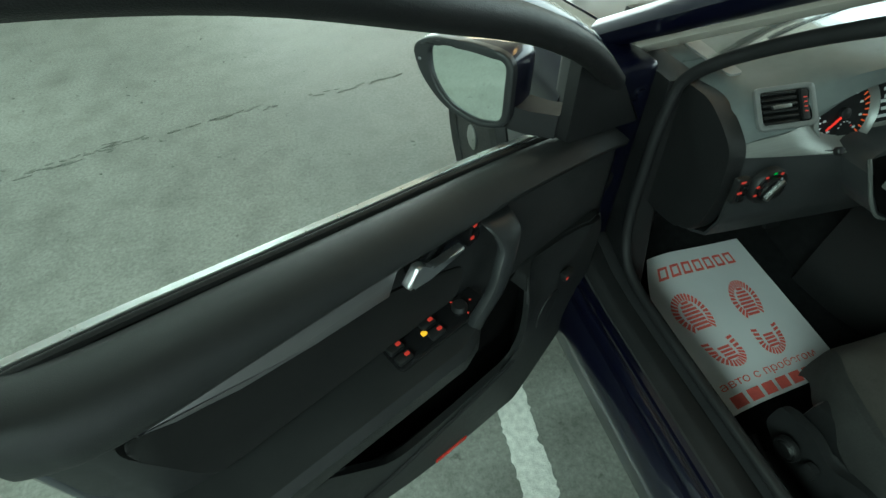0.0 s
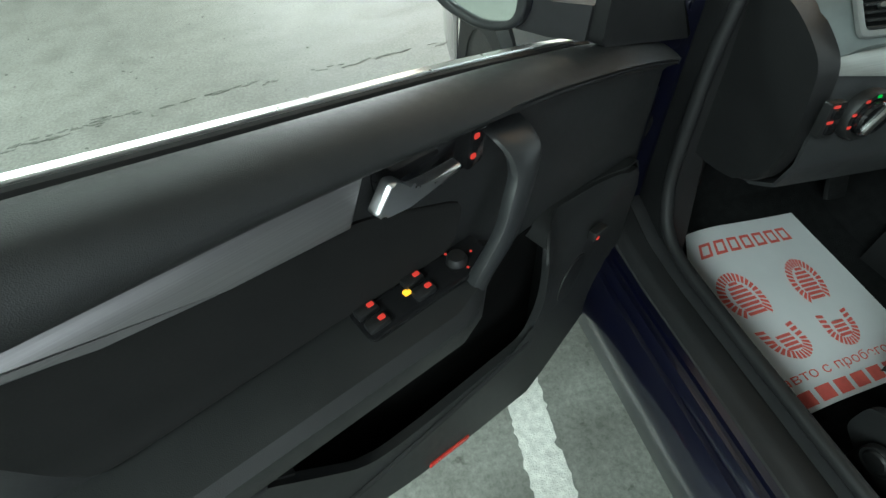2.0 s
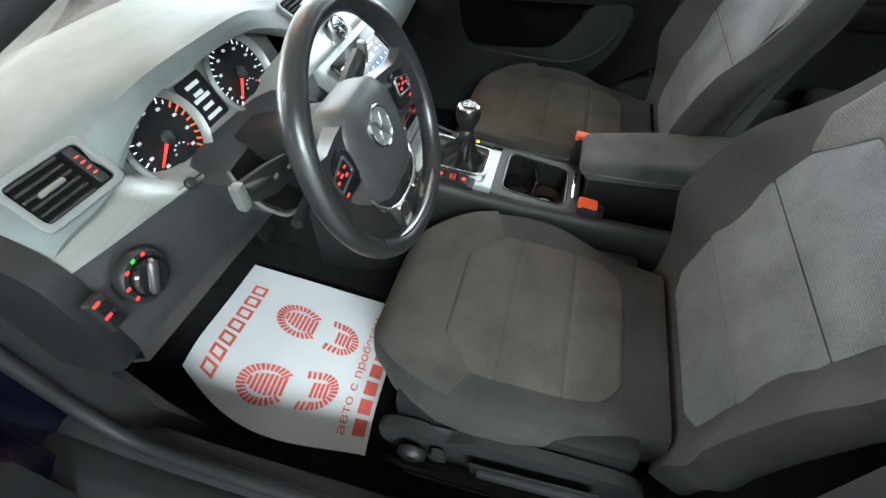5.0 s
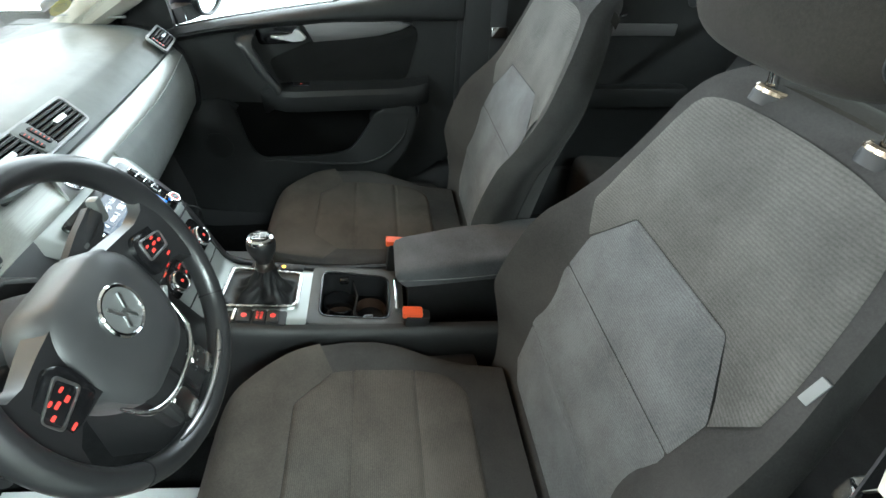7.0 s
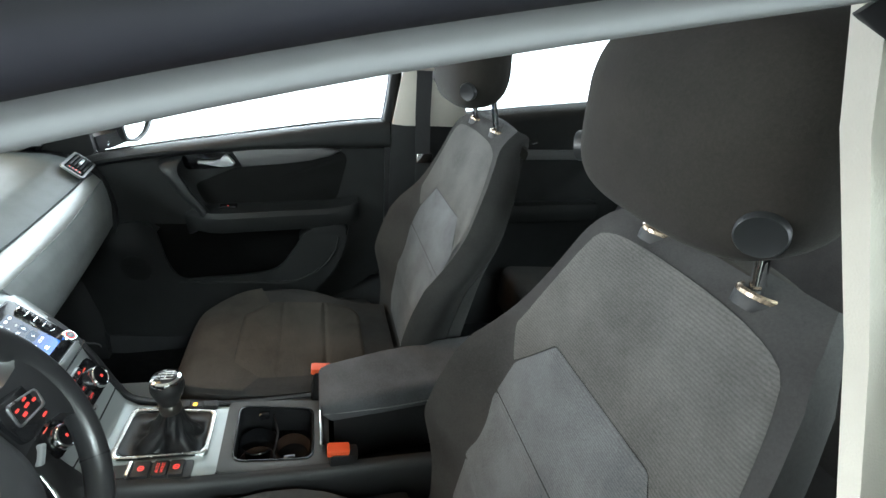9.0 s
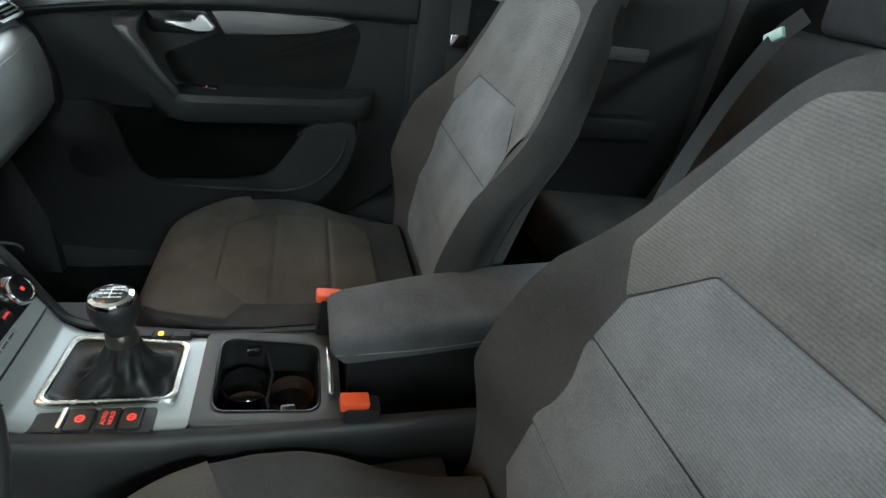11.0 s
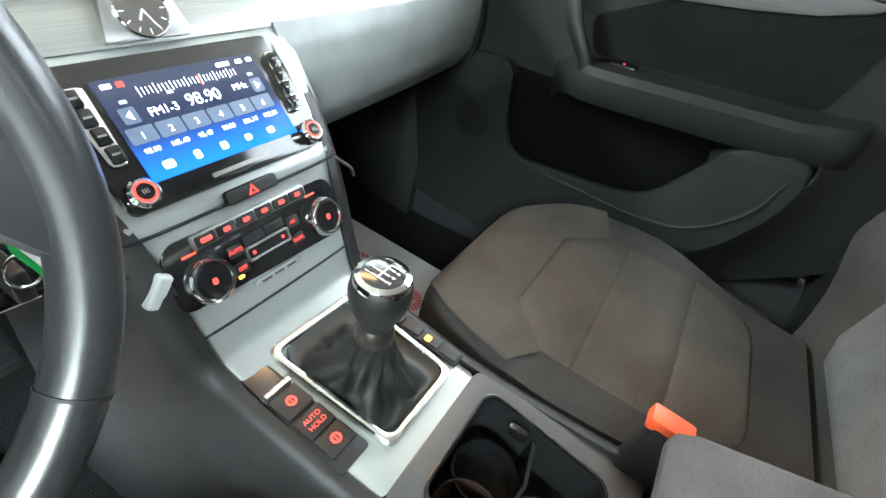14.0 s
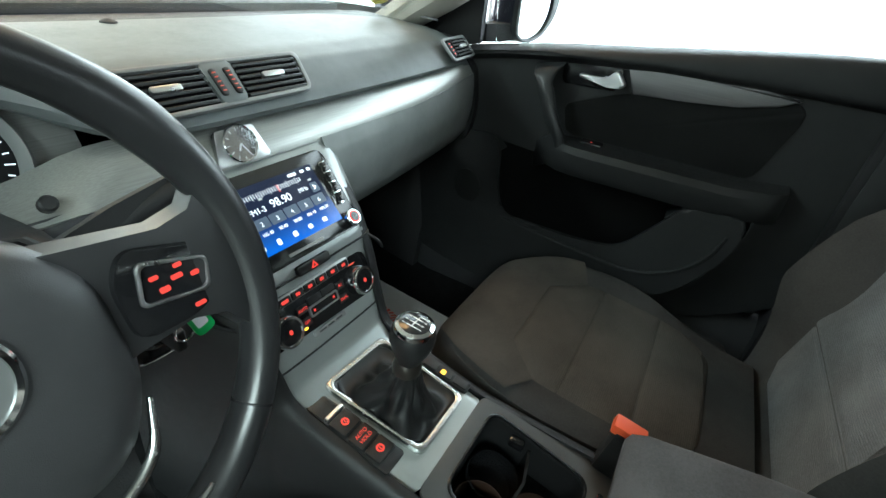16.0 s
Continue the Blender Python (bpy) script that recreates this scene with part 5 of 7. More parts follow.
part("faceplate", slab(B(), rounded([(-0.105, -0.001), (0.105, -0.001), (0.110, 0.123), (-0.110, 0.123)], 0.010), hm @ Matrix.Translation((0, 0, 0.001)), 0.007, 0.003), M["gloss"], hu, "glossy black faceplate")
part("disc_slot", slab(B(), rrect(0.0, 0.0075, 0.060, 0.004, 0.001), hm @ Matrix.Translation((0, 0, 0.0082)), 0.0015, 0.0005), M["grey_plastic"], hu)


def screen_mat():
    """The radio's lit screen: dark above, deep blue below."""
    m, t, p = nodes_of("radio_screen")
    g = t.nodes.new("ShaderNodeTexCoord")
    s = t.nodes.new("ShaderNodeSeparateXYZ")
    t.links.new(g.outputs["Generated"], s.inputs[0])
    r = ramp_node(t, s.outputs["Z"], (0.01, 0.16, 0.75), (0.012, 0.02, 0.05), 0.05, 0.45)
    t.links.new(r.outputs[0], p.inputs["Emission Color"])
    p.inputs["Emission Strength"].default_value = 1.0
    p.inputs["Base Color"].default_value = (0.01, 0.01, 0.012, 1)
    p.inputs["Roughness"].default_value = 0.12
    return m


M["screen"] = screen_mat()
sc = part("screen", slab(B(), rect(0.0, 0.0625, 0.154, 0.088), hm @ Matrix.Translation((0, 0, 0.0082)), 0.001, 0), M["screen"], hu, "lit blue and black radio screen", smooth=False)
tm = hm @ Matrix.Translation((0, 0, 0.0095))


def words(txt, x, y, size):
    part("screen_text", letters(B(), txt, tm @ Matrix.Translation((x, y, 0)), size, 0.0002), M["white_glow"], sc, smooth=False)


words("FM1-3", -0.035, 0.073, 0.0105)
words("98.90", 0.004, 0.075, 0.0155)
words("MHz", 0.044, 0.077, 0.0085)
for k, f in enumerate(("98.90", "105.40", "90.40", "98.80", "106.10", "102.90")):
    x = -0.063 + 0.0243 * k
    part("preset_tile", slab(B(), rrect(x, 0.0575, 0.0225, 0.014, 0.002), tm @ Matrix.Translation((0, 0, -0.0004)), 0.0003, 0), M["tile_glow"], sc)
    words(str(k + 1), x, 0.0565, 0.0085)
    words(f, x, 0.0435, 0.0062)
for k, (w, h) in enumerate(((0.010, 0.007), (0.006, 0.008), (0.007, 0.007), (0.007, 0.006), (0.008, 0.006))):
    part("screen_icon", slab(B(), rrect(-0.058 + 0.0267 * k, 0.029, w, h, 0.002), tm, 0.0004, 0), M["white_glow"], sc)
for k in range(27):
    part("tuner_tick", slab(B(), rect(-0.046 + 0.0036 * k, 0.0915, 0.0007, 0.006 if k % 4 else 0.009), tm, 0.0003, 0), M["white_glow"], sc)
part("tuner_needle", slab(B(), rect(0.010, 0.0905, 0.0011, 0.010), tm, 0.0005, 0), M["red_glow"], sc)
for x, w in ((-0.067, 0.008), (0.040, 0.014), (0.058, 0.007), (0.070, 0.006)):
    part("status_bar", slab(B(), rrect(x, 0.1005, w, 0.004, 0.001), tm, 0.0003, 0), M["white_glow"], sc)
for x in (-0.062, -0.022, 0.062):
    part("status_bar", slab(B(), rrect(x, 0.0862, 0.006, 0.003, 0.0008), tm, 0.0003, 0), M["white_dim"], sc)
part("status_bar", slab(B(), rrect(-0.056, 0.1003, 0.006, 0.005, 0.001), tm, 0.0003, 0), M["red_glow"], sc)
for s in (-1, 1):
    part("seek_tile", slab(B(), rrect(s * 0.0635, 0.0745, 0.013, 0.014, 0.002), tm @ Matrix.Translation((0, 0, -0.0002)), 0.0003, 0), M["tile_glow"], sc)
    part("seek_arrow", slab(B(), [(s * 0.0665, 0.0745), (s * 0.0615, 0.0785), (s * 0.0615, 0.0705)][::s], tm, 0.0004, 0), M["white_glow"], sc)
    bar_c = [(s * 0.0855, 0.0385), (s * 0.0985, 0.0385), (s * 0.1035, 0.1035), (s * 0.0830 if s < 0 else 0.0900, 0.1035)]
    part("button_bar", slab(B(), rounded(bar_c[::s], 0.004), hm @ Matrix.Translation((0, 0, 0.0078)), 0.0035, 0.0012), M["chrome"], hu, "chrome button rail")
    for k in range(4):
        x, y = s * (0.0920 + 0.0012 * k + (0.001 if s > 0 else -0.001)), 0.0475 + 0.0157 * k
        b = part("radio_button", slab(B(), rrect(x, y, 0.0105, 0.0142, 0.0015), hm @ Matrix.Translation((0, 0, 0.0108)), 0.0035, 0.0012), M["gloss"], hu)
        part("button_label", slab(B(), rrect(x, y, 0.0065, 0.0018, 0.0006), hm @ Matrix.Translation((0, 0, 0.0143)), 0.0004, 0), M["tag"], b)
    km = hm @ Matrix.Translation((s * 0.0905, 0.0130, 0.007))
    kb = part("radio_knob", turned(B(), km, [(0.0125, 0), (0.0125, 0.009), (0.0105, 0.0115), (0.0085, 0.0115)], 28), M["chrome"], hu, "chrome volume knob")
    part("knob_ring", turned(B(), km, [(0.0090, 0.0114), (0.0090, 0.0120), (0.0066, 0.0120), (0.0066, 0.0114)], 24), M["red_glow"], kb)
    part("knob_cap", turned(B(), km, [(0.0068, 0.009), (0.0068, 0.0124), (0, 0.0124)], 20), M["gloss"], kb)
    for k in range(3):
        part("cap_scratch", slab(B(), rect(-0.002 + 0.002 * k, 0, 0.0007, 0.004), km @ Matrix.Translation((0, 0, 0.0124)), 0.0002, 0), M["grey_plastic"], kb)
# hazard switch and climate panel
pm = axes((0, 0.1445, 0.5918), (1, 0, 0), (0, 0.42, 0.908))
hz = thing("hazard_switch", "black hazard switch with a lit red triangle", "switch", (0, 0.17, 0.64))
part("button", slab(B(), rrect(0.002, 0.0605, 0.058, 0.0135, 0.004), pm @ Matrix.Translation((0, 0, 0.004)), 0.006, 0.002), M["black"], hz)
part("triangle", slab(B(), [(-0.005, 0.0562), (0.007, 0.0562), (0.001, 0.0660)], pm @ Matrix.Translation((0, 0, 0.010)), 0.0006, 0, hole=[(-0.0018, 0.0578), (0.0038, 0.0578), (0.001, 0.0622)]), M["red_glow"], hz)
cp = thing("climate_panel", "black climate panel with chrome-ringed knobs and red symbols", "climate control", (0, 0.145, 0.59))
part("panel", slab(B(), rounded([(-0.104, -0.018), (0.094, -0.025), (0.098, 0.032), (0.088, 0.040), (-0.090, 0.045), (-0.102, 0.034)], 0.012), pm @ Matrix.Translation((0, 0, -0.001)), 0.005, 0.002), M["gloss"], cp)
for s in (-1, 1):
    km = pm @ Matrix.Translation((s * 0.0715, 0.001, 0.003))
    kb = part("temperature_knob", turned(B(), km, [(0.0215, 0), (0.0215, 0.010), (0.0195, 0.0135), (0.0168, 0.0135), (0.0160, 0.0115)], 36), M["chrome"], cp, "chrome knob ring")
    part("knob_face", turned(B(), km, [(0.0163, 0.0), (0.0163, 0.0120), (0, 0.0125)], 28), M["gloss"], kb)
    part("knob_symbol", slab(B(), rrect(0, 0, 0.005, 0.006, 0.002), km @ Matrix.Translation((0, 0, 0.0124)), 0.0006, 0), M["red_glow"], kb)
    part("panel_symbol", slab(B(), rrect(s * 0.0715 - 0.006, 0.029, 0.014, 0.0022, 0.001), pm @ Matrix.Translation((0, 0, 0.0041)), 0.0004, 0), M["red_dim"], cp)
part("button_bar", slab(B(), rrect(-0.0065, 0.0370, 0.132, 0.0135, 0.003), pm @ Matrix.Translation((0, 0, 0.003)), 0.005, 0.002), M["satin"], cp, "slim satin bar round the buttons")
for k in range(6):
    x = -0.0600 + 0.0214 * k
    b = part("climate_button", slab(B(), rrect(x, 0.0370, 0.0195, 0.0098, 0.0015), pm @ Matrix.Translation((0, 0, 0.0072)), 0.0025, 0.001), M["black"], cp)
    part("button_symbol", slab(B(), rrect(x, 0.0370, 0.011 if k == 0 else 0.007, 0.0042, 0.0012), pm @ Matrix.Translation((0, 0, 0.0097)), 0.0005, 0), M["red_glow"], b)
part("display_frame", slab(B(), rrect(-0.003, 0.0035, 0.054, 0.0150, 0.003, 3), pm @ Matrix.Translation((0, 0, 0.003)), 0.0045, 0.0012, hole=rrect(-0.003, 0.0035, 0.048, 0.0100, 0.002, 3)), M["satin"], cp, "satin frame round the climate display")
part("climate_display", slab(B(), rrect(-0.003, 0.0035, 0.049, 0.011, 0.002), pm @ Matrix.Translation((0, 0, 0.003)), 0.003, 0.0005), M["dial"], cp)
for x in (-0.021, 0.015):
    part("button_symbol", slab(B(), rrect(x, 0.0035, 0.0035, 0.0035, 0.001), pm @ Matrix.Translation((0, 0, 0.0062)), 0.0004, 0), M["red_glow"], cp)
for x in (-0.0155, 0.0095):
    part("climate_button", slab(B(), rrect(x, 0.0175, 0.024, 0.0095, 0.0015), pm @ Matrix.Translation((0, 0, 0.0035)), 0.0035, 0.001), M["black"], cp)
for txt, x, y in (("AUTO", -0.0385, 0.0135), ("OFF", -0.0385, -0.0045), ("AC", 0.0315, 0.0125), ("DUAL", 0.0315, -0.0070)):
    b = part("climate_button", slab(B(), rrect(x, y, 0.0165, 0.0115, 0.0015), pm @ Matrix.Translation((0, 0, 0.0035)), 0.0035, 0.001), M["black"], cp)
    part("button_text", letters(B(), txt, pm @ Matrix.Translation((x, y, 0.0072)), 0.0055, 0.0002), M["red_glow"], b, smooth=False)
part("button_light", slab(B(), rrect(-0.042, -0.0125, 0.006, 0.003, 0.001), pm @ Matrix.Translation((0, 0, 0.0042)), 0.0006, 0), M["amber_glow"], cp)
tag = thing("airbag_sign", "small dark warning strip on the silver fascia", "sign", (0, 0.13, 0.55))
part("strip", slab(B(), rrect(-0.002, -0.0285, 0.060, 0.0075, 0.0025), pm @ Matrix.Translation((0, 0, -0.004)), 0.0075, 0.0015), M["grey_plastic"], tag)
for x in (-0.018, -0.002, 0.014):
    part("bar", slab(B(), rect(x, -0.0285, 0.012, 0.0020), pm @ Matrix.Translation((0, 0, 0.0035)), 0.0004, 0), M["black"], tag)
part("fascia_seam", tube(B(), [(-0.121, 0.1725, 0.650), (-0.114, 0.1640, 0.6470), (-0.06, 0.1628, 0.6455), (0.06, 0.1628, 0.6455), (0.114, 0.1640, 0.6470), (0.121, 0.1725, 0.650)], 0.0016, 8, 5), M["rubber"], stack)
part("fascia_seam", tube(B(), [(-0.103, 0.1255, 0.5485), (-0.05, 0.1235, 0.5487), (0.05, 0.1235, 0.5487), (0.103, 0.1255, 0.5485)], 0.0014, 8, 5), M["rubber"], stack)
# clock
km = axes((-0.003, 0.2795, 0.781), (1, 0, 0), (0, 0.45, 0.89))
ck = thing("dashboard_clock", "round analogue clock on a silver plate", "clock", (-0.003, 0.28, 0.76))
part("plate", slab(B(), rounded([(-0.040, -0.023), (0.040, -0.023), (0.028, 0.020), (-0.028, 0.020)], 0.003), km @ Matrix.Translation((0, 0, -0.004)), 0.008, 0.002), M["satin"], ck)
part("bezel", turned(B(), km, [(0.0240, 0.003), (0.0240, 0.007), (0.0228, 0.0085), (0.0218, 0.006)], 36), M["chrome"], ck)
part("face", turned(B(), km, [(0.0220, 0.003), (0.0220, 0.0058), (0, 0.0058)], 28), M["gloss"], ck)
for k in range(12):
    part("hour_mark", slab(B(), rect(0.0180, 0, 0.0046, 0.0010), km @ Matrix.Rotation(radians(30 * k), 4, "Z") @ Matrix.Translation((0, 0, 0.0059)), 0.0003, 0), M["white_dim"], ck)
for q, l, w in ((-122, 0.010, 0.0016), (-62, 0.0155, 0.0012)):
    part("clock_hand", slab(B(), rect(l / 2, 0, l, w), km @ Matrix.Rotation(radians(q), 4, "Z") @ Matrix.Translation((0, 0, 0.0064)), 0.0004, 0), M["white_dim"], ck)

# ---- gear lever, console top ----
def con_z(y):
    return interp(y, [-0.5, -0.08, 0.0, 0.06, 0.104, 0.126], [0.468, 0.498, 0.506, 0.514, 0.528, 0.552])


gm = axes((0.010, 0.020, 0.4895), (1, 0, 0), (0, 1, 0.13))
gear = thing("gear_lever", "gear lever with chrome-topped knob and black leather gaiter", "gear lever", (0.01, 0.03, 0.48))
part("gaiter_frame", slab(B(), rounded([(-0.058, -0.078), (0.053, -0.078), (0.063, 0.078), (-0.063, 0.084)], 0.014, 5), gm @ Matrix.Translation((0, 0, 0.0)), 0.011, 0.004,
                          hole=rounded([(-0.051, -0.070), (0.046, -0.070), (0.055, 0.068), (-0.055, 0.074)], 0.012, 5)), M["frame_metal"], gear, "polished silver gaiter frame")


def gaiter(u, v):
    """Leather boot: square below, round above, with folds."""
    q = 2 * math.pi * u
    c, s = math.cos(q), math.sin(q)
    k = 1 / max(abs(c), abs(s))
    k = min(k, 1.28)
    sq = Vector((c * k * 0.0515 - 0.002, s * k * 0.071 + 0.001, 0.0))
    rr = 0.017
    t = v
    fold = 0.010 * math.sin(math.pi * t) * abs(math.sin(2 * q + 0.5)) ** 0.7 + 0.005 * math.sin(math.pi * t) * math.sin(5 * q + 6 * t) + 0.0025 * math.sin(math.pi * t) * math.sin(11 * q - 9 * t) - 0.004 * math.sin(math.pi * t)
    rad = (1 - t) ** 1.9
    top = Vector((c * rr - 0.0235, s * rr - 0.012, 0.074))
    p = sq * rad + top * (1 - rad)
    p.z = 0.008 + 0.084 * t ** 1.6 - 0.010 * math.sin(math.pi * min(1, t * 2.2)) * (1 - t)
    d = Vector((c, s, 0)) * fold
    return gm @ (p + d)


part("gaiter", sheet(B(), gaiter, 72, 26, 0.002), M["boot"], gear, "creased black leather gaiter", sharp=60)
ax = axes(gm @ Vector((-0.0235, -0.012, 0.088)), (1, 0, 0), (0, 1, 0.06))
part("lever_collar", turned(B(), ax, [(0.0180, -0.003), (0.0185, 0.004), (0.0170, 0.014), (0.0145, 0.018)], 24), M["dark_metal"], gear, "dark metal lever collar")
kb = part("knob_body", turned(B(), ax, [(0.0145, 0.012), (0.017, 0.022), (0.0235, 0.036), (0.0272, 0.049), (0.0277, 0.057), (0.0262, 0.066), (0.0235, 0.0705)], 32), M["boot"], gear, "black leather knob")
part("knob_ring", turned(B(), ax, [(0.0245, 0.064), (0.0253, 0.068), (0.0235, 0.0735), (0.019, 0.0755), (0.018, 0.073)], 32), M["chrome"], kb, "chrome knob ring")
part("knob_plate", turned(B(), ax, [(0.019, 0.070), (0.019, 0.0745), (0.012, 0.0762), (0, 0.0768)], 28), M["gloss"], kb)
gt = ax @ Matrix.Translation((0, 0, 0.0768))
for x in (-0.008, -0.001, 0.006):
    part("gate_line", slab(B(), rect(x, 0, 0.0012, 0.014), gt, 0.0004, 0), M["white_paint"], kb)
part("gate_line", slab(B(), rect(0.001, 0, 0.020, 0.0012), gt, 0.0004, 0), M["white_paint"], kb)
part("gate_line", slab(B(), rect(0.011, -0.0035, 0.0012, 0.007), gt, 0.0004, 0), M["white_paint"], kb)
for txt, x, y in (("1", -0.008, 0.0105), ("3", -0.001, 0.0105), ("5", 0.006, 0.0105), ("2", -0.008, -0.0105), ("4", -0.001, -0.0105), ("6", 0.006, -0.0105), ("R", 0.0115, -0.0105)):
    part("gate_number", letters(B(), txt, gt @ Matrix.Translation((x, y, 0)), 0.006, 0.0002), M["white_paint"], kb, smooth=False)

# switch row beside the lever
bm_ = axes((-0.076, 0.02, 0.4896), (1, 0, 0), (0, 1, 0.13))
row = thing("console_switches", "row of black console switches with red symbols", "switches", (-0.07, 0.02, 0.48))
part("row_base", slab(B(), rounded([(-0.018, -0.058), (0.020, -0.058), (0.016, 0.086), (-0.012, 0.086)], 0.004), bm_, 0.004, 0.002), M["black"], row)
part("tray", slab(B(), rrect(0.001, 0.062, 0.026, 0.030, 0.003), bm_ @ Matrix.Translation((0, 0, 0.004)), 0.0006, 0), M["gloss"], row)
part("brake_lever_tip", box(B(), bm_ @ Vector((0.002, 0.042, 0.008)), (0.030, 0.006, 0.010), 0.002), M["strip"], row, "bright parking brake switch edge")
for y, w in ((0.024, 0.028), (-0.006, 0.024), (-0.032, 0.024)):
    b = part("switch", slab(B(), rrect(0.002, y, 0.032, w, 0.003), bm_ @ Matrix.Translation((0, 0, 0.004)), 0.005, 0.002), M["black"], row)
    if w == 0.024 and y > -0.01:
        for txt, dy in (("AUTO", 0.004), ("HOLD", -0.004)):
            part("switch_text", letters(B(), txt, bm_ @ Matrix.Translation((0.002, y + dy, 0.0091)) @ Matrix.Rotation(0.0, 4, "Z"), 0.0072, 0.0002), M["red_glow"], b, smooth=False)
    else:
        part("switch_symbol", slab(B(), circle(0.002, y, 0.0055, 16), bm_ @ Matrix.Translation((0, 0, 0.009)), 0.0006, 0, hole=circle(0.002, y, 0.0030, 16)), M["red_glow"], b)
        part("switch_symbol", slab(B(), rect(0.002, y, 0.0015, 0.004), bm_ @ Matrix.Translation((0, 0, 0.009)), 0.0006, 0), M["red_glow"], b)
rm = axes((0.086, 0.0, 0.4868), (1, 0, 0), (0, 1, 0.13))
r2 = thing("side_switches", "narrow switch strip with a lit amber symbol", "switches", (0.084, 0, 0.5))
part("row_base", slab(B(), rrect(-0.003, 0.002, 0.020, 0.115, 0.004), rm, 0.005, 0.002), M["black"], r2)
for y in (0.036, 0.010, -0.016, -0.042):
    b = part("switch", slab(B(), rrect(-0.003, y, 0.016, 0.022, 0.002), rm @ Matrix.Translation((0, 0, 0.005)), 0.003, 0.001), M["black"], r2)
part("switch_symbol", slab(B(), rrect(-0.006, -0.012, 0.008, 0.007, 0.002), rm @ Matrix.Translation((0, 0, 0.008)), 0.0008, 0), M["amber_glow"], r2)
part("switch_symbol", slab(B(), rrect(-0.007, 0.036, 0.003, 0.003, 0.001), rm @ Matrix.Translation((0, 0, 0.008)), 0.0008, 0), M["red_glow"], r2)

# cup holder
um = axes((0.0, -0.174, 0.4650), (1, 0, 0), (0, 1, 0.12))
cup = thing("cup_holder", "black double cup holder sunk in the console", "cup holder", (0, -0.17, 0.40))
hole = rounded([(-0.072, -0.074), (0.060, -0.074), (0.074, 0.074), (-0.066, 0.074)], 0.022, 6)
part("console_top", slab(B(), rounded([(-0.096, -0.106), (0.096, -0.106), (0.088, 0.098), (-0.088, 0.098)], 0.012, 6), um @ Matrix.Translation((0, 0, -0.004)), 0.008, 0.003, hole=hole), M["con_top"], cup, "dark grey console top")
part("well_rim", slab(B(), [(p.x * 1.03, p.y * 1.03) for p in hole], um @ Matrix.Translation((0, 0, 0.003)), 0.003, 0.001, hole=[(p.x * 0.985, p.y * 0.985) for p in hole]), M["gloss"], cup)
well = B()
loft(well, [[um @ Vector((p.x, p.y, z)) for p in hole] for z in (0.002, -0.075)], caps=False)
bmesh.ops.recalc_face_normals(well, faces=well.faces)
part("well", well, M["rubber"], cup)
part("well_floor", slab(B(), hole, um @ Matrix.Translation((0, 0, -0.078)), 0.004, 0), M["cup_tint"], cup, "brown-black rubber floor")
for x, y, q in ((0.014, 0.034, 0), (-0.036, 0.030, 0), (-0.006, -0.036, 0)):
    part("cup_ring", turned(B(), um @ Matrix.Translation((x, y, -0.073)), [(0.030, 0), (0.0345, 0.004), (0.036, 0.038), (0.034, 0.040), (0.032, 0.006), (0.0, 0.003)], 28), M["cup_tint"] if x < 0.01 else M["gloss"], cup)
part("cup_divider", loft(B(), [[um @ Vector((x, y0, -0.07)), um @ Vector((x, y0 - 0.006, -0.07)), um @ Vector((x, y0 - 0.005, z)), um @ Vector((x, y0 - 0.001, z))] for x, y0, z in ((-0.066, -0.006, -0.030), (-0.03, 0.004, -0.022), (0.02, -0.002, -0.020), (0.064, 0.010, -0.012))]), M["gloss"], cup)
for x, y in ((0.062, 0.026), (-0.056, -0.030)):
    part("cup_clip", box(B(), um @ Vector((x, y, -0.012)), (0.012, 0.022, 0.016), 0.004), M["gloss"], cup)
part("cup_stud", turned(B(), um @ Matrix.Translation((-0.058, -0.040, -0.028)), [(0.006, 0), (0.006, 0.004), (0.004, 0.006), (0, 0.006)], 14), M["satin"], cup)
part("roller_handle", slab(B(), rrect(-0.002, -0.090, 0.098, 0.009, 0.004), um @ Matrix.Translation((0, 0, 0.004)), 0.012, 0.004), M["chrome"], cup, "chrome shutter handle")
# armrest
am = thing("armrest", "padded dark grey cloth centre armrest", "armrest", (0.02, -0.46, 0.42))


def arm_ring(y, w, zt, zb, r=0.018):
    x0 = 0.020 + (-y - 0.26) * 0.03
    pts = rounded([(x0 - w, zb), (x0 + w, zb), (x0 + w, zt), (x0 - w, zt)], [0.006, 0.006, r, r], 4)
    return [(p.x, y, p.y) for p in pts]


part("lid", loft(B(), [arm_ring(y, w, zt, zb) for y, w, zt, zb in ((-0.264, 0.050, 0.556, 0.541), (-0.269, 0.058, 0.562, 0.533), (-0.286, 0.064, 0.567, 0.520), (-0.40, 0.068, 0.582, 0.526), (-0.55, 0.069, 0.594, 0.534), (-0.68, 0.066, 0.598, 0.538), (-0.695, 0.058, 0.590, 0.542))]), M["bolster2"], am, "dark cloth lid")
part("base", loft(B(), [arm_ring(y, 0.056, zt, 0.40, 0.004) for y, zt in ((-0.290, 0.519), (-0.40, 0.523), (-0.66, 0.530))]), M["black"], am)
seam_pts = [(-0.272, 0.540), (-0.40, 0.541), (-0.55, 0.549), (-0.68, 0.554)]
for side in MIR:
    part("lid_seam", tube(B(), [(0.020 + (-y - 0.26) * 0.03 + side * interp(-y, [0.262, 0.40, 0.55, 0.68], [0.0615, 0.0688, 0.0698, 0.0668]), y, z) for y, z in seam_pts], 0.0011, 6, 4), M["pearl"], am, "grey stitched seam")
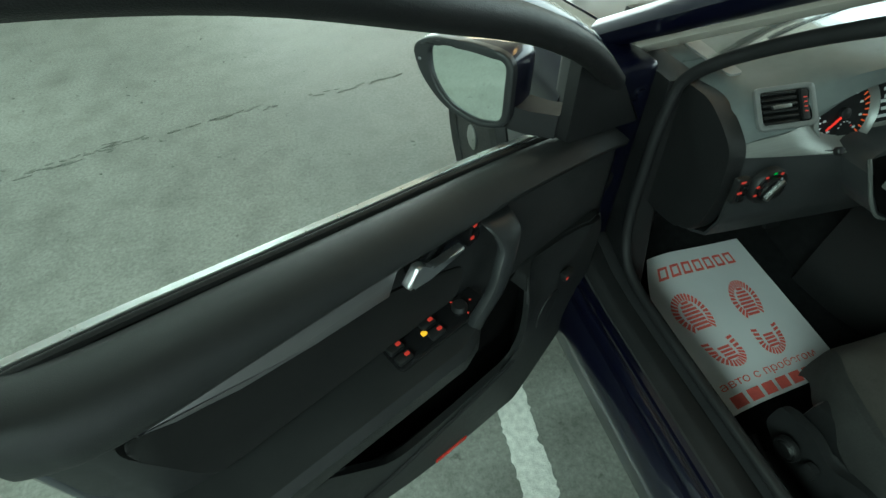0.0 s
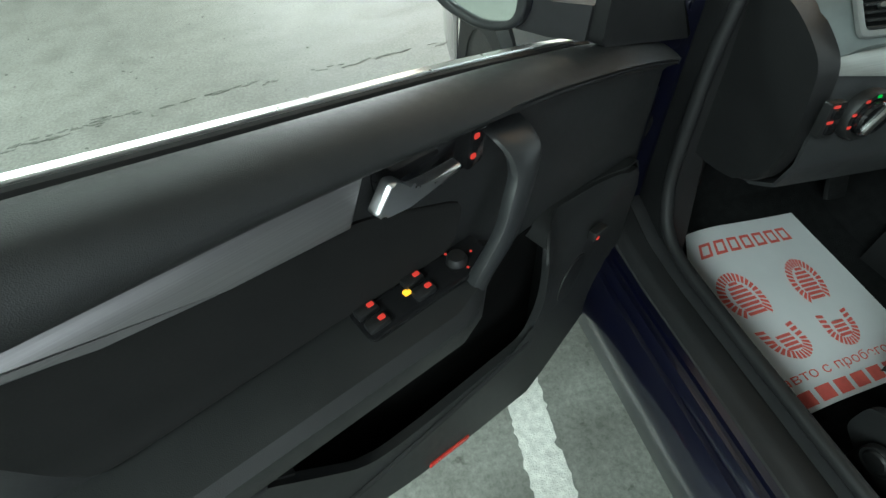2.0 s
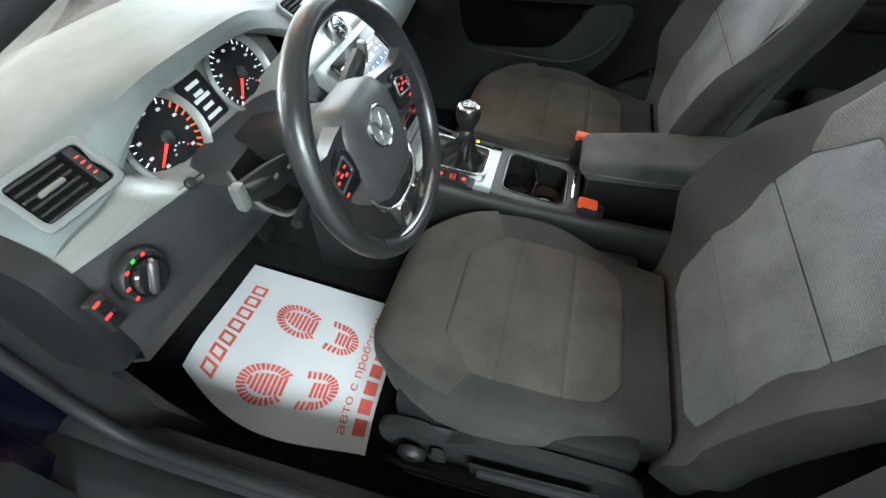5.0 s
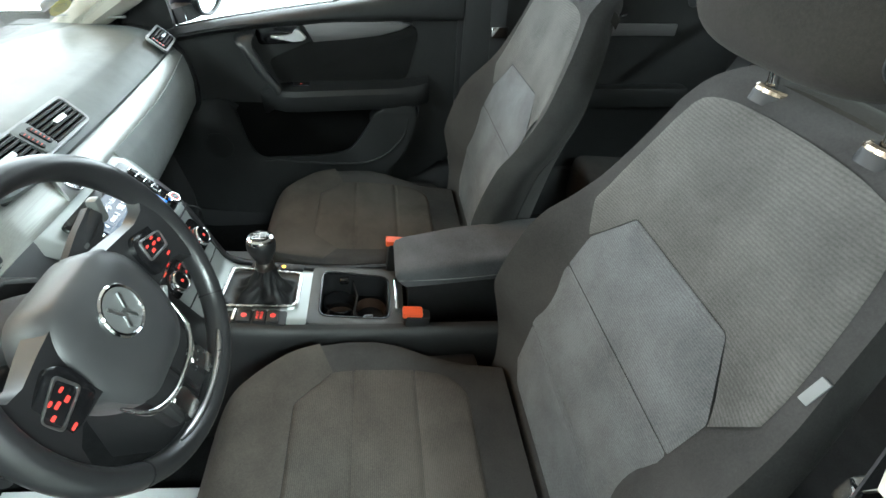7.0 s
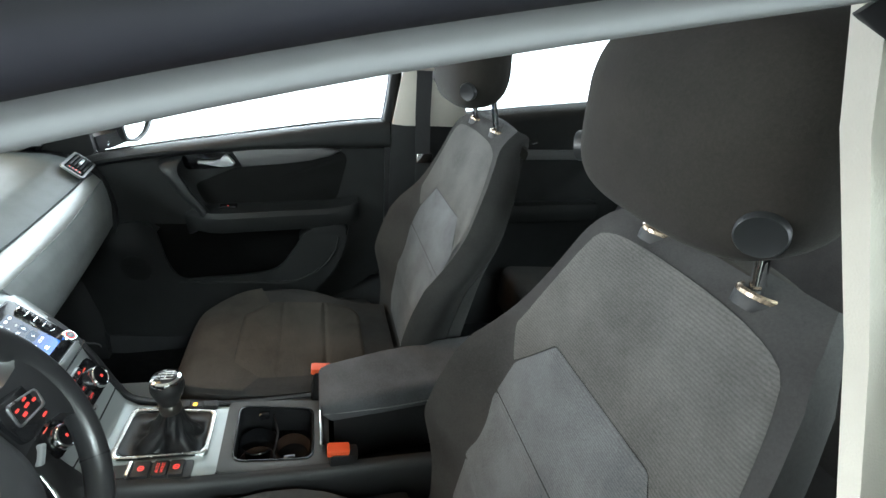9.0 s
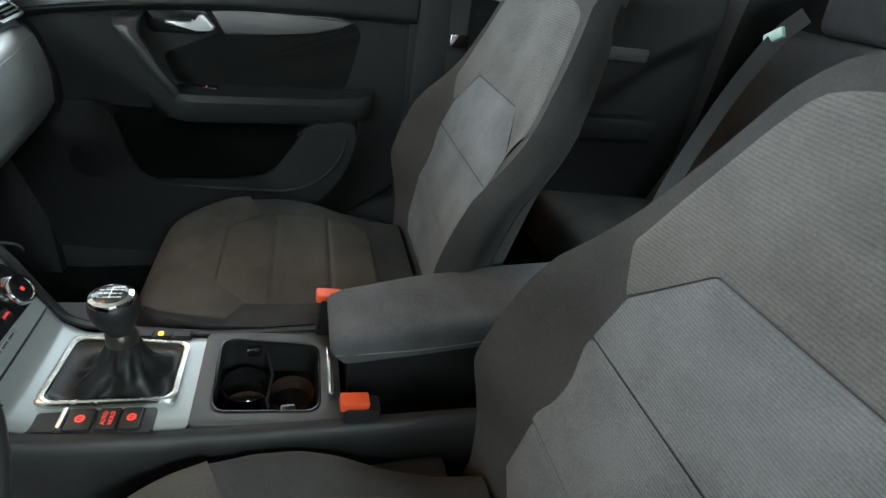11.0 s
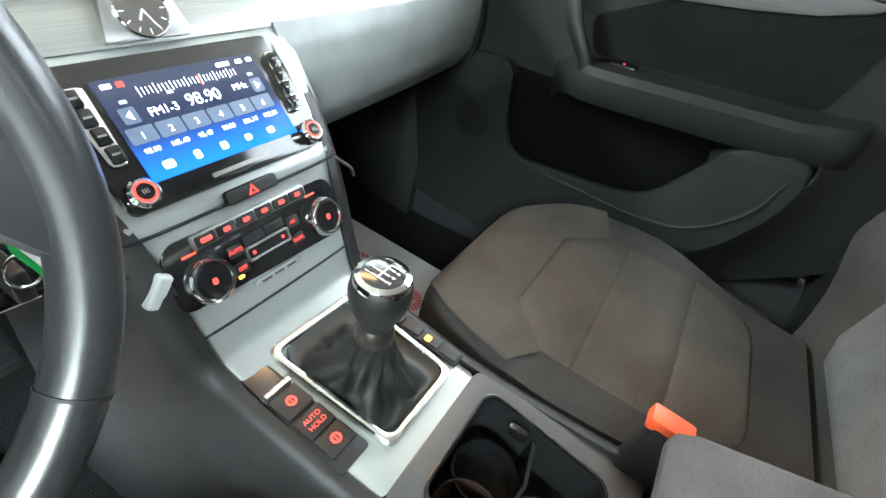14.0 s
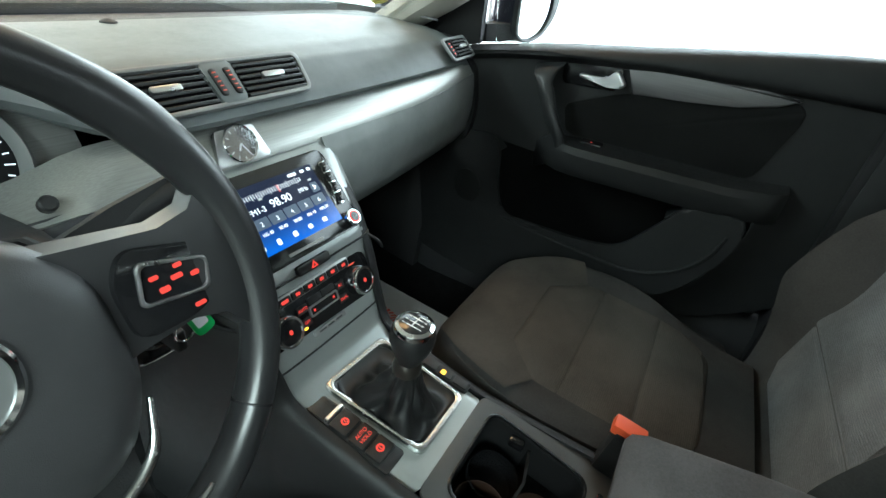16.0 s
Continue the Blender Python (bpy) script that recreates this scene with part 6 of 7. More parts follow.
part("rear_cap", box(B(), (0.034, -0.72, 0.565), (0.12, 0.05, 0.05), 0.012), M["pad"], am)


def buckle(x, y, z, yaw, seat):
    b = thing("belt_buckle", "black seat belt buckle with orange-red button beside the " + seat, "belt buckle", (x, y, z - 0.07), "belt buckles")
    r = Matrix.Rotation(radians(yaw), 3, "Z") @ Matrix.Rotation(radians(8), 3, "X")
    part("buckle_body", box(B(), (x, y - 0.01, z - 0.045), (0.030, 0.052, 0.085), 0.006, r), M["black"], b)
    part("release_button", box(B(), (x, y - 0.004, z), (0.024, 0.042, 0.016), 0.004, r), M["orange"], b, "orange-red release button")


buckle(-0.088, -0.292, 0.492, 0, "driver seat")
buckle(0.100, -0.264, 0.535, 0, "passenger seat")

# ---- steering wheel ----
SW = (-0.354, 0.056, 0.796)
wm = axes(SW, (1, 0, 0), (0, 0.337, 0.941))
sw = thing("steering_wheel", "black leather three-spoke steering wheel with silver accents", "steering wheel", SW)


def rim_point(q, R=0.1765):
    flat = 1 - 0.03 * max(0, -math.sin(q)) ** 6
    return Vector((R * math.cos(q) * 1.0, R * math.sin(q) * flat, 0))


def rim(a0, a1, n):
    rings = []
    for i in range(n + 1):
        q = a0 + (a1 - a0) * i / n
        c = rim_point(q)
        e = Vector((math.cos(q), math.sin(q), 0))
        thumb = 0.0025 * (math.exp(-((math.degrees(q) % 360 - 40) / 14) ** 2) + math.exp(-((math.degrees(q) % 360 - 140) / 14) ** 2))
        rings.append([wm @ (c + e * math.cos(k) * (0.0145 + thumb) + Vector((0, 0, 1)) * math.sin(k) * (0.0175 + thumb)) for k in [2 * math.pi * j / 14 for j in range(14)]])
    return rings


part("rim", loft(B(), rim(0, 2 * math.pi, 96)[:-1], loop=True), M["leather"], sw, "worn black leather rim")
for q0 in (radians(38), radians(142), radians(218), radians(322)):
    c = rim_point(q0)
    e = Vector((math.cos(q0), math.sin(q0), 0))
    t = Vector((-math.sin(q0), math.cos(q0), 0))
    part("rim_seam", loft(B(), [[wm @ (c + t * d + e * math.cos(k) * 0.0153 + Vector((0, 0, 1)) * math.sin(k) * 0.0182) for k in [2 * math.pi * j / 14 for j in range(14)]] for d in (-0.0009, 0.0009)]), M["rubber"], sw)


def hub(bm, z0, z1):
    pts = rounded([(-0.090, -0.042), (-0.058, -0.102), (0.058, -0.102), (0.090, -0.042), (0.087, 0.034), (0.056, 0.068), (-0.056, 0.068), (-0.087, 0.034)], 0.04, 6)
    rings = [[wm @ Vector((p.x * s, p.y * s, z)) for p in pts] for s, z in ((0.98, z0), (1.0, z0 + 0.012), (0.97, z1 - 0.016), (0.88, z1 - 0.007), (0.70, z1 - 0.001), (0.45, z1), (0.1, z1 + 0.0005))]
    return loft(bm, rings)


part("airbag_cover", hub(B(), -0.055, 0.006), M["hub"], sw, "dark grey domed airbag cover")
em = wm @ Matrix.Translation((0, 0.006, 0.0062))
badge = part("badge", turned(B(), em, [(0.0325, -0.004), (0.0325, 0.002), (0.0305, 0.004), (0.0278, 0.003), (0.0272, 0.0008)], 40), M["chrome"], sw, "round chrome badge with dark centre")
part("badge_face", turned(B(), em, [(0.0275, -0.002), (0.0275, 0.0010), (0, 0.0012)], 32), M["vent_metal"], badge)
for x, y, q in ((-0.009, 0.006, 24), (0.009, 0.006, -24), (-0.005, -0.009, -24), (0.005, -0.009, 24)):
    part("badge_stroke", slab(B(), rrect(0, 0, 0.0042, 0.022, 0.001), em @ Matrix.Translation((x, y, 0.001)) @ Matrix.Rotation(radians(q), 4, "Z"), 0.0022, 0.0006), M["satin"], badge)
for s in (-1, 1):
    spk = loft(B(), [[wm @ Vector((s * x, y0, z0)), wm @ Vector((s * x, y1, z0)), wm @ Vector((s * x, y1 - 0.004, z1)), wm @ Vector((s * x, y0 + 0.004, z1))] for x, y0, y1, z0, z1 in ((0.06, -0.036, 0.056, -0.034, -0.006), (0.09, -0.032, 0.052, -0.028, -0.006), (0.125, -0.028, 0.048, -0.018, -0.002), (0.146, -0.034, 0.054, -0.013, 0.003), (0.160, -0.054, 0.074, -0.011, 0.008), (0.1655, -0.076, 0.096, -0.008, 0.008))])
    part("side_spoke", spk, M["leather"], sw, "leather-covered wheel spoke")
    pb = part("wheel_buttons", slab(B(), rounded([(s * 0.088, -0.020), (s * 0.128, -0.021), (s * 0.150, -0.010), (s * 0.152, 0.026), (s * 0.098, 0.040), (s * 0.086, 0.02)][::s], 0.010), wm @ Matrix.Translation((0, 0, -0.009)), 0.010, 0.003), M["gloss"], sw, "black button pad with silver frame and red symbols")
    fr = rounded([(s * 0.095, 0.000), (s * 0.142, -0.008), (s * 0.148, 0.016), (s * 0.102, 0.030)][::s], 0.006, 4)
    cx, cy = s * 0.1215, 0.0095
    part("pad_edge", slab(B(), fr, wm @ Matrix.Translation((0, 0, 0.0)), 0.003, 0.001, hole=[(cx + (p.x - cx) * 0.88, cy + (p.y - cy) * 0.80) for p in fr]), M["satin"], pb, "satin silver button frame")
    for dx, dy, w, h in ((-0.012, 0.006, 0.006, 0.003), (0.002, 0.001, 0.008, 0.0035), (0.014, -0.002, 0.006, 0.0035), (-0.008, -0.004, 0.007, 0.004), (0.005, 0.008, 0.006, 0.003), (0.010, -0.024, 0.008, 0.003)):
        part("button_symbol", slab(B(), rrect(cx + s * dx, cy + dy, w, h, 0.0012), wm @ Matrix.Translation((0, 0, 0.001)), 0.0008, 0), M["red_glow"], pb)
    # lower spokes: black web, bright end piece
    web = [(s * 0.004, -0.060), (s * 0.062, -0.052), (s * 0.056, -0.150), (s * 0.004, -0.160)]
    part("lower_spoke", slab(B(), rounded(web[::s], 0.006), wm @ Matrix.Translation((0, 0, -0.024)), 0.016, 0.005, seg=3), M["black"], sw)
    part("spoke_end", slab(B(), rounded([(s * 0.018, -0.118), (s * 0.046, -0.112), (s * 0.051, -0.158), (s * 0.025, -0.163)][::s], 0.004), wm @ Matrix.Translation((0, 0, -0.010)), 0.012, 0.004, seg=3), M["frame_metal"], sw, "bright silver spoke end")
part("hub_trim", tube(B(), [wm @ Vector((x, y, z)) for x, y, z in ((-0.082, -0.062, -0.012), (-0.068, -0.096, -0.007), (-0.036, -0.114, -0.004), (0, -0.117, -0.004), (0.036, -0.114, -0.004), (0.068, -0.096, -0.007), (0.082, -0.062, -0.012))], [0.002, 0.0042, 0.0042, 0.0036, 0.0042, 0.0042, 0.002], 10, 5), M["frame_metal"], sw, "curved silver trim below the airbag cover")
part("rim_insert", tube(B(), [wm @ Vector((0.163 * math.cos(q), 0.163 * math.sin(q) * (1 - 0.03 * max(0, -math.sin(q)) ** 6), 0.009)) for q in [radians(238 + 64 * k / 10) for k in range(11)]], [0.0015] + [0.0042] * 9 + [0.0015], 10, 3), M["satin"], sw, "satin silver lower rim insert")
# column, stalks, ignition
col = thing("steering_column", "black steering column cover with stalks", "steering column", (-0.36, 0.16, 0.72))
part("shroud", loft(B(), [[wm @ Vector((x, y, z)) for x, y in [(p.x, p.y) for p in rounded([(-a, -b), (a, -b), (a * 0.85, b), (-a * 0.85, b)], 0.025, 4)]] for a, b, z in ((0.044, 0.040, -0.050), (0.052, 0.048, -0.068), (0.056, 0.052, -0.13), (0.058, 0.054, -0.24))]), M["black"], col)
lip = [(0.070, 0.262, 0.768), (0.112, 0.250, 0.766), (0.127, 0.226, 0.754), (0.122, 0.205, 0.720), (0.100, 0.190, 0.684), (0.076, 0.184, 0.672), (0.03, 0.183, 0.668)]
lip = [(-0.354 - x, y, z) for x, y, z in lip] + [(-0.354 + x, y, z) for x, y, z in lip[::-1]]
mid_y, mid_z = 0.212, 0.728
part("column_collar", loft(B(), [[(-0.354 + (x + 0.354) * k, y + d, mid_z + (z - mid_z) * k) for x, y, z in lip] for k, d in ((1.02, 0.075), (1.015, 0.03), (1.0, 0.004), (0.985, 0.0), (0.96, 0.003))]), M["knee"], col, "dark grey collar round the steering column")
# No real hole: a black sheet paints the shade inside the collar.
part("collar_shade", loft(B(), [[(-0.354 + (x + 0.354) * k, y + d, mid_z + (z - mid_z) * k) for x, y, z in lip] for k, d in ((0.93, 0.002), (0.92, -0.002))]), M["recess_shade"], col, "flat black sheet for the shaded opening behind the stalks")
# Highlight along the collar's lip, modelled as a thin grey tube.
part("collar_highlight", tube(B(), lip[1:6], 0.0032, 8, 4), M["pearl"], col, "thin grey line for the highlight on the collar lip")
for s, dz in ((-1, 0.02), (1, 0.02)):
    st = part("stalk", tube(B(), [wm @ Vector((s * 0.05, dz - 0.01, -0.105)), wm @ Vector((s * 0.11, dz + 0.006, -0.10)), wm @ Vector((s * 0.19, dz + 0.030, -0.092))], [0.011, 0.009, 0.011], 10, 4), M["black"], col, "black column stalk")
    part("stalk_blade", slab(B(), rounded([(s * 0.085, dz - 0.012), (s * 0.150, dz - 0.004), (s * 0.192, dz + 0.014), (s * 0.192, dz + 0.044), (s * 0.14, dz + 0.034), (s * 0.09, dz + 0.020)][::s], 0.006), wm @ Matrix.Translation((0, 0, -0.100)), 0.012, 0.004), M["black"], st, "flat black stalk blade with pale symbols")
    part("stalk_tip", box(B(), wm @ Vector((s * 0.199, dz + 0.031, -0.090)), (0.016, 0.016, 0.038), 0.005), M["pearl"], st, "grey stalk end")
    for dx in (0.105, 0.135, 0.165):
        part("stalk_symbol", slab(B(), rrect(s * dx, dz + 0.006 + 0.2 * (dx - 0.10), 0.010, 0.005, 0.0015), wm @ Matrix.Translation((0, 0, -0.088)), 0.0006, 0), M["pearl"], st)
part("cruise_stalk", tube(B(), [wm @ Vector((-0.05, -0.030, -0.105)), wm @ Vector((-0.10, -0.036, -0.10)), wm @ Vector((-0.152, -0.039, -0.092))], [0.009, 0.008, 0.009], 10, 4), M["black"], col)

# ignition key with its tag
key = thing("ignition_key", "ignition key with a green tag in its lock", "car key", (-0.19, 0.20, 0.65))
kx, ky, kz = -0.190, 0.204, 0.650
lock = part("lock_bezel", turned(B(), axes((kx, ky, kz), (1, 0, 0), (0, 0.2, 1)), [(0.022, -0.02), (0.022, 0.006), (0.019, 0.009), (0.017, 0.002)], 28), M["black"], key)
part("lock_ring", turned(B(), axes((kx, ky - 0.002, kz), (1, 0, 0), (0, 0.2, 1)), [(0.0185, 0.004), (0.0185, 0.0095), (0.0165, 0.0095), (0.0165, 0.004)], 28), M["chrome"], lock)
part("lock_surround", slab(B(), rounded([(-0.026, -0.034), (0.024, -0.038), (0.030, 0.020), (-0.020, 0.024)], 0.008, 4), axes((kx, ky + 0.004, kz), (1, 0, 0), (0, 0.2, 1)), 0.006, 0.002), M["gloss"], lock, "gloss black lock surround")
part("surround_edge", tube(B(), [axes((kx, ky - 0.003, kz), (1, 0, 0), (0, 0.2, 1)) @ Vector(p) for p in ((-0.024, 0.006, 0), (-0.025, -0.024, 0), (-0.018, -0.033, 0), (0.018, -0.036, 0))], 0.0013, 8, 4), M["chrome"], lock, "bright chrome edge")
part("key_body", box(B(), (kx + 0.004, ky - 0.028, kz + 0.004), (0.012, 0.036, 0.026), 0.004, seg=3), M["black"], key)
part("key_ring", tube(B(), [(kx + 0.008 + 0.010 * math.cos(q), ky - 0.048, kz + 0.018 + 0.013 * math.sin(q)) for q in [2 * math.pi * k / 12 for k in range(13)]], 0.0012, 8, 2), M["chrome"], key)
tm_ = axes((-0.172, 0.148, 0.682), (0.94, -0.05, 0.33), (-0.33, 0.05, 0.94))
tg = part("key_tag", slab(B(), rounded([(-0.010, -0.020), (0.010, -0.020), (0.010, 0.018), (-0.010, 0.018)], 0.006), tm_, 0.004, 0.0015), M["green_tag"], key, "green plastic key tag with white label")
part("tag_label", slab(B(), rrect(0, 0.002, 0.012, 0.022, 0.002), tm_ @ Matrix.Translation((0, 0, 0.004)), 0.0006, 0), M["paper"], tg)

# ---- seats ----
REC = radians(16)


def back_frame():
    """The face of a backrest: x across, y up along it, normal forward."""
    return axes((0, -0.505, 0.46), (-1, 0, 0), (0, -math.sin(REC), math.cos(REC)))


def cushion_height(x, y):
    a = abs(x) / 0.245
    z = 0.458 + 0.024 * max(0, (a - 0.62) / 0.38) ** 1.3 * (1 if y < 0 else 1)
    z += 0.010 * math.exp(-((y + 0.05) / 0.08) ** 2)
    z -= 0.028 * max(0, (-0.20 - y) / 0.24) ** 1.2
    z -= 0.075 * max(0, (y - 0.025) / 0.06) ** 2.2
    return z


def seat_cushion():
    def f(u, v):
        y = 0.085 - 0.56 * v
        w = interp(-y, [-0.085, -0.06, -0.03, -0.007, 0.044, 0.09, 0.16, 0.22, 0.27, 0.33, 0.40, 0.48], [0.085, 0.122, 0.152, 0.178, 0.210, 0.225, 0.234, 0.232, 0.222, 0.200, 0.185, 0.18])
        q = (u - 0.5) * 2
        n = abs(q)
        x = math.copysign(min(n / 0.8, 1) * w, q) if n else 0
        top = cushion_height(x, y)
        if n > 0.8:
            k = (n - 0.8) / 0.2
            x = math.copysign(w + 0.012 * math.sin(math.pi * k), q)
            top -= 0.012 + 0.105 * k
        elif n > 0.68:
            top -= 0.012 * ((n - 0.68) / 0.12) ** 2
        return (x, y, top)
    return f


def surf_patch(pts, f, lift, edge=0.006, n=26):
    """A padded panel over the surface z = f(x, y): its outline pts, puffed up from a sunk seam."""
    bm = B()
    cx, cy = sum(p[0] for p in pts) / len(pts), sum(p[1] for p in pts) / len(pts)
    rings = []
    for s in (1.0, 0.99, 0.975, 0.95, 0.91, 0.86, 0.8, 0.7, 0.5, 0.25, 0.08):
        h = lift * 0.95 * (1 - 0.85 * max(0, (s - 0.72) / 0.28) ** 2.6) + 0.0004
        rings.append([(cx + (p[0] - cx) * s, cy + (p[1] - cy) * s) + (h,) for p in pts])
    return loft(bm, [[(x, y, f(x, y) + h) for x, y, h in r] for r in rings], caps=True)


def make_seat(name, label):
    seat = thing(name, label, "car seat", (0, 0, 0), "front seats")
    part("cushion", sheet(B(), seat_cushion(), 60, 40, 0.01, flip=True), M["bolster"], seat, "dark grey cloth seat cushion")
    part("cushion_core", box(B(), (0, -0.22, 0.375), (0.46, 0.42, 0.09), 0.02), M["rubber"], seat)
    strips = [
        [(-0.100, -0.072), (0.100, -0.072), (0.165, -0.135), (0.168, -0.1750), (-0.168, -0.1750), (-0.165, -0.135)],
        [(-0.168, -0.1756), (0.168, -0.1756), (0.165, -0.2914), (-0.165, -0.2914)],
        [(-0.165, -0.2920), (0.165, -0.2920), (0.155, -0.355), (0.115, -0.392), (-0.115, -0.392), (-0.155, -0.355)],
    ]
    for k, s in enumerate(strips):
        part("cushion_panel", surf_patch(rounded(s, 0.006 if k < 2 else [0.006, 0.006, 0.03, 0.03, 0.03, 0.03], 4), cushion_height, 0.0066), M["cushion_warm"], seat, "ribbed grey cloth panel")
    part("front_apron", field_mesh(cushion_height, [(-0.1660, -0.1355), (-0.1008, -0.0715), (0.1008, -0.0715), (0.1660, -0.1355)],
                                   [(-0.224, -0.108), (-0.206, -0.05), (-0.166, 0.018), (-0.105, 0.070), (0, 0.078), (0.105, 0.070), (0.166, 0.018), (0.206, -0.05), (0.224, -0.108)]), M["front_warm"], seat, "grey cloth seat front with warm lamplight tinted in")
    # backrest
    bf = back_frame()

    def depth(x, y):
        a = abs(x) / 0.255
        d = 0.068 * max(0, (a - 0.60) / 0.40) ** 1.4 * interp(y, [0, 0.1, 0.26, 0.40, 0.5], [0.6, 1, 0.95, 0.3, 0.05])
        d += 0.018 * math.exp(-((y - 0.17) / 0.13) ** 2)
        d -= 0.012 * max(0, (y - 0.42) / 0.2) ** 1.5
        return d

    def half(y):
        return interp(y, [-0.06, 0.0, 0.12, 0.30, 0.38, 0.44, 0.50, 0.55, 0.60, 0.625], [0.215, 0.235, 0.258, 0.254, 0.230, 0.212, 0.196, 0.182, 0.158, 0.135])

    def thin(y):
        return interp(y, [-0.1, 0.20, 0.45, 0.56, 0.625], [1, 0.86, 0.66, 0.52, 0.36])

    def face(u, v):
        y = -0.11 + 0.735 * v
        w = half(y)
        q = (u - 0.5) * 2
        n = abs(q)
        x = math.copysign(min(n / 0.70, 1) * w, q) if n else 0.0
        d = depth(x, y)
        e = max(0, (v - 0.92) / 0.08)
        if n > 0.70:
            k = (n - 0.70) / 0.30
            x = math.copysign(w + interp(y, [0.25, 0.42], [0.02, 0.004]) * math.sin(math.pi * min(1, k * 1.2)) - 0.03 * k * k, q)
            d -= 0.015 * min(1, k * 6) + 0.115 * k * thin(y)
            y -= 0.035 * k * k * max(0, (v - 0.86) / 0.14) ** 1.5
        d -= 0.035 * e * e
        return bf @ Vector((x, y, d))
    part("backrest", sheet(B(), face, 72, 48, 0.01, flip=False), M["bolster"], seat, "dark grey cloth backrest")

    def back_shell(u, v):
        y = -0.05 + 0.645 * v
        q = (u - 0.5) * 2
        w = half(y) - 0.034
        return bf @ Vector((q * w, y, -0.012 - 0.114 * thin(y) + depth(half(y), y) * q ** 4))
    part("back_shell", sheet(B(), back_shell, 16, 20, 0.008), M["bolster"], seat, "dark grey cloth seat back")
    cap = B()
    rings = []
    for k in range(5):
        t = k / 4
        y = 0.618 + 0.012 * math.sin(math.pi * t)
        d = -0.035 - 0.050 * t
        w = 0.150
        rings.append([bf @ Vector((w * q, y - 0.03 * abs(q) ** 3, d)) for q in [i / 8 - 1 for i in range(17)]])
    rings2 = [[p - (bf.to_3x3() @ Vector((0, 0.02, 0))) for p in r] for r in rings]
    part("shoulder_cap", loft(cap, [r + rr[::-1] for r, rr in zip(rings, rings2)]), M["head"], seat)

    def fbk(x, y):
        return depth(x, y)

    def on_back(bm):
        bm.transform(bf)
        return bm
    # ribbed field round the centre, then the centre panels
    part("shoulder_panel", on_back(field_mesh(fbk, [(-0.1715, 0.314), (-0.1085, 0.3935), (0.1085, 0.3935), (0.1715, 0.314)], [(-0.204, 0.368), (-0.194, 0.42), (-0.176, 0.49), (-0.160, 0.54), (-0.140, 0.568), (-0.07, 0.582), (0.07, 0.582), (0.140, 0.568), (0.160, 0.54), (0.176, 0.49), (0.194, 0.42), (0.204, 0.368)])), M["knit"], seat, "coarse ribbed grey cloth panel")
    xs = 0.165
    for s in ([(-0.108, 0.391), (-xs - 0.004, 0.312), (-xs - 0.004, 0.250), (xs + 0.004, 0.250), (xs + 0.004, 0.312), (0.108, 0.391)],
              [(-xs - 0.004, 0.248), (-xs - 0.002, 0.100), (xs + 0.002, 0.100), (xs + 0.004, 0.248)],
              [(-xs, 0.098), (-xs, 0.0), (-0.13, -0.03), (0.13, -0.03), (xs, 0.0), (xs, 0.098)]):
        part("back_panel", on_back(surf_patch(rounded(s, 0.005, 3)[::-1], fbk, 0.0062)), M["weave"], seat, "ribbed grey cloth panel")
    part("side_tag", box(B(), bf @ Vector((0.206, 0.428, depth(0.206, 0.428) + 0.002)), (0.010, 0.030, 0.003), 0.001, bf.to_3x3() @ Matrix.Rotation(radians(8), 3, "Y")), M["tag"], seat, "small grey woven tag")
    # headrest
    hf = axes(bf @ Vector((0, 0.585, -0.040)), (-1, 0, 0), (0, 0.10, 0.995))
    for s in MIR:
        part("headrest_post", tube(B(), [hf @ Vector((s * 0.077, -0.04, 0)), hf @ Vector((s * 0.077, 0.15, 0.02))], 0.0068, 12, 3), M["chrome"], seat, "chrome headrest post")
        cm_ = axes(hf @ Vector((s * 0.077, 0.022, 0)), (1, 0, 0), (0, 0.97, 0.24))
        pc = part("post_collar", turned(B(), cm_, [(0.022, -0.016), (0.022, -0.002), (0.020, 0.002), (0.017, 0.001), (0.008, -0.002)], 24), M["black"], seat, "black plastic post collar")
        part("collar_ring", turned(B(), cm_, [(0.0225, -0.003), (0.0225, 0.001), (0.0205, 0.0035), (0.0180, 0.0025), (0.0178, -0.001)], 28), M["collar"], pc, "glossy bronze ring")

    def head(u, v):
        q, p = 2 * math.pi * u, math.pi * v
        sx, sz, sy = math.cos(q) * math.sin(p), math.sin(q) * math.sin(p), -math.cos(p)
        sq = lambda a, e: math.copysign(abs(a) ** e, a)
        w = 0.151 - 0.010 * sy
        return hf @ Vector((w * sq(sx, 0.62), 0.180 + 0.103 * sq(sy, 0.62), 0.045 + 0.068 * sq(sz, 0.75) - 0.014 * sy))
    hb = B()
    rings = [[head(i / 48, j / 28) for i in range(48)] for j in range(1, 28)]
    loft(hb, rings)
    h = part("headrest", hb, M["head"], seat, "brown-grey cloth headrest", sharp=70)
    for q in (33, 147):
        u, v = q / 360, 0.385
        o = head(u, v)
        n = (head(u + 0.01, v) - o).cross(head(u, v + 0.01) - o).normalized()
        n = n if n.dot(o - hf @ Vector((0, 0.18, 0.045))) > 0 else -n
        side = Vector((0, 0, 1)).cross(n).normalized()
        part("tilt_button", turned(B(), axes(o, side, n.cross(side)), [(0.0185, -0.012), (0.0185, 0.003), (0.0170, 0.0055), (0.0145, 0.0048), (0, 0.0042)], 32), M["button"], h, "round dark grey tilt button")
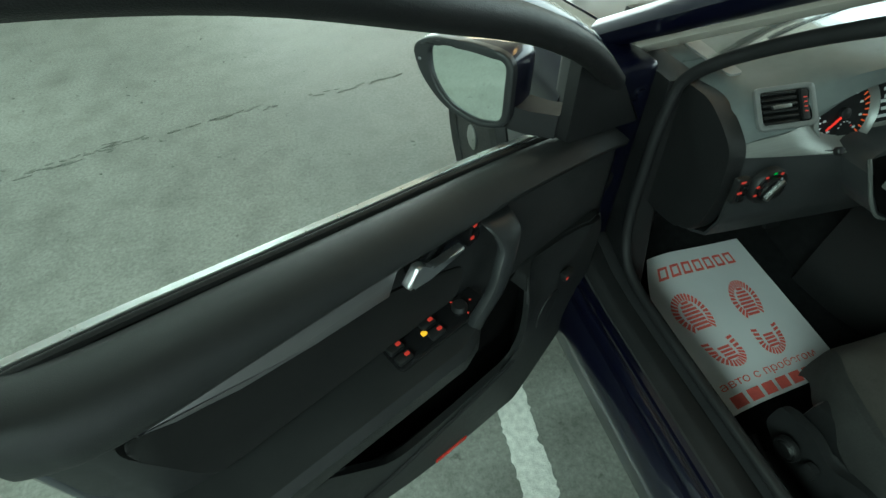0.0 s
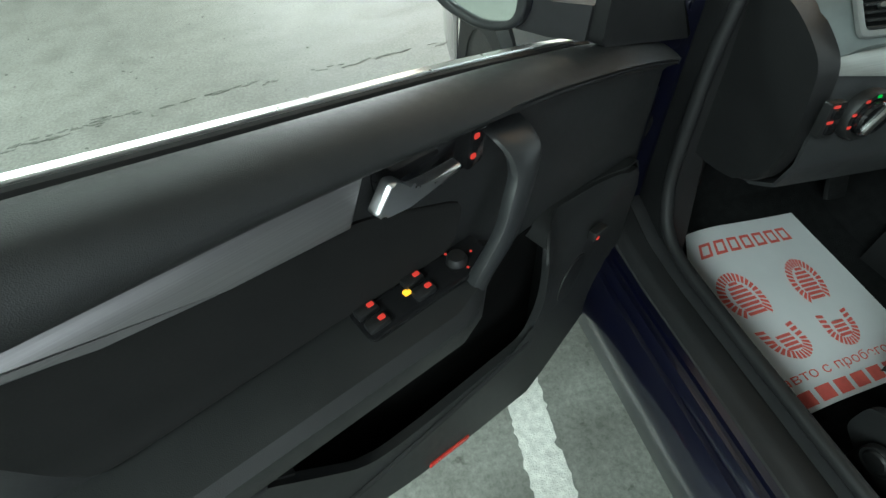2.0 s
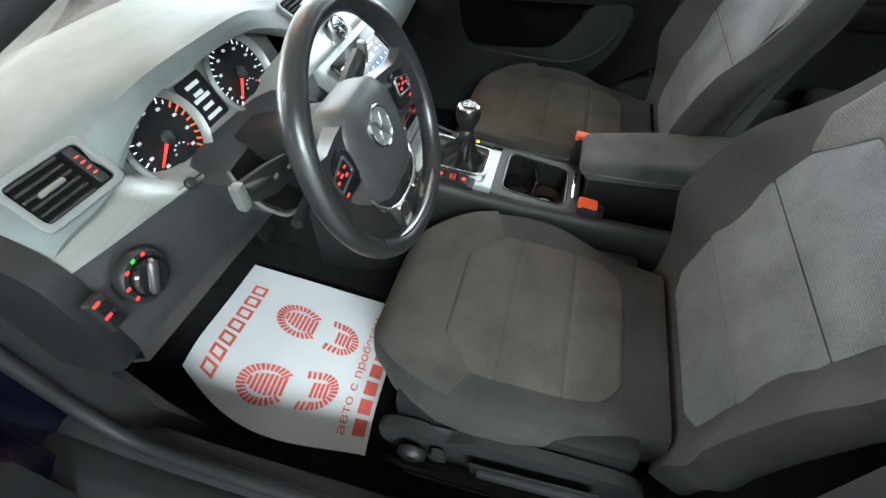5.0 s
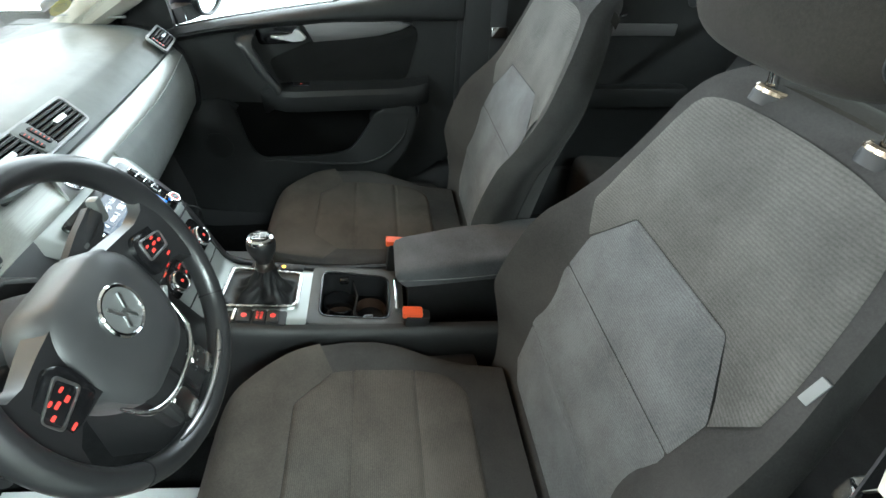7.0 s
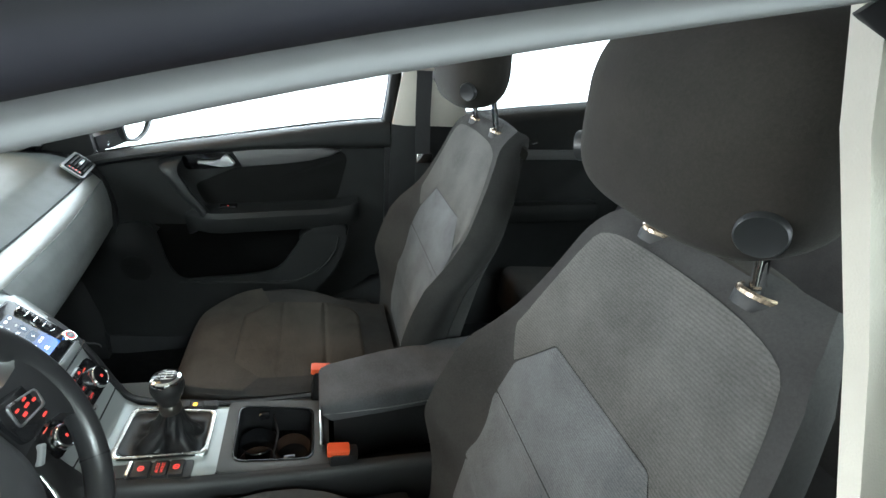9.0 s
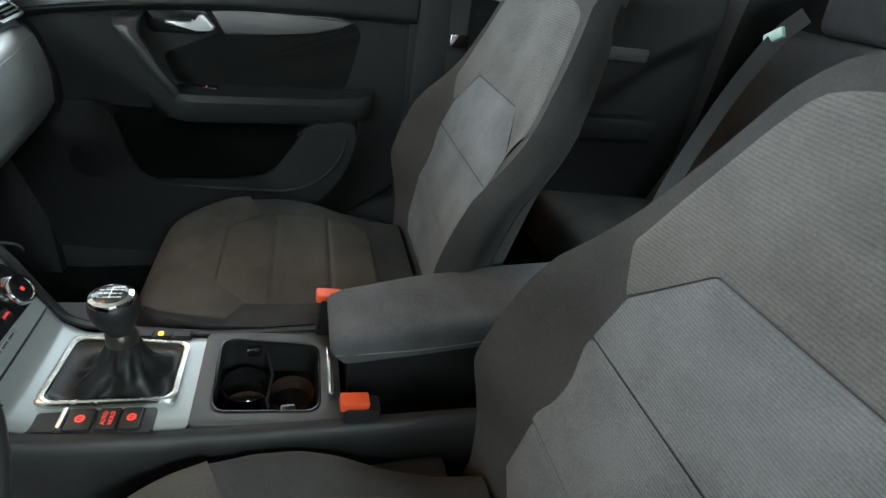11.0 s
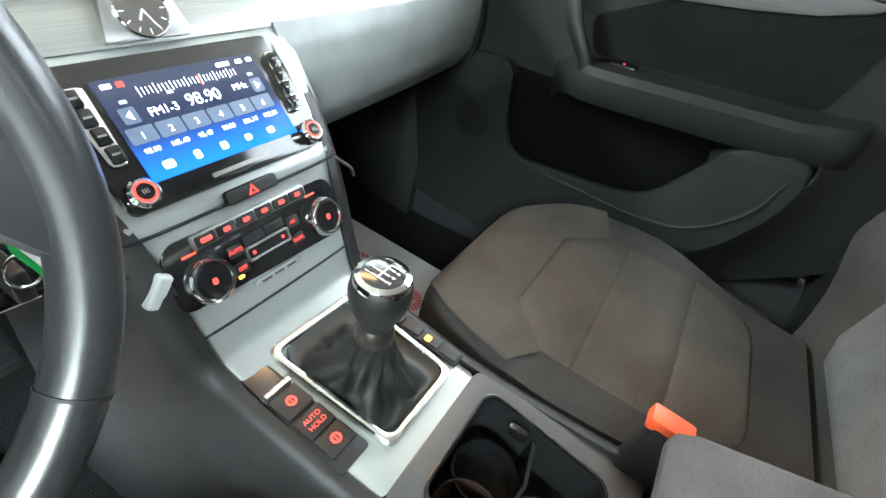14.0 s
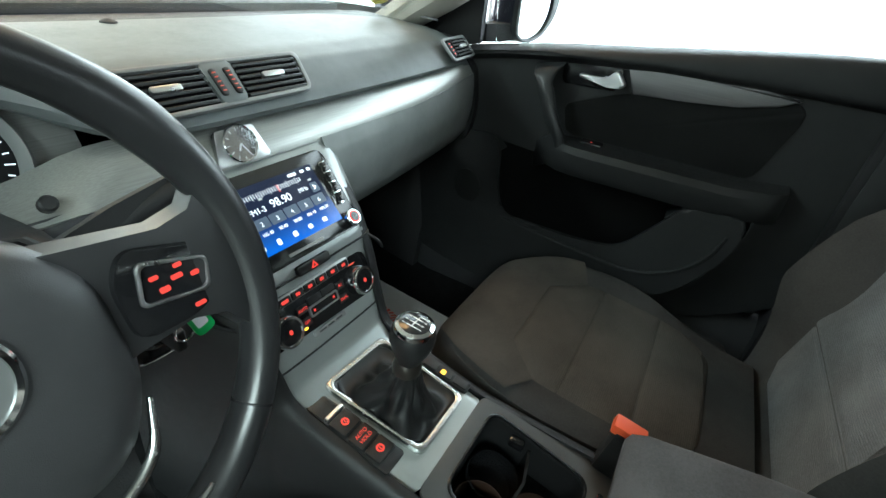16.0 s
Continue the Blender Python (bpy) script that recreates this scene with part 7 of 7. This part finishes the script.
    # side cover with its controls
    for s in MIR:
        pts = [(0.012, 0.30), (0.012, 0.372), (-0.06, 0.385), (-0.11, 0.362), (-0.17, 0.400), (-0.40, 0.392), (-0.45, 0.37), (-0.44, 0.30), (-0.30, 0.255), (-0.05, 0.262)]
        cov = part("side_cover", slab(B(), rounded([(-s * y, z) for y, z in pts][::s], 0.02, 4), axes((s * 0.258, 0, 0), (0, -s, 0), (0, 0, 1)) if s < 0 else axes((s * 0.258, 0, 0), (0, 1, 0), (0, 0, 1)) @ Matrix.Diagonal((-1, 1, 1, 1)), 0.022, 0.008, seg=3), M["tread"], seat, "dark grey plastic seat side cover")
        part("adjust_knob", turned(B(), axes((s * 0.276, -0.055, 0.326), (0, s, 0), (0, 0, 1)), [(0.026, -0.004), (0.026, 0.006), (0.023, 0.010), (0.019, 0.008), (0.016, 0.012), (0, 0.013)], 28), M["black"], cov)
        part("adjust_lever", slab(B(), rounded([(-0.014, -0.014), (0.014, -0.020), (0.014, 0.016), (-0.010, 0.018)], 0.006), axes((s * 0.276, -0.103, 0.330), (0, -s, 0), (0, 0, 1)) if s < 0 else axes((s * 0.276, -0.103, 0.330), (0, 1, 0), (0, 0, 1)), 0.012, 0.004), M["tread"], cov)
        part("height_lever", box(B(), (s * 0.283, -0.27, 0.345), (0.014, 0.19, 0.022), 0.007, Matrix.Rotation(radians(-4), 3, "X")), M["tread"], cov)
        part("lever_recess", box(B(), (s * 0.2775, -0.27, 0.345), (0.004, 0.215, 0.042), 0.0015, Matrix.Rotation(radians(-4), 3, "X")), M["rubber"], cov)
        part("cover_lip", tube(B(), [(s * 0.277, 0.0, 0.262), (s * 0.281, -0.05, 0.252), (s * 0.281, -0.2, 0.246), (s * 0.279, -0.32, 0.258), (s * 0.277, -0.44, 0.300)], 0.007, 8, 5), M["tread"], cov)
    for s in MIR:
        part("seat_rail", box(B(), (s * 0.268, -0.26, 0.228), (0.045, 0.45, 0.028), 0.006), M["black"], seat, "dark metal seat rail")
        part("rail_cover", box(B(), (s * 0.22, -0.27, 0.26), (0.06, 0.50, 0.06), 0.01), M["black"], seat)
    return seat


def field_mesh(f, inner, rim):
    """A padded band of cloth between a panel's edge and a smooth outer line."""
    outer = [(p.x, p.y) for p in spline([(x, y, 0) for x, y in rim], 4)]

    def along(pts, n):
        P = [Vector(p) for p in pts]
        d = [0.0]
        for a, b in zip(P, P[1:]):
            d.append(d[-1] + (b - a).length)
        return [Vector((interp(d[-1] * k / n, d, [p.x for p in P]), interp(d[-1] * k / n, d, [p.y for p in P]))) for k in range(n + 1)]
    A, C = along(inner, 48), along(outer, 48)
    bm = B()
    rows = []
    for t in (0.0, 0.03, 0.08, 0.2, 0.35, 0.5, 0.65, 0.8, 0.92, 0.97, 1.0):
        h = 0.0040 * (1 - (0.5 if t < 0.5 else 0.95) * abs(2 * t - 1) ** 6) + 0.0004
        rows.append([bm.verts.new((p.x, p.y, f(p.x, p.y) + h)) for p in (a.lerp(c, t) for a, c in zip(A, C))])
    for r0, r1 in zip(rows, rows[1:]):
        for i in range(len(r0) - 1):
            bm.faces.new((r0[i], r0[i + 1], r1[i + 1], r1[i]))
    bmesh.ops.recalc_face_normals(bm, faces=bm.faces)
    if sum(f_.normal.z for f_ in bm.faces) < 0:
        bmesh.ops.reverse_faces(bm, faces=bm.faces)
    return bm


driver_seat = make_seat("front_seat", "dark grey cloth driver seat with ribbed centre")
driver_seat.matrix_basis = pose(-0.361, 0, -0.010)
passenger_seat = copy_thing(driver_seat, pose(0.352, 0.012, -0.010))
for child in [c for c in passenger_seat.children if c.name.startswith("side_tag")]:
    bpy.data.objects.remove(child)
passenger_seat["label"] = "dark grey cloth front passenger seat with ribbed centre"

# rear bench, seen between the front seats
rear = thing("rear_bench", "dark grey cloth rear bench", "rear seat", (0, -1.25, 0.2))
part("bench_cushion", loft(B(), [[(x, p.x, p.y) for p in rounded([(-0.90, 0.30), (-0.90, 0.475), (-1.35, 0.44), (-1.35, 0.28)], 0.04, 5)] for x in (-0.62, -0.6, -0.2, 0, 0.2, 0.6, 0.62)]), M["bolster"], rear)
part("bench_back", loft(B(), [[(x, p.x, p.y) for p in rounded([(-1.28, 0.40), (-1.48, 0.98), (-1.58, 0.98), (-1.45, 0.38)], 0.04, 5)] for x in (-0.62, -0.6, -0.2, 0, 0.2, 0.6, 0.62)]), M["bolster"], rear)
for x in (-0.38, 0.38):
    part("rear_headrest", box(B(), (x, -1.52, 1.05), (0.26, 0.09, 0.13), 0.04, Matrix.Rotation(radians(-12), 3, "X"), seg=4), M["bolster"], rear)

# rear doors, plain inner faces
for s in MIR:
    MIRROR[0] = s
    rd = thing("rear_door", "closed rear door with black card", "car door", (s * 0.80, -0.72, 0.3), "rear doors")
    part("door_card", loft(B(), [[(p.x, y, p.y) for p in rounded([(0.76, 0.36), (0.70, 0.36), (0.69, 0.6), (0.70, 0.962 + 0.024 * k), (0.76, 0.99 + 0.024 * k)], 0.02, 3)] for k, y in enumerate((-0.735, -0.95, -1.2, -1.42))]), M["panel"], rd)
    part("armrest", box(B(), (0.675, -1.05, 0.66), (0.06, 0.42, 0.07), 0.02), M["panel"], rd)
    part("trim_strip", box(B(), (0.690, -1.02, 0.86), (0.012, 0.30, 0.035), 0.006), M["door_alu"], rd)
    part("inner_handle", tube(B(), [(0.690, -0.99, 0.905), (0.672, -0.955, 0.905), (0.664, -0.92, 0.912), (0.664, -0.90, 0.922)], [0.009, 0.008, 0.006, 0.005], 8, 4), M["chrome"], rd, "chrome inner handle")
    part("outer_skin", sheet(B(), lambda u, v: (0.90 - 0.04 * ((v - 0.5) / 0.5) ** 2, -0.56 - 0.95 * u, 0.28 + 0.66 * v), 8, 8, 0.003), M["paint"], rd)
    part("window_pane", sheet(B(), lambda u, v: (0.735 - 0.11 * v, -0.70 - 0.75 * u, 0.95 + 0.34 * v), 6, 4, 0.0035), M["glass"], rd).visible_shadow = False
    part("window_frame", tube(B(), [(0.735, -0.70, 0.94), (0.70, -0.69, 1.1), (0.645, -0.70, 1.28), (0.64, -1.1, 1.30), (0.66, -1.35, 1.22), (0.735, -1.5, 0.98)], 0.02, 8, 4), M["black"], rd)
MIRROR[0] = 1


def belt_strap(s):
    b = thing("seat_belt", "black seat belt hanging from the centre pillar", "seat belt", (s * 0.68, -0.62, 0.4), "seat belts")
    part("webbing", loft(B(), [[(x * s, y - 0.02, z), (x * s, y + 0.025, z), ((x - 0.002) * s, y + 0.025, z), ((x - 0.002) * s, y - 0.02, z)] for x, y, z in ((0.612, -0.585, 1.13), (0.635, -0.59, 1.0), (0.655, -0.60, 0.85), (0.675, -0.61, 0.60), (0.68, -0.62, 0.40))]), M["webbing"], b)
    part("belt_guide", box(B(), (s * 0.618, -0.585, 1.135), (0.03, 0.075, 0.035), 0.008), M["cream"], b, "cream belt guide")
    part("belt_tongue", box(B(), (s * 0.648, -0.60, 0.86), (0.014, 0.05, 0.03), 0.004), M["chrome"], b)


for s in MIR:
    belt_strap(s)


def rear_belt():
    b = thing("rear_seat_belt", "black rear seat belt with a pale green tongue", "seat belt", (0.25, -1.0, 0.48))
    pts = [(0.47, -1.40, 1.02), (0.43, -1.30, 0.965), (0.33, -1.13, 0.83), (0.20, -0.95, 0.64), (0.14, -0.93, 0.52)]
    part("webbing", loft(B(), [[(x - 0.02, y, z - 0.012), (x + 0.02, y, z + 0.012), (x + 0.02, y + 0.002, z + 0.014), (x - 0.02, y + 0.002, z - 0.010)] for x, y, z in [tuple(p) for p in spline(pts, 4)]]), M["webbing"], b)
    part("belt_tongue", box(B(), (0.432, -1.292, 0.972), (0.048, 0.012, 0.026), 0.004, Matrix.Rotation(radians(35), 3, "Y")), M["pale_green"], b, "pale green belt tongue")


rear_belt()

# ---- paper floor mats ----
def paper_mat(label, corners, curl, bow_out):
    """A printed paper mat: corners front-left, front-right, rear-left, rear-right; its left edge curls down towards the sill."""
    fl, fr, rl, rr = (Vector(c) for c in corners)
    root = thing("paper_mat", label, "paper mat", tuple((rl + rr) / 2), "paper mats")

    def at(u, v, lift=0.0):
        """u across from left, v from the rear to the front."""
        p = (rl.lerp(rr, u)).lerp(fl.lerp(fr, u), v)
        p.z += 0.012 * math.sin(3.1 * v + 1) * math.sin(2.4 * u + 0.4) * 0.6
        e = max(0, (0.30 - u) / 0.30) ** 1.8
        p.z += curl * e * (1.2 - 0.4 * v)
        p.x -= bow_out * (1 - u) ** 2 * math.sin(math.pi * v ** 1.15)
        p.z += lift
        return p
    part("sheet", sheet(B(), lambda u, v: at(u, v), 30, 40, 0.0006, flip=False), M["paper"], root, "white paper sheet")

    def flat(bm):
        """Lays a drawing given in u, v onto the paper."""
        for vv in bm.verts:
            vv.co = at(vv.co.x, vv.co.y, 0.002 + vv.co.z)
        return bm

    def bar(bm, pts):
        """A four-cornered patch in a few strips, so that it follows the paper."""
        a, b, c, d = (Vector((x, y, 0)) for x, y in pts)
        row = [(bm.verts.new(a.lerp(b, k / 3)), bm.verts.new(d.lerp(c, k / 3))) for k in range(4)]
        for p, q in zip(row, row[1:]):
            bm.faces.new((p[0], q[0], q[1], p[1]))

    def foot(cx, vs, vh, lean, flip):
        """A shoe print: a ring of short treads with cross bars inside, and a heel."""
        def put(x, y):
            return (cx + x * flip + lean * (y - 0.5), y)

        def quad(bm, *pts):
            bar(bm, [put(*p) for p in pts])
        w, h = 0.112, 0.150
        n = 24
        sole, heel = B(), B()
        for k in range(n):
            q0, q1 = radians(-50 + 280 * k / n), radians(-50 + 280 * (k + 0.68) / n)
            quad(sole, *[(w * r * math.cos(q) * (1.0 + 0.06 * math.sin(q)), vs + h * r * math.sin(q)) for q, r in ((q0, 1.0), (q1, 1.0), (q1, 0.66), (q0, 0.66))])
        for k in range(8):
            y = vs - 0.100 + 0.0250 * k
            x = 0.050 * (1.0, 1.0, 1.1, 1.15, 1.1, 1.0, 0.85, 0.5)[k]
            quad(sole, (-x, y), (x, y), (x, y + 0.0165), (-x, y + 0.0165))
        for k in range(13):
            q0, q1 = radians(180 + 180 * k / 13), radians(180 + 180 * (k + 0.68) / 13)
            quad(heel, *[(0.106 * r * math.cos(q), vh + 0.100 * r * math.sin(q)) for q, r in ((q0, 1.0), (q1, 1.0), (q1, 0.62), (q0, 0.62))])
        for k in range(3):
            y = vh + 0.004 + 0.026 * k
            for sx in (-1, 1):
                quad(heel, (sx * 0.064, y - 0.004), (sx * 0.107, y + 0.004), (sx * 0.107, y + 0.020), (sx * 0.064, y + 0.012))
        for k in range(4):
            y = vh - 0.052 + 0.0215 * k
            quad(heel, (-0.042, y), (0.042, y), (0.042, y + 0.0145), (-0.042, y + 0.0145))
        part("sole_print", flat(sole), M["print"], root, "red printed shoe sole", smooth=False)
        part("heel_print", flat(heel), M["print"], root, "red printed shoe heel", smooth=False)
    foot(0.225, 0.548, 0.295, -0.20, 1)
    foot(0.640, 0.540, 0.285, 0.12, -1)

    def block_row(y0, y1, x0, x1, n, heavy):
        """A row of plain blocks, outlined or solid."""
        w = (x1 - x0) / n
        for k in range(n):
            bm = B()
            a, b = x0 + w * (k + 0.12), x0 + w * (k + 0.88)
            t, ty = w * 0.16, (y1 - y0) * 0.2
            if heavy:
                bar(bm, [(a, y0), (b, y0), (b, y1), (a, y1)])
            else:
                for p in ([(a, y0), (a + t, y0), (a + t, y1), (a, y1)], [(b - t, y0), (b, y0), (b, y1), (b - t, y1)], [(a + t, y1 - ty), (b - t, y1 - ty), (b - t, y1), (a + t, y1)], [(a + t, y0), (b - t, y0), (b - t, y0 + ty), (a + t, y0 + ty)]):
                    bar(bm, p)
            part("name_block", flat(bm), M["print"], root, smooth=False)
    block_row(0.815, 0.905, 0.07, 0.82, 7, False)
    block_row(0.018, 0.078, 0.07, 0.88, 7, True)
    t = letters(B(), "авто с пробегом", Matrix.Diagonal((1, 1.0, 1, 1)), 1.0, 0.0)
    xs = [v.co.x for v in t.verts]
    ys = [v.co.y for v in t.verts]
    sx = 0.78 / (max(xs) - min(xs))
    for v in t.verts:
        v.co = Vector((0.075 + (v.co.x - min(xs)) * sx, 0.100 + (v.co.y - min(ys)) * sx * 0.62, 0))
    part("slogan", flat(t), M["print"], root, smooth=False)
    return root


paper_mat("white paper floor mat with red shoe prints in the driver footwell", ((-0.566, 0.520, 0.258), (-0.249, 0.524, 0.228), (-0.632, 0.056, 0.222), (-0.277, 0.083, 0.208)), -0.024, 0.055)
paper_mat("white paper floor mat with red shoe prints in the passenger footwell", ((0.17, 0.53, 0.24), (0.50, 0.53, 0.24), (0.16, 0.07, 0.20), (0.50, 0.07, 0.20)), 0.0, 0.0)


# ---- cables, sticker, pedals ----
plug = thing("charger_plug", "milky white charger plug with a black cable beside the console", "charger", (-0.126, 0.14, 0.60))
part("plug_body", box(B(), (-0.112, 0.152, 0.604), (0.014, 0.017, 0.032), 0.004, Matrix.Rotation(radians(35), 3, "Y"), seg=3), M["milky"], plug)
part("cable", tube(B(), [(-0.121, 0.160, 0.618), (-0.139, 0.172, 0.632), (-0.150, 0.20, 0.642), (-0.150, 0.26, 0.63)], 0.0026, 8, 5), M["rubber"], plug)
lead = thing("loose_cable", "thin black cable sticking out beside the centre stack", "cable", (0.125, 0.165, 0.64))
part("cable", tube(B(), [(0.112, 0.185, 0.652), (0.122, 0.165, 0.640), (0.131, 0.152, 0.630), (0.136, 0.150, 0.618)], 0.0022, 8, 5), M["rubber"], lead)
stick = thing("windscreen_sticker", "round yellow sticker on the windscreen", "sticker", (0.606, 0.52, 0.90))
part("disc", turned(B(), axes((0.606, 0.520, 0.922), (0.94, -0.32, 0), (0.1, -0.72, 0.60)), [(0.030, 0), (0.030, 0.0006), (0, 0.0006)], 32), M["yellow"], stick)
for k, w in enumerate((0.026, 0.034, 0.022)):
    part("bar", slab(B(), rect(0, 0.010 - 0.010 * k, w, 0.003), axes((0.606, 0.520, 0.922), (0.94, -0.32, 0), (0.1, -0.72, 0.60)) @ Matrix.Translation((0, 0, 0.0006)), 0.0003, 0), M["black"], stick)


def pedal(name, label, x, y, z, w, h, tilt, ribs):
    p = thing(name, label, "pedal", (x, y, z), "driver pedals")
    m = axes((x, y, z), (1, 0, 0), (0, math.sin(radians(tilt)), math.cos(radians(tilt))))
    pad_ = part("pedal_pad", slab(B(), rrect(0, 0, w, h, 0.008), m, 0.012, 0.003), M["rubber"], p)
    for k in range(ribs):
        part("rib", slab(B(), rect(0, -h / 2 + h * (k + 0.7) / (ribs + 0.4), w * 0.82, 0.004), m @ Matrix.Translation((0, 0, 0.012)), 0.002, 0.0005), M["tread"], pad_)
    part("pedal_arm", tube(B(), [m @ Vector((0, h * 0.2, -0.002)), m @ Vector((0, h * 0.5 + 0.06, -0.03)), m @ Vector((0, h * 0.5 + 0.16, -0.03))], 0.009, 8, 4), M["black"], p)


pedal("accelerator_pedal", "long ribbed black accelerator pedal", -0.185, 0.535, 0.36, 0.055, 0.17, 25, 8)
pedal("brake_pedal", "ribbed black brake pedal", -0.30, 0.545, 0.42, 0.085, 0.06, 20, 4)
pedal("clutch_pedal", "ribbed black clutch pedal", -0.43, 0.545, 0.42, 0.075, 0.06, 20, 4)
